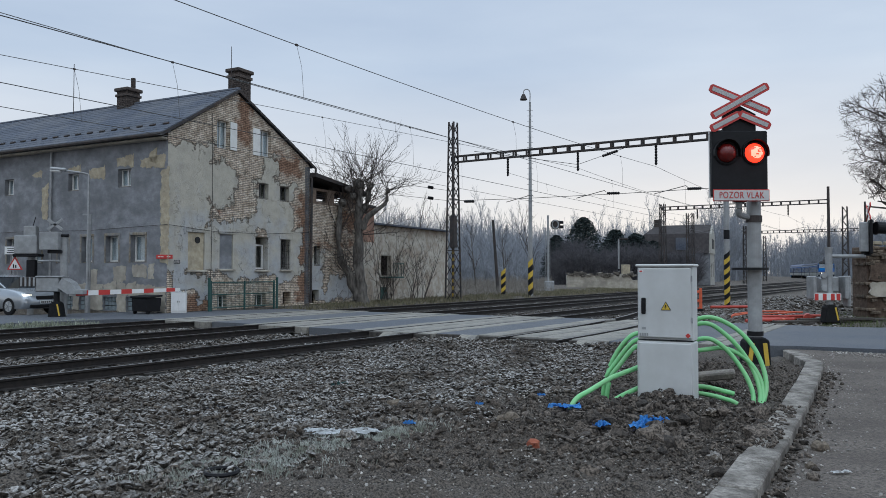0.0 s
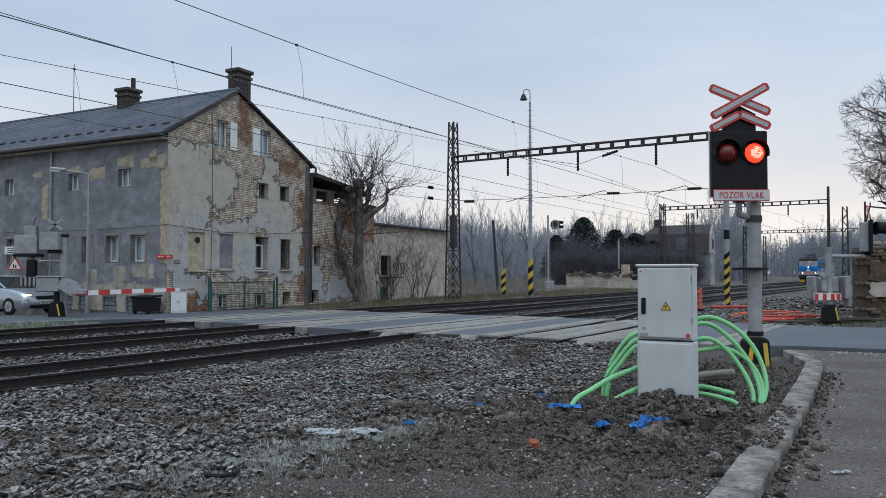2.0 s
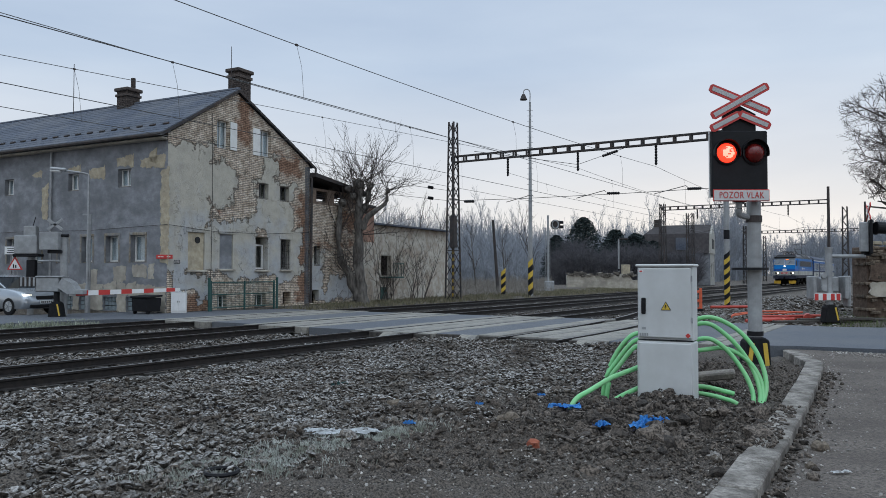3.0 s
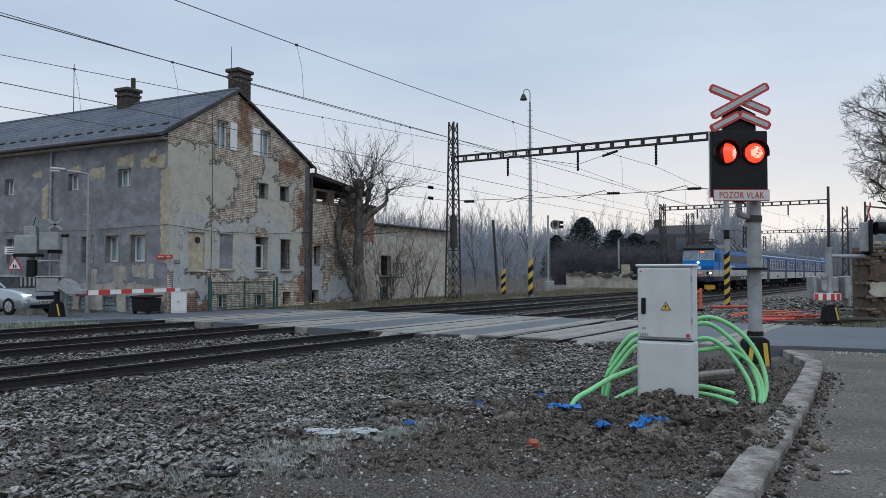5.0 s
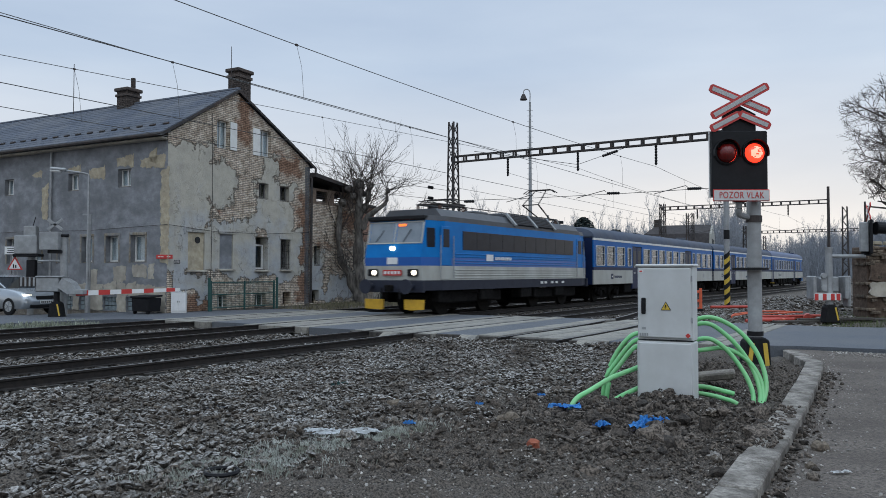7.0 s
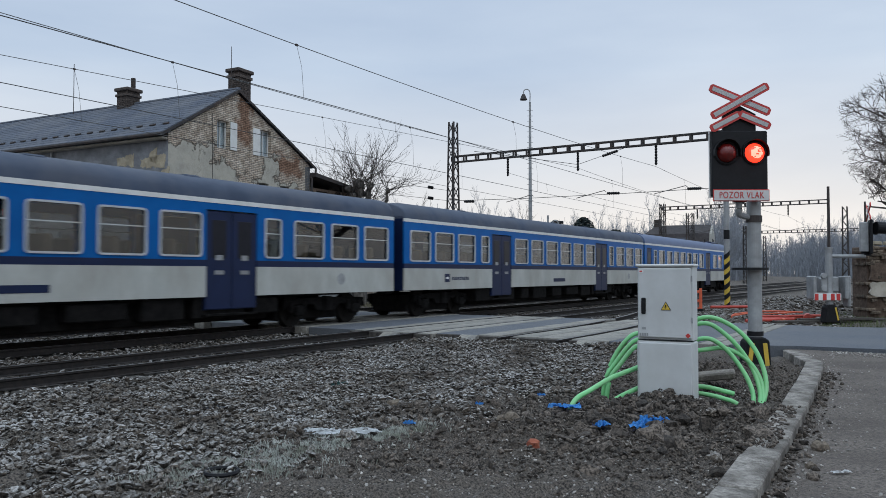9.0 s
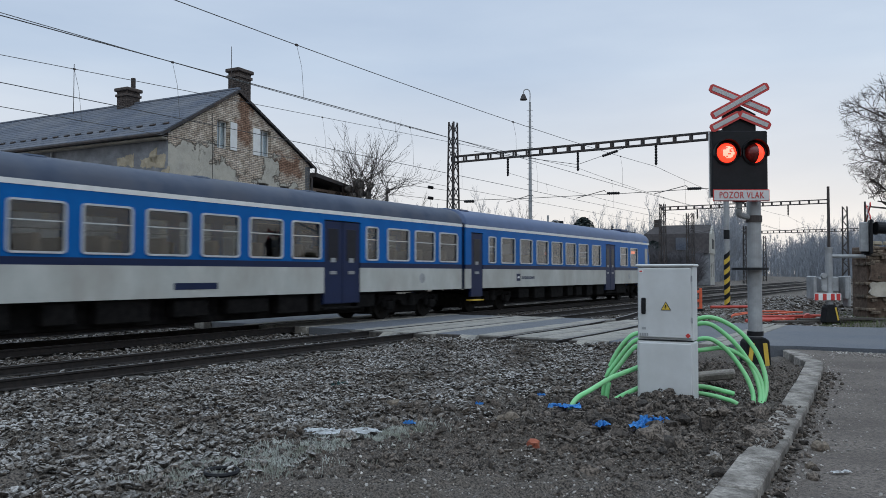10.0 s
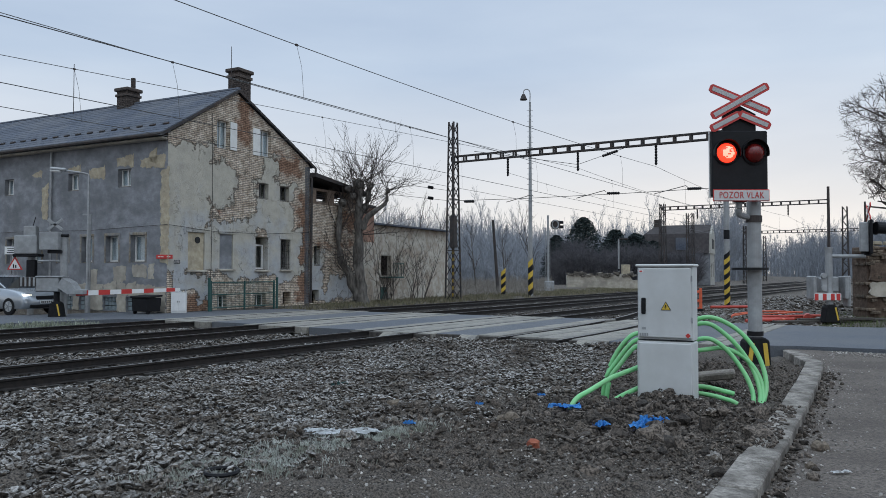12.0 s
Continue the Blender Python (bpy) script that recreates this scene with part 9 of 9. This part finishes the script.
def locomotive():
    c = thing("locomotive", pose(0, 0, 0), "bright blue electric locomotive with light grey base and yellow rail guards", "locomotive", "train")
    L, HW = 16.0, 1.45
    M_LOCOBLUE = mat("clean bright blue paint", (0.006, 0.145, 0.42), 0.3, (0.008, 0.165, 0.46), 2, bump=0.02, stain=(0.008, 0.115, 0.34), sscale=1.2, samt=0.4, spec=0.08)
    def hull(name, z0, z1, material, xa0, xa1, xb0, xb1, label="", n_side=1):
        """A body band whose ends lean from xa0 at z0 to xa1 at z1, with chamfered corners."""
        bm = bmesh.new()
        rings = []
        for z, xa, xb in ((z0, xa0, xb0), (z1, xa1, xb1)):
            pts = [(xa, -1.24), (xa + 0.95, -HW), (xb - 0.95, -HW), (xb, -1.24), (xb, 1.24), (xb - 0.95, HW), (xa + 0.95, HW), (xa, 1.24)]
            rings.append([bm.verts.new((u, v, z)) for u, v in pts])
        for k in range(8):
            bm.faces.new((rings[0][k], rings[0][(k + 1) % 8], rings[1][(k + 1) % 8], rings[1][k]))
        bm.faces.new(rings[1])
        bm.faces.new(rings[0][::-1])
        bmesh.ops.recalc_face_normals(bm, faces=bm.faces[:])
        return part(name, bm, material, c, label)
    hull("underframe", 0.92, 1.28, M_BUFFER, 0.62, 0.60, 15.38, 15.38, "dark blue underframe")
    hull("body_base", 1.28, 1.80, M_COACHWHITE, 0.56, 0.50, 15.42, 15.45, "light grey lower body")
    hull("body_band", 1.80, 2.10, mat("deep blue band", (0.012, 0.085, 0.33), 0.3, (0.016, 0.10, 0.36), 3, bump=0.02), 0.50, 0.48, 15.45, 15.47, "deep blue band")
    hull("body", 2.10, 3.42, M_LOCOBLUE, 0.48, 0.78, 15.47, 15.17, "bright blue upper body")
    hull("roof_front", 3.42, 3.60, M_LOCOGREY, 0.74, 0.90, 15.21, 15.05)
    # roof: a chamfered grey deck with a raised clerestory of air intakes
    bm = bmesh.new()
    prism(bm, [(-HW, 3.42), (HW, 3.42), (1.05, 3.90), (-1.05, 3.90)], 0, 1.7, 14.4)
    part("roof", bm, M_LOCOGREY, c, "grey chamfered roof")
    intake = part("air_intake", B((9.2, 0, 3.98), (4.4, 1.9, 0.2), bev=0.04), M_LOCOGREY, c, "grey air-intake housing")
    for sgn in (-1, 1):
        for k in range(2):
            x0 = 7.3 + k * 2.0
            bm = bmesh.new()
            for j in range(6):
                box(bm, (x0 + 0.85, sgn * (1.48 - j * 0.068), 3.62 + j * 0.075), (1.6, 0.05, 0.02), rx=-sgn * 20)
            part("louvre", bm, M_LATTICE, intake)
            o = part("louvre_recess", B((x0 + 0.85, sgn * 1.29, 3.80), (1.7, 0.05, 0.62), rx=sgn * 42), M_BLACK, intake)
        for x0 in (7.15, 9.15, 11.1):
            part("intake_rib", B((x0 + 0.02, sgn * 1.30, 3.79), (0.16, 0.08, 0.72), rx=sgn * 42), M_STEEL, intake)
        # machine-room band, ribs and doors
        y = sgn * (HW + 0.006)
        band = part("window_band", B((8.15, y, 2.76), (10.4, 0.03, 0.70), bev=0.006), M_LOCOWIN, c, "dark machine-room window band")
        for k in range(9):
            part("band_mullion", B((4.0 + k * 1.04, y + sgn * 0.017, 2.76), (0.012, 0.006, 0.68)), M_BLACK, band)
        for z, mm in ((1.36, M_COACHWHITE), (1.46, M_COACHWHITE), (1.56, M_COACHWHITE), (1.66, M_COACHWHITE), (1.90, M_LOCOBLUE), (2.0, M_LOCOBLUE), (2.15, M_LOCOBLUE), (2.25, M_LOCOBLUE)):
            part("body_rib", B((8.0, y, z), (11.2, 0.03, 0.04), bev=0.01), mm, c)
        for x in (1.78, 14.15):
            d = part("door", B((x, y, 2.52), (0.70, 0.03, 1.42), bev=0.01), M_LOCOBLUE, c, "blue cab door")
            part("door_base", B((x, y, 1.55), (0.70, 0.03, 0.48), bev=0.01), M_COACHWHITE, d, "light grey lower door")
            part("door_pane", B((x, y + sgn * 0.018, 2.80), (0.42, 0.02, 0.66), bev=0.01), M_LOCOWIN, d)
            for dx in (-0.44, 0.44):
                part("handrail", R((x + dx, y + sgn * 0.06, 1.35), (x + dx, y + sgn * 0.06, 2.9), 0.018, seg=6), M_STEEL, d)
        for x in (0.98, 14.97):
            part("cab_window", B((x, sgn * (1.325 if x < 8 else 1.328), 2.80), (0.42, 0.03, 0.70), rz=sgn * (-12.46 if x > 8 else 12.46), bev=0.015), M_LOCOWIN, c)
        part("emblem", B((5.0, y + sgn * 0.02, 2.14), (0.55, 0.012, 0.26)), M_WHITE, c, "white emblem")
        for i in range(9):
            part("lettering_bar", B((5.5 + i * 0.16, y + sgn * 0.02, 2.12), (0.11, 0.01, 0.12)), M_WHITE, c)
        for x in (9.8, 10.2, 10.9, 11.4, 12.1):
            part("frame_notice", B((x, sgn * (HW - 0.02), 1.12), (0.22, 0.1, 0.10)), M_WHITE, c)
        for x in (4.9, 8.4, 11.9):
            part("frame_box", B((x, sgn * 1.15, 0.72), (1.0, 0.5, 0.44), bev=0.03), M_BOGIE, c)
    # both fronts
    for xf, dr, lean in ((0.5, -1, 1), (15.45, 1, -1)):
        def fx(z):
            return xf + dr * (-0.227 * max(0.0, (z - 2.1)) + 0.012)
        ang = math.degrees(math.atan(0.227)) * lean
        for y in (-0.60, 0.60):
            # the leading panes carry the sky's reflection as a pale base colour
            w = part("windscreen", B((fx(2.99), y, 2.99), (0.03, 1.08, 0.74), ry=ang, bev=0.012), M_LOCOWIN if dr > 0 else mat("windscreen with painted sky reflection", (0.16, 0.19, 0.22), 0.12, (0.22, 0.25, 0.28), 2, bump=0), c, "wide windscreen pane")
            bm = bmesh.new()
            rod(bm, (fx(2.66) + dr * 0.05, y + 0.2, 2.66), (fx(3.1) + dr * 0.05, y - 0.1, 3.1), 0.012, seg=5)
            part("wiper", bm, M_BLACK, w)
        bm = bmesh.new()
        for y in (-1.19, 0.0, 1.19):
            box(bm, (fx(2.99) + dr * 0.004, y, 2.99), (0.04, 0.07, 0.84), ry=ang)
        for z in (2.61, 3.37):
            box(bm, (fx(z) + dr * 0.004, 0, z), (0.04, 2.45, 0.05), ry=ang)
        part("windscreen_frame", bm, M_COACHWHITE, c, "pale windscreen surround")
        if dr < 0:
            part("destination_display", B((fx(3.26) + dr * 0.02, -0.28, 3.26), (0.02, 0.32, 0.09), ry=ang), M_DEST, c, "orange destination display")
        part("top_lamp", R((fx(2.35), 0, 2.42), (fx(2.35) + dr * 0.10, 0, 2.42), 0.085, seg=16), M_HEADLAMP if dr < 0 else M_BLACK, c, "lit top headlamp")
        part("emblem", B((fx(1.98) + dr * 0.01, 0, 1.97), (0.02, 0.46, 0.24), bev=0.004), M_WHITE, c, "white front emblem")
        part("number_plate", B((xf + dr * 0.02, 0, 1.55), (0.03, 0.82, 0.20)), M_RED, c, "red plate with pale bars")
        for i in range(5):
            part("plate_bar", B((xf + dr * 0.04, -0.3 + i * 0.15, 1.55), (0.012, 0.09, 0.11)), M_WHITE, c)
        for y in (-0.88, 0.88):
            h = part("headlight", B((xf + dr * 0.01, y, 1.55), (0.06, 0.46, 0.26), bev=0.03), M_BLACK, c, "black headlight housing")
            part("lamp", R((xf + dr * 0.03, y - 0.08, 1.55), (xf + dr * 0.06, y - 0.08, 1.55), 0.095, seg=14), M_HEADLAMP if dr < 0 else M_RED, h, "bright round lamp")
            bf = part("buffer", R((xf + dr * -0.05, y, 1.06), (xf + dr * 0.42, y, 1.06), 0.11, seg=12), M_BUFFER, c)
            part("buffer_plate", R((xf + dr * 0.42, y, 1.06), (xf + dr * 0.47, y, 1.06), 0.26, seg=18), M_BUFFER, bf)
            if dr > 0:
                continue
            bm = bmesh.new()
            prism(bm, [(y - 0.42, 0.60), (y + 0.42, 0.60), (y + 0.40, 0.25), (y - 0.22 * (1 if y > 0 else -1) - 0.1, 0.22), (y - 0.40, 0.25)], 0, xf + 0.05, xf + 0.12)
            part("rail_guard", bm, M_YELLOWPLOW, c, "yellow rail guard plate")
        part("buffer_beam", B((xf - dr * 0.02, 0, 1.06), (0.14, 2.7, 0.42), bev=0.02), M_BUFFER, c)
        part("coupler", B((xf + dr * 0.2, 0, 1.0), (0.45, 0.16, 0.24), bev=0.04), M_BOGIE, c)
        part("brake_hose", B((xf + dr * 0.12, 0.4, 0.82), (0.05, 0.05, 0.4), bev=0.01), M_RUBBER, c)
        part("brake_hose", B((xf + dr * 0.12, -0.4, 0.82), (0.05, 0.05, 0.4), bev=0.01), M_RUBBER, c)
    part("roof_visor", B((0.92, 0, 3.52), (0.55, 2.5, 0.16), bev=0.03), M_BLACK, c, "dark roof front edge")
    pantograph(c, 3.7, 3.90, False, 1)
    pantograph(c, 12.6, 3.90, True, -1)
    bm = bmesh.new()
    for x in (5.6, 6.1, 12.0):
        rod(bm, (x, 0.3, 3.88), (x, 0.3, 4.3), 0.06, seg=8)
    rod(bm, (2.6, 0.3, 4.3), (13.0, 0.3, 4.3), 0.02, seg=6)
    part("roof_busbar", bm, M_LATTICE, c)
    part("roof_horn", B((2.2, -0.6, 3.97), (0.5, 0.2, 0.16), bev=0.04), M_BLACK, c)
    part("resistor_box", B((5.9, 0, 3.98), (1.1, 1.2, 0.2), bev=0.04), M_LOCOGREY, c)
    for xb in (4.1, 11.85):
        for sgn in (-1, 1):
            part("bogie_frame_plate", B((xb, sgn * 1.20, 0.66), (4.6, 0.08, 0.46), bev=0.05), M_BOGIE, c)
            part("sand_box", B((xb - 2.35, sgn * 1.15, 0.72), (0.4, 0.35, 0.5), bev=0.04), M_BOGIE, c)
            part("damper", R((xb - 0.9, sgn * 1.27, 0.9), (xb + 0.9, sgn * 1.27, 0.78), 0.06, seg=8), M_BOGIE, c)
    bogie(c, 4.1, base=3.2, r=0.62)
    bogie(c, 11.85, base=3.2, r=0.62)
    return c, L


TRAIN = [locomotive(), second_class_coach("passenger_coach", "blue and light grey passenger coach with navy doors"),
         second_class_coach("passenger_coach", "blue and light grey passenger coach with navy doors"), driving_trailer()]


# ---- what moves ----
SPEED = 20.93


def front_at(t):
    """Where the locomotive's front stands along the line: it gains a little speed over the crossing."""
    return 17.8 + SPEED * (7.2 - t) - 0.075 * max(0.0, t - 7.0) * min(1.0, max(0.0, t - 7.0) / 0.8) * 4.0


def glow_angle(t, left):
    """The turn of a flashing lamp: 0 lit, 180 dark; the left one burns 0.62 s of every 1.843 s, the right one the rest."""
    u = (t - 0.62) % 1.843

    def ease(v, span):
        return min(1.0, max(0.0, v / span))
    if left:
        k = ease(u, 0.08) - ease(u - 0.60, 0.30)
    else:
        k = 1 - ease(u, 0.30) + ease(u - 0.60, 0.08)
    return 180.0 * (1 - k)


def motions():
    off = 0.0
    times = [i * 0.4 for i in range(31)]
    for ob, length in TRAIN:
        rows = []
        for t in times:
            s = front_at(t) + off
            (x0, y0, _), _ = along(s + 2.5, 16.5)
            (x1, y1, _), _ = along(s + length - 2.5, 16.5)
            ang = math.degrees(math.atan2(y1 - y0, x1 - x0))
            ux, uy = math.cos(radians(ang)), math.sin(radians(ang))
            rows.append((t, pose(x0 - 2.5 * ux, y0 - 2.5 * uy, 0, 0, 0, ang)))
        walk(ob, rows)
        off += {"locomotive": 15.85}.get(ob.name, 25.55 if off < 20 else 24.9)
    for ob, x, r in KEYED_WHEELS:
        step = SPEED / r / 30.0
        walk(ob, [(i / 30.0, pose(x, 0, r) @ Matrix.Rotation(-step * i, 4, "Y")) for i in range(361)])
    for lamp, left in zip(LAMPS, (True, False)):
        x, y, z = lamp.location
        walk(lamp, [(i / 30.0, pose(x, y, z, 0, 0, glow_angle(i / 30.0, left))) for i in range(361)])


motions()
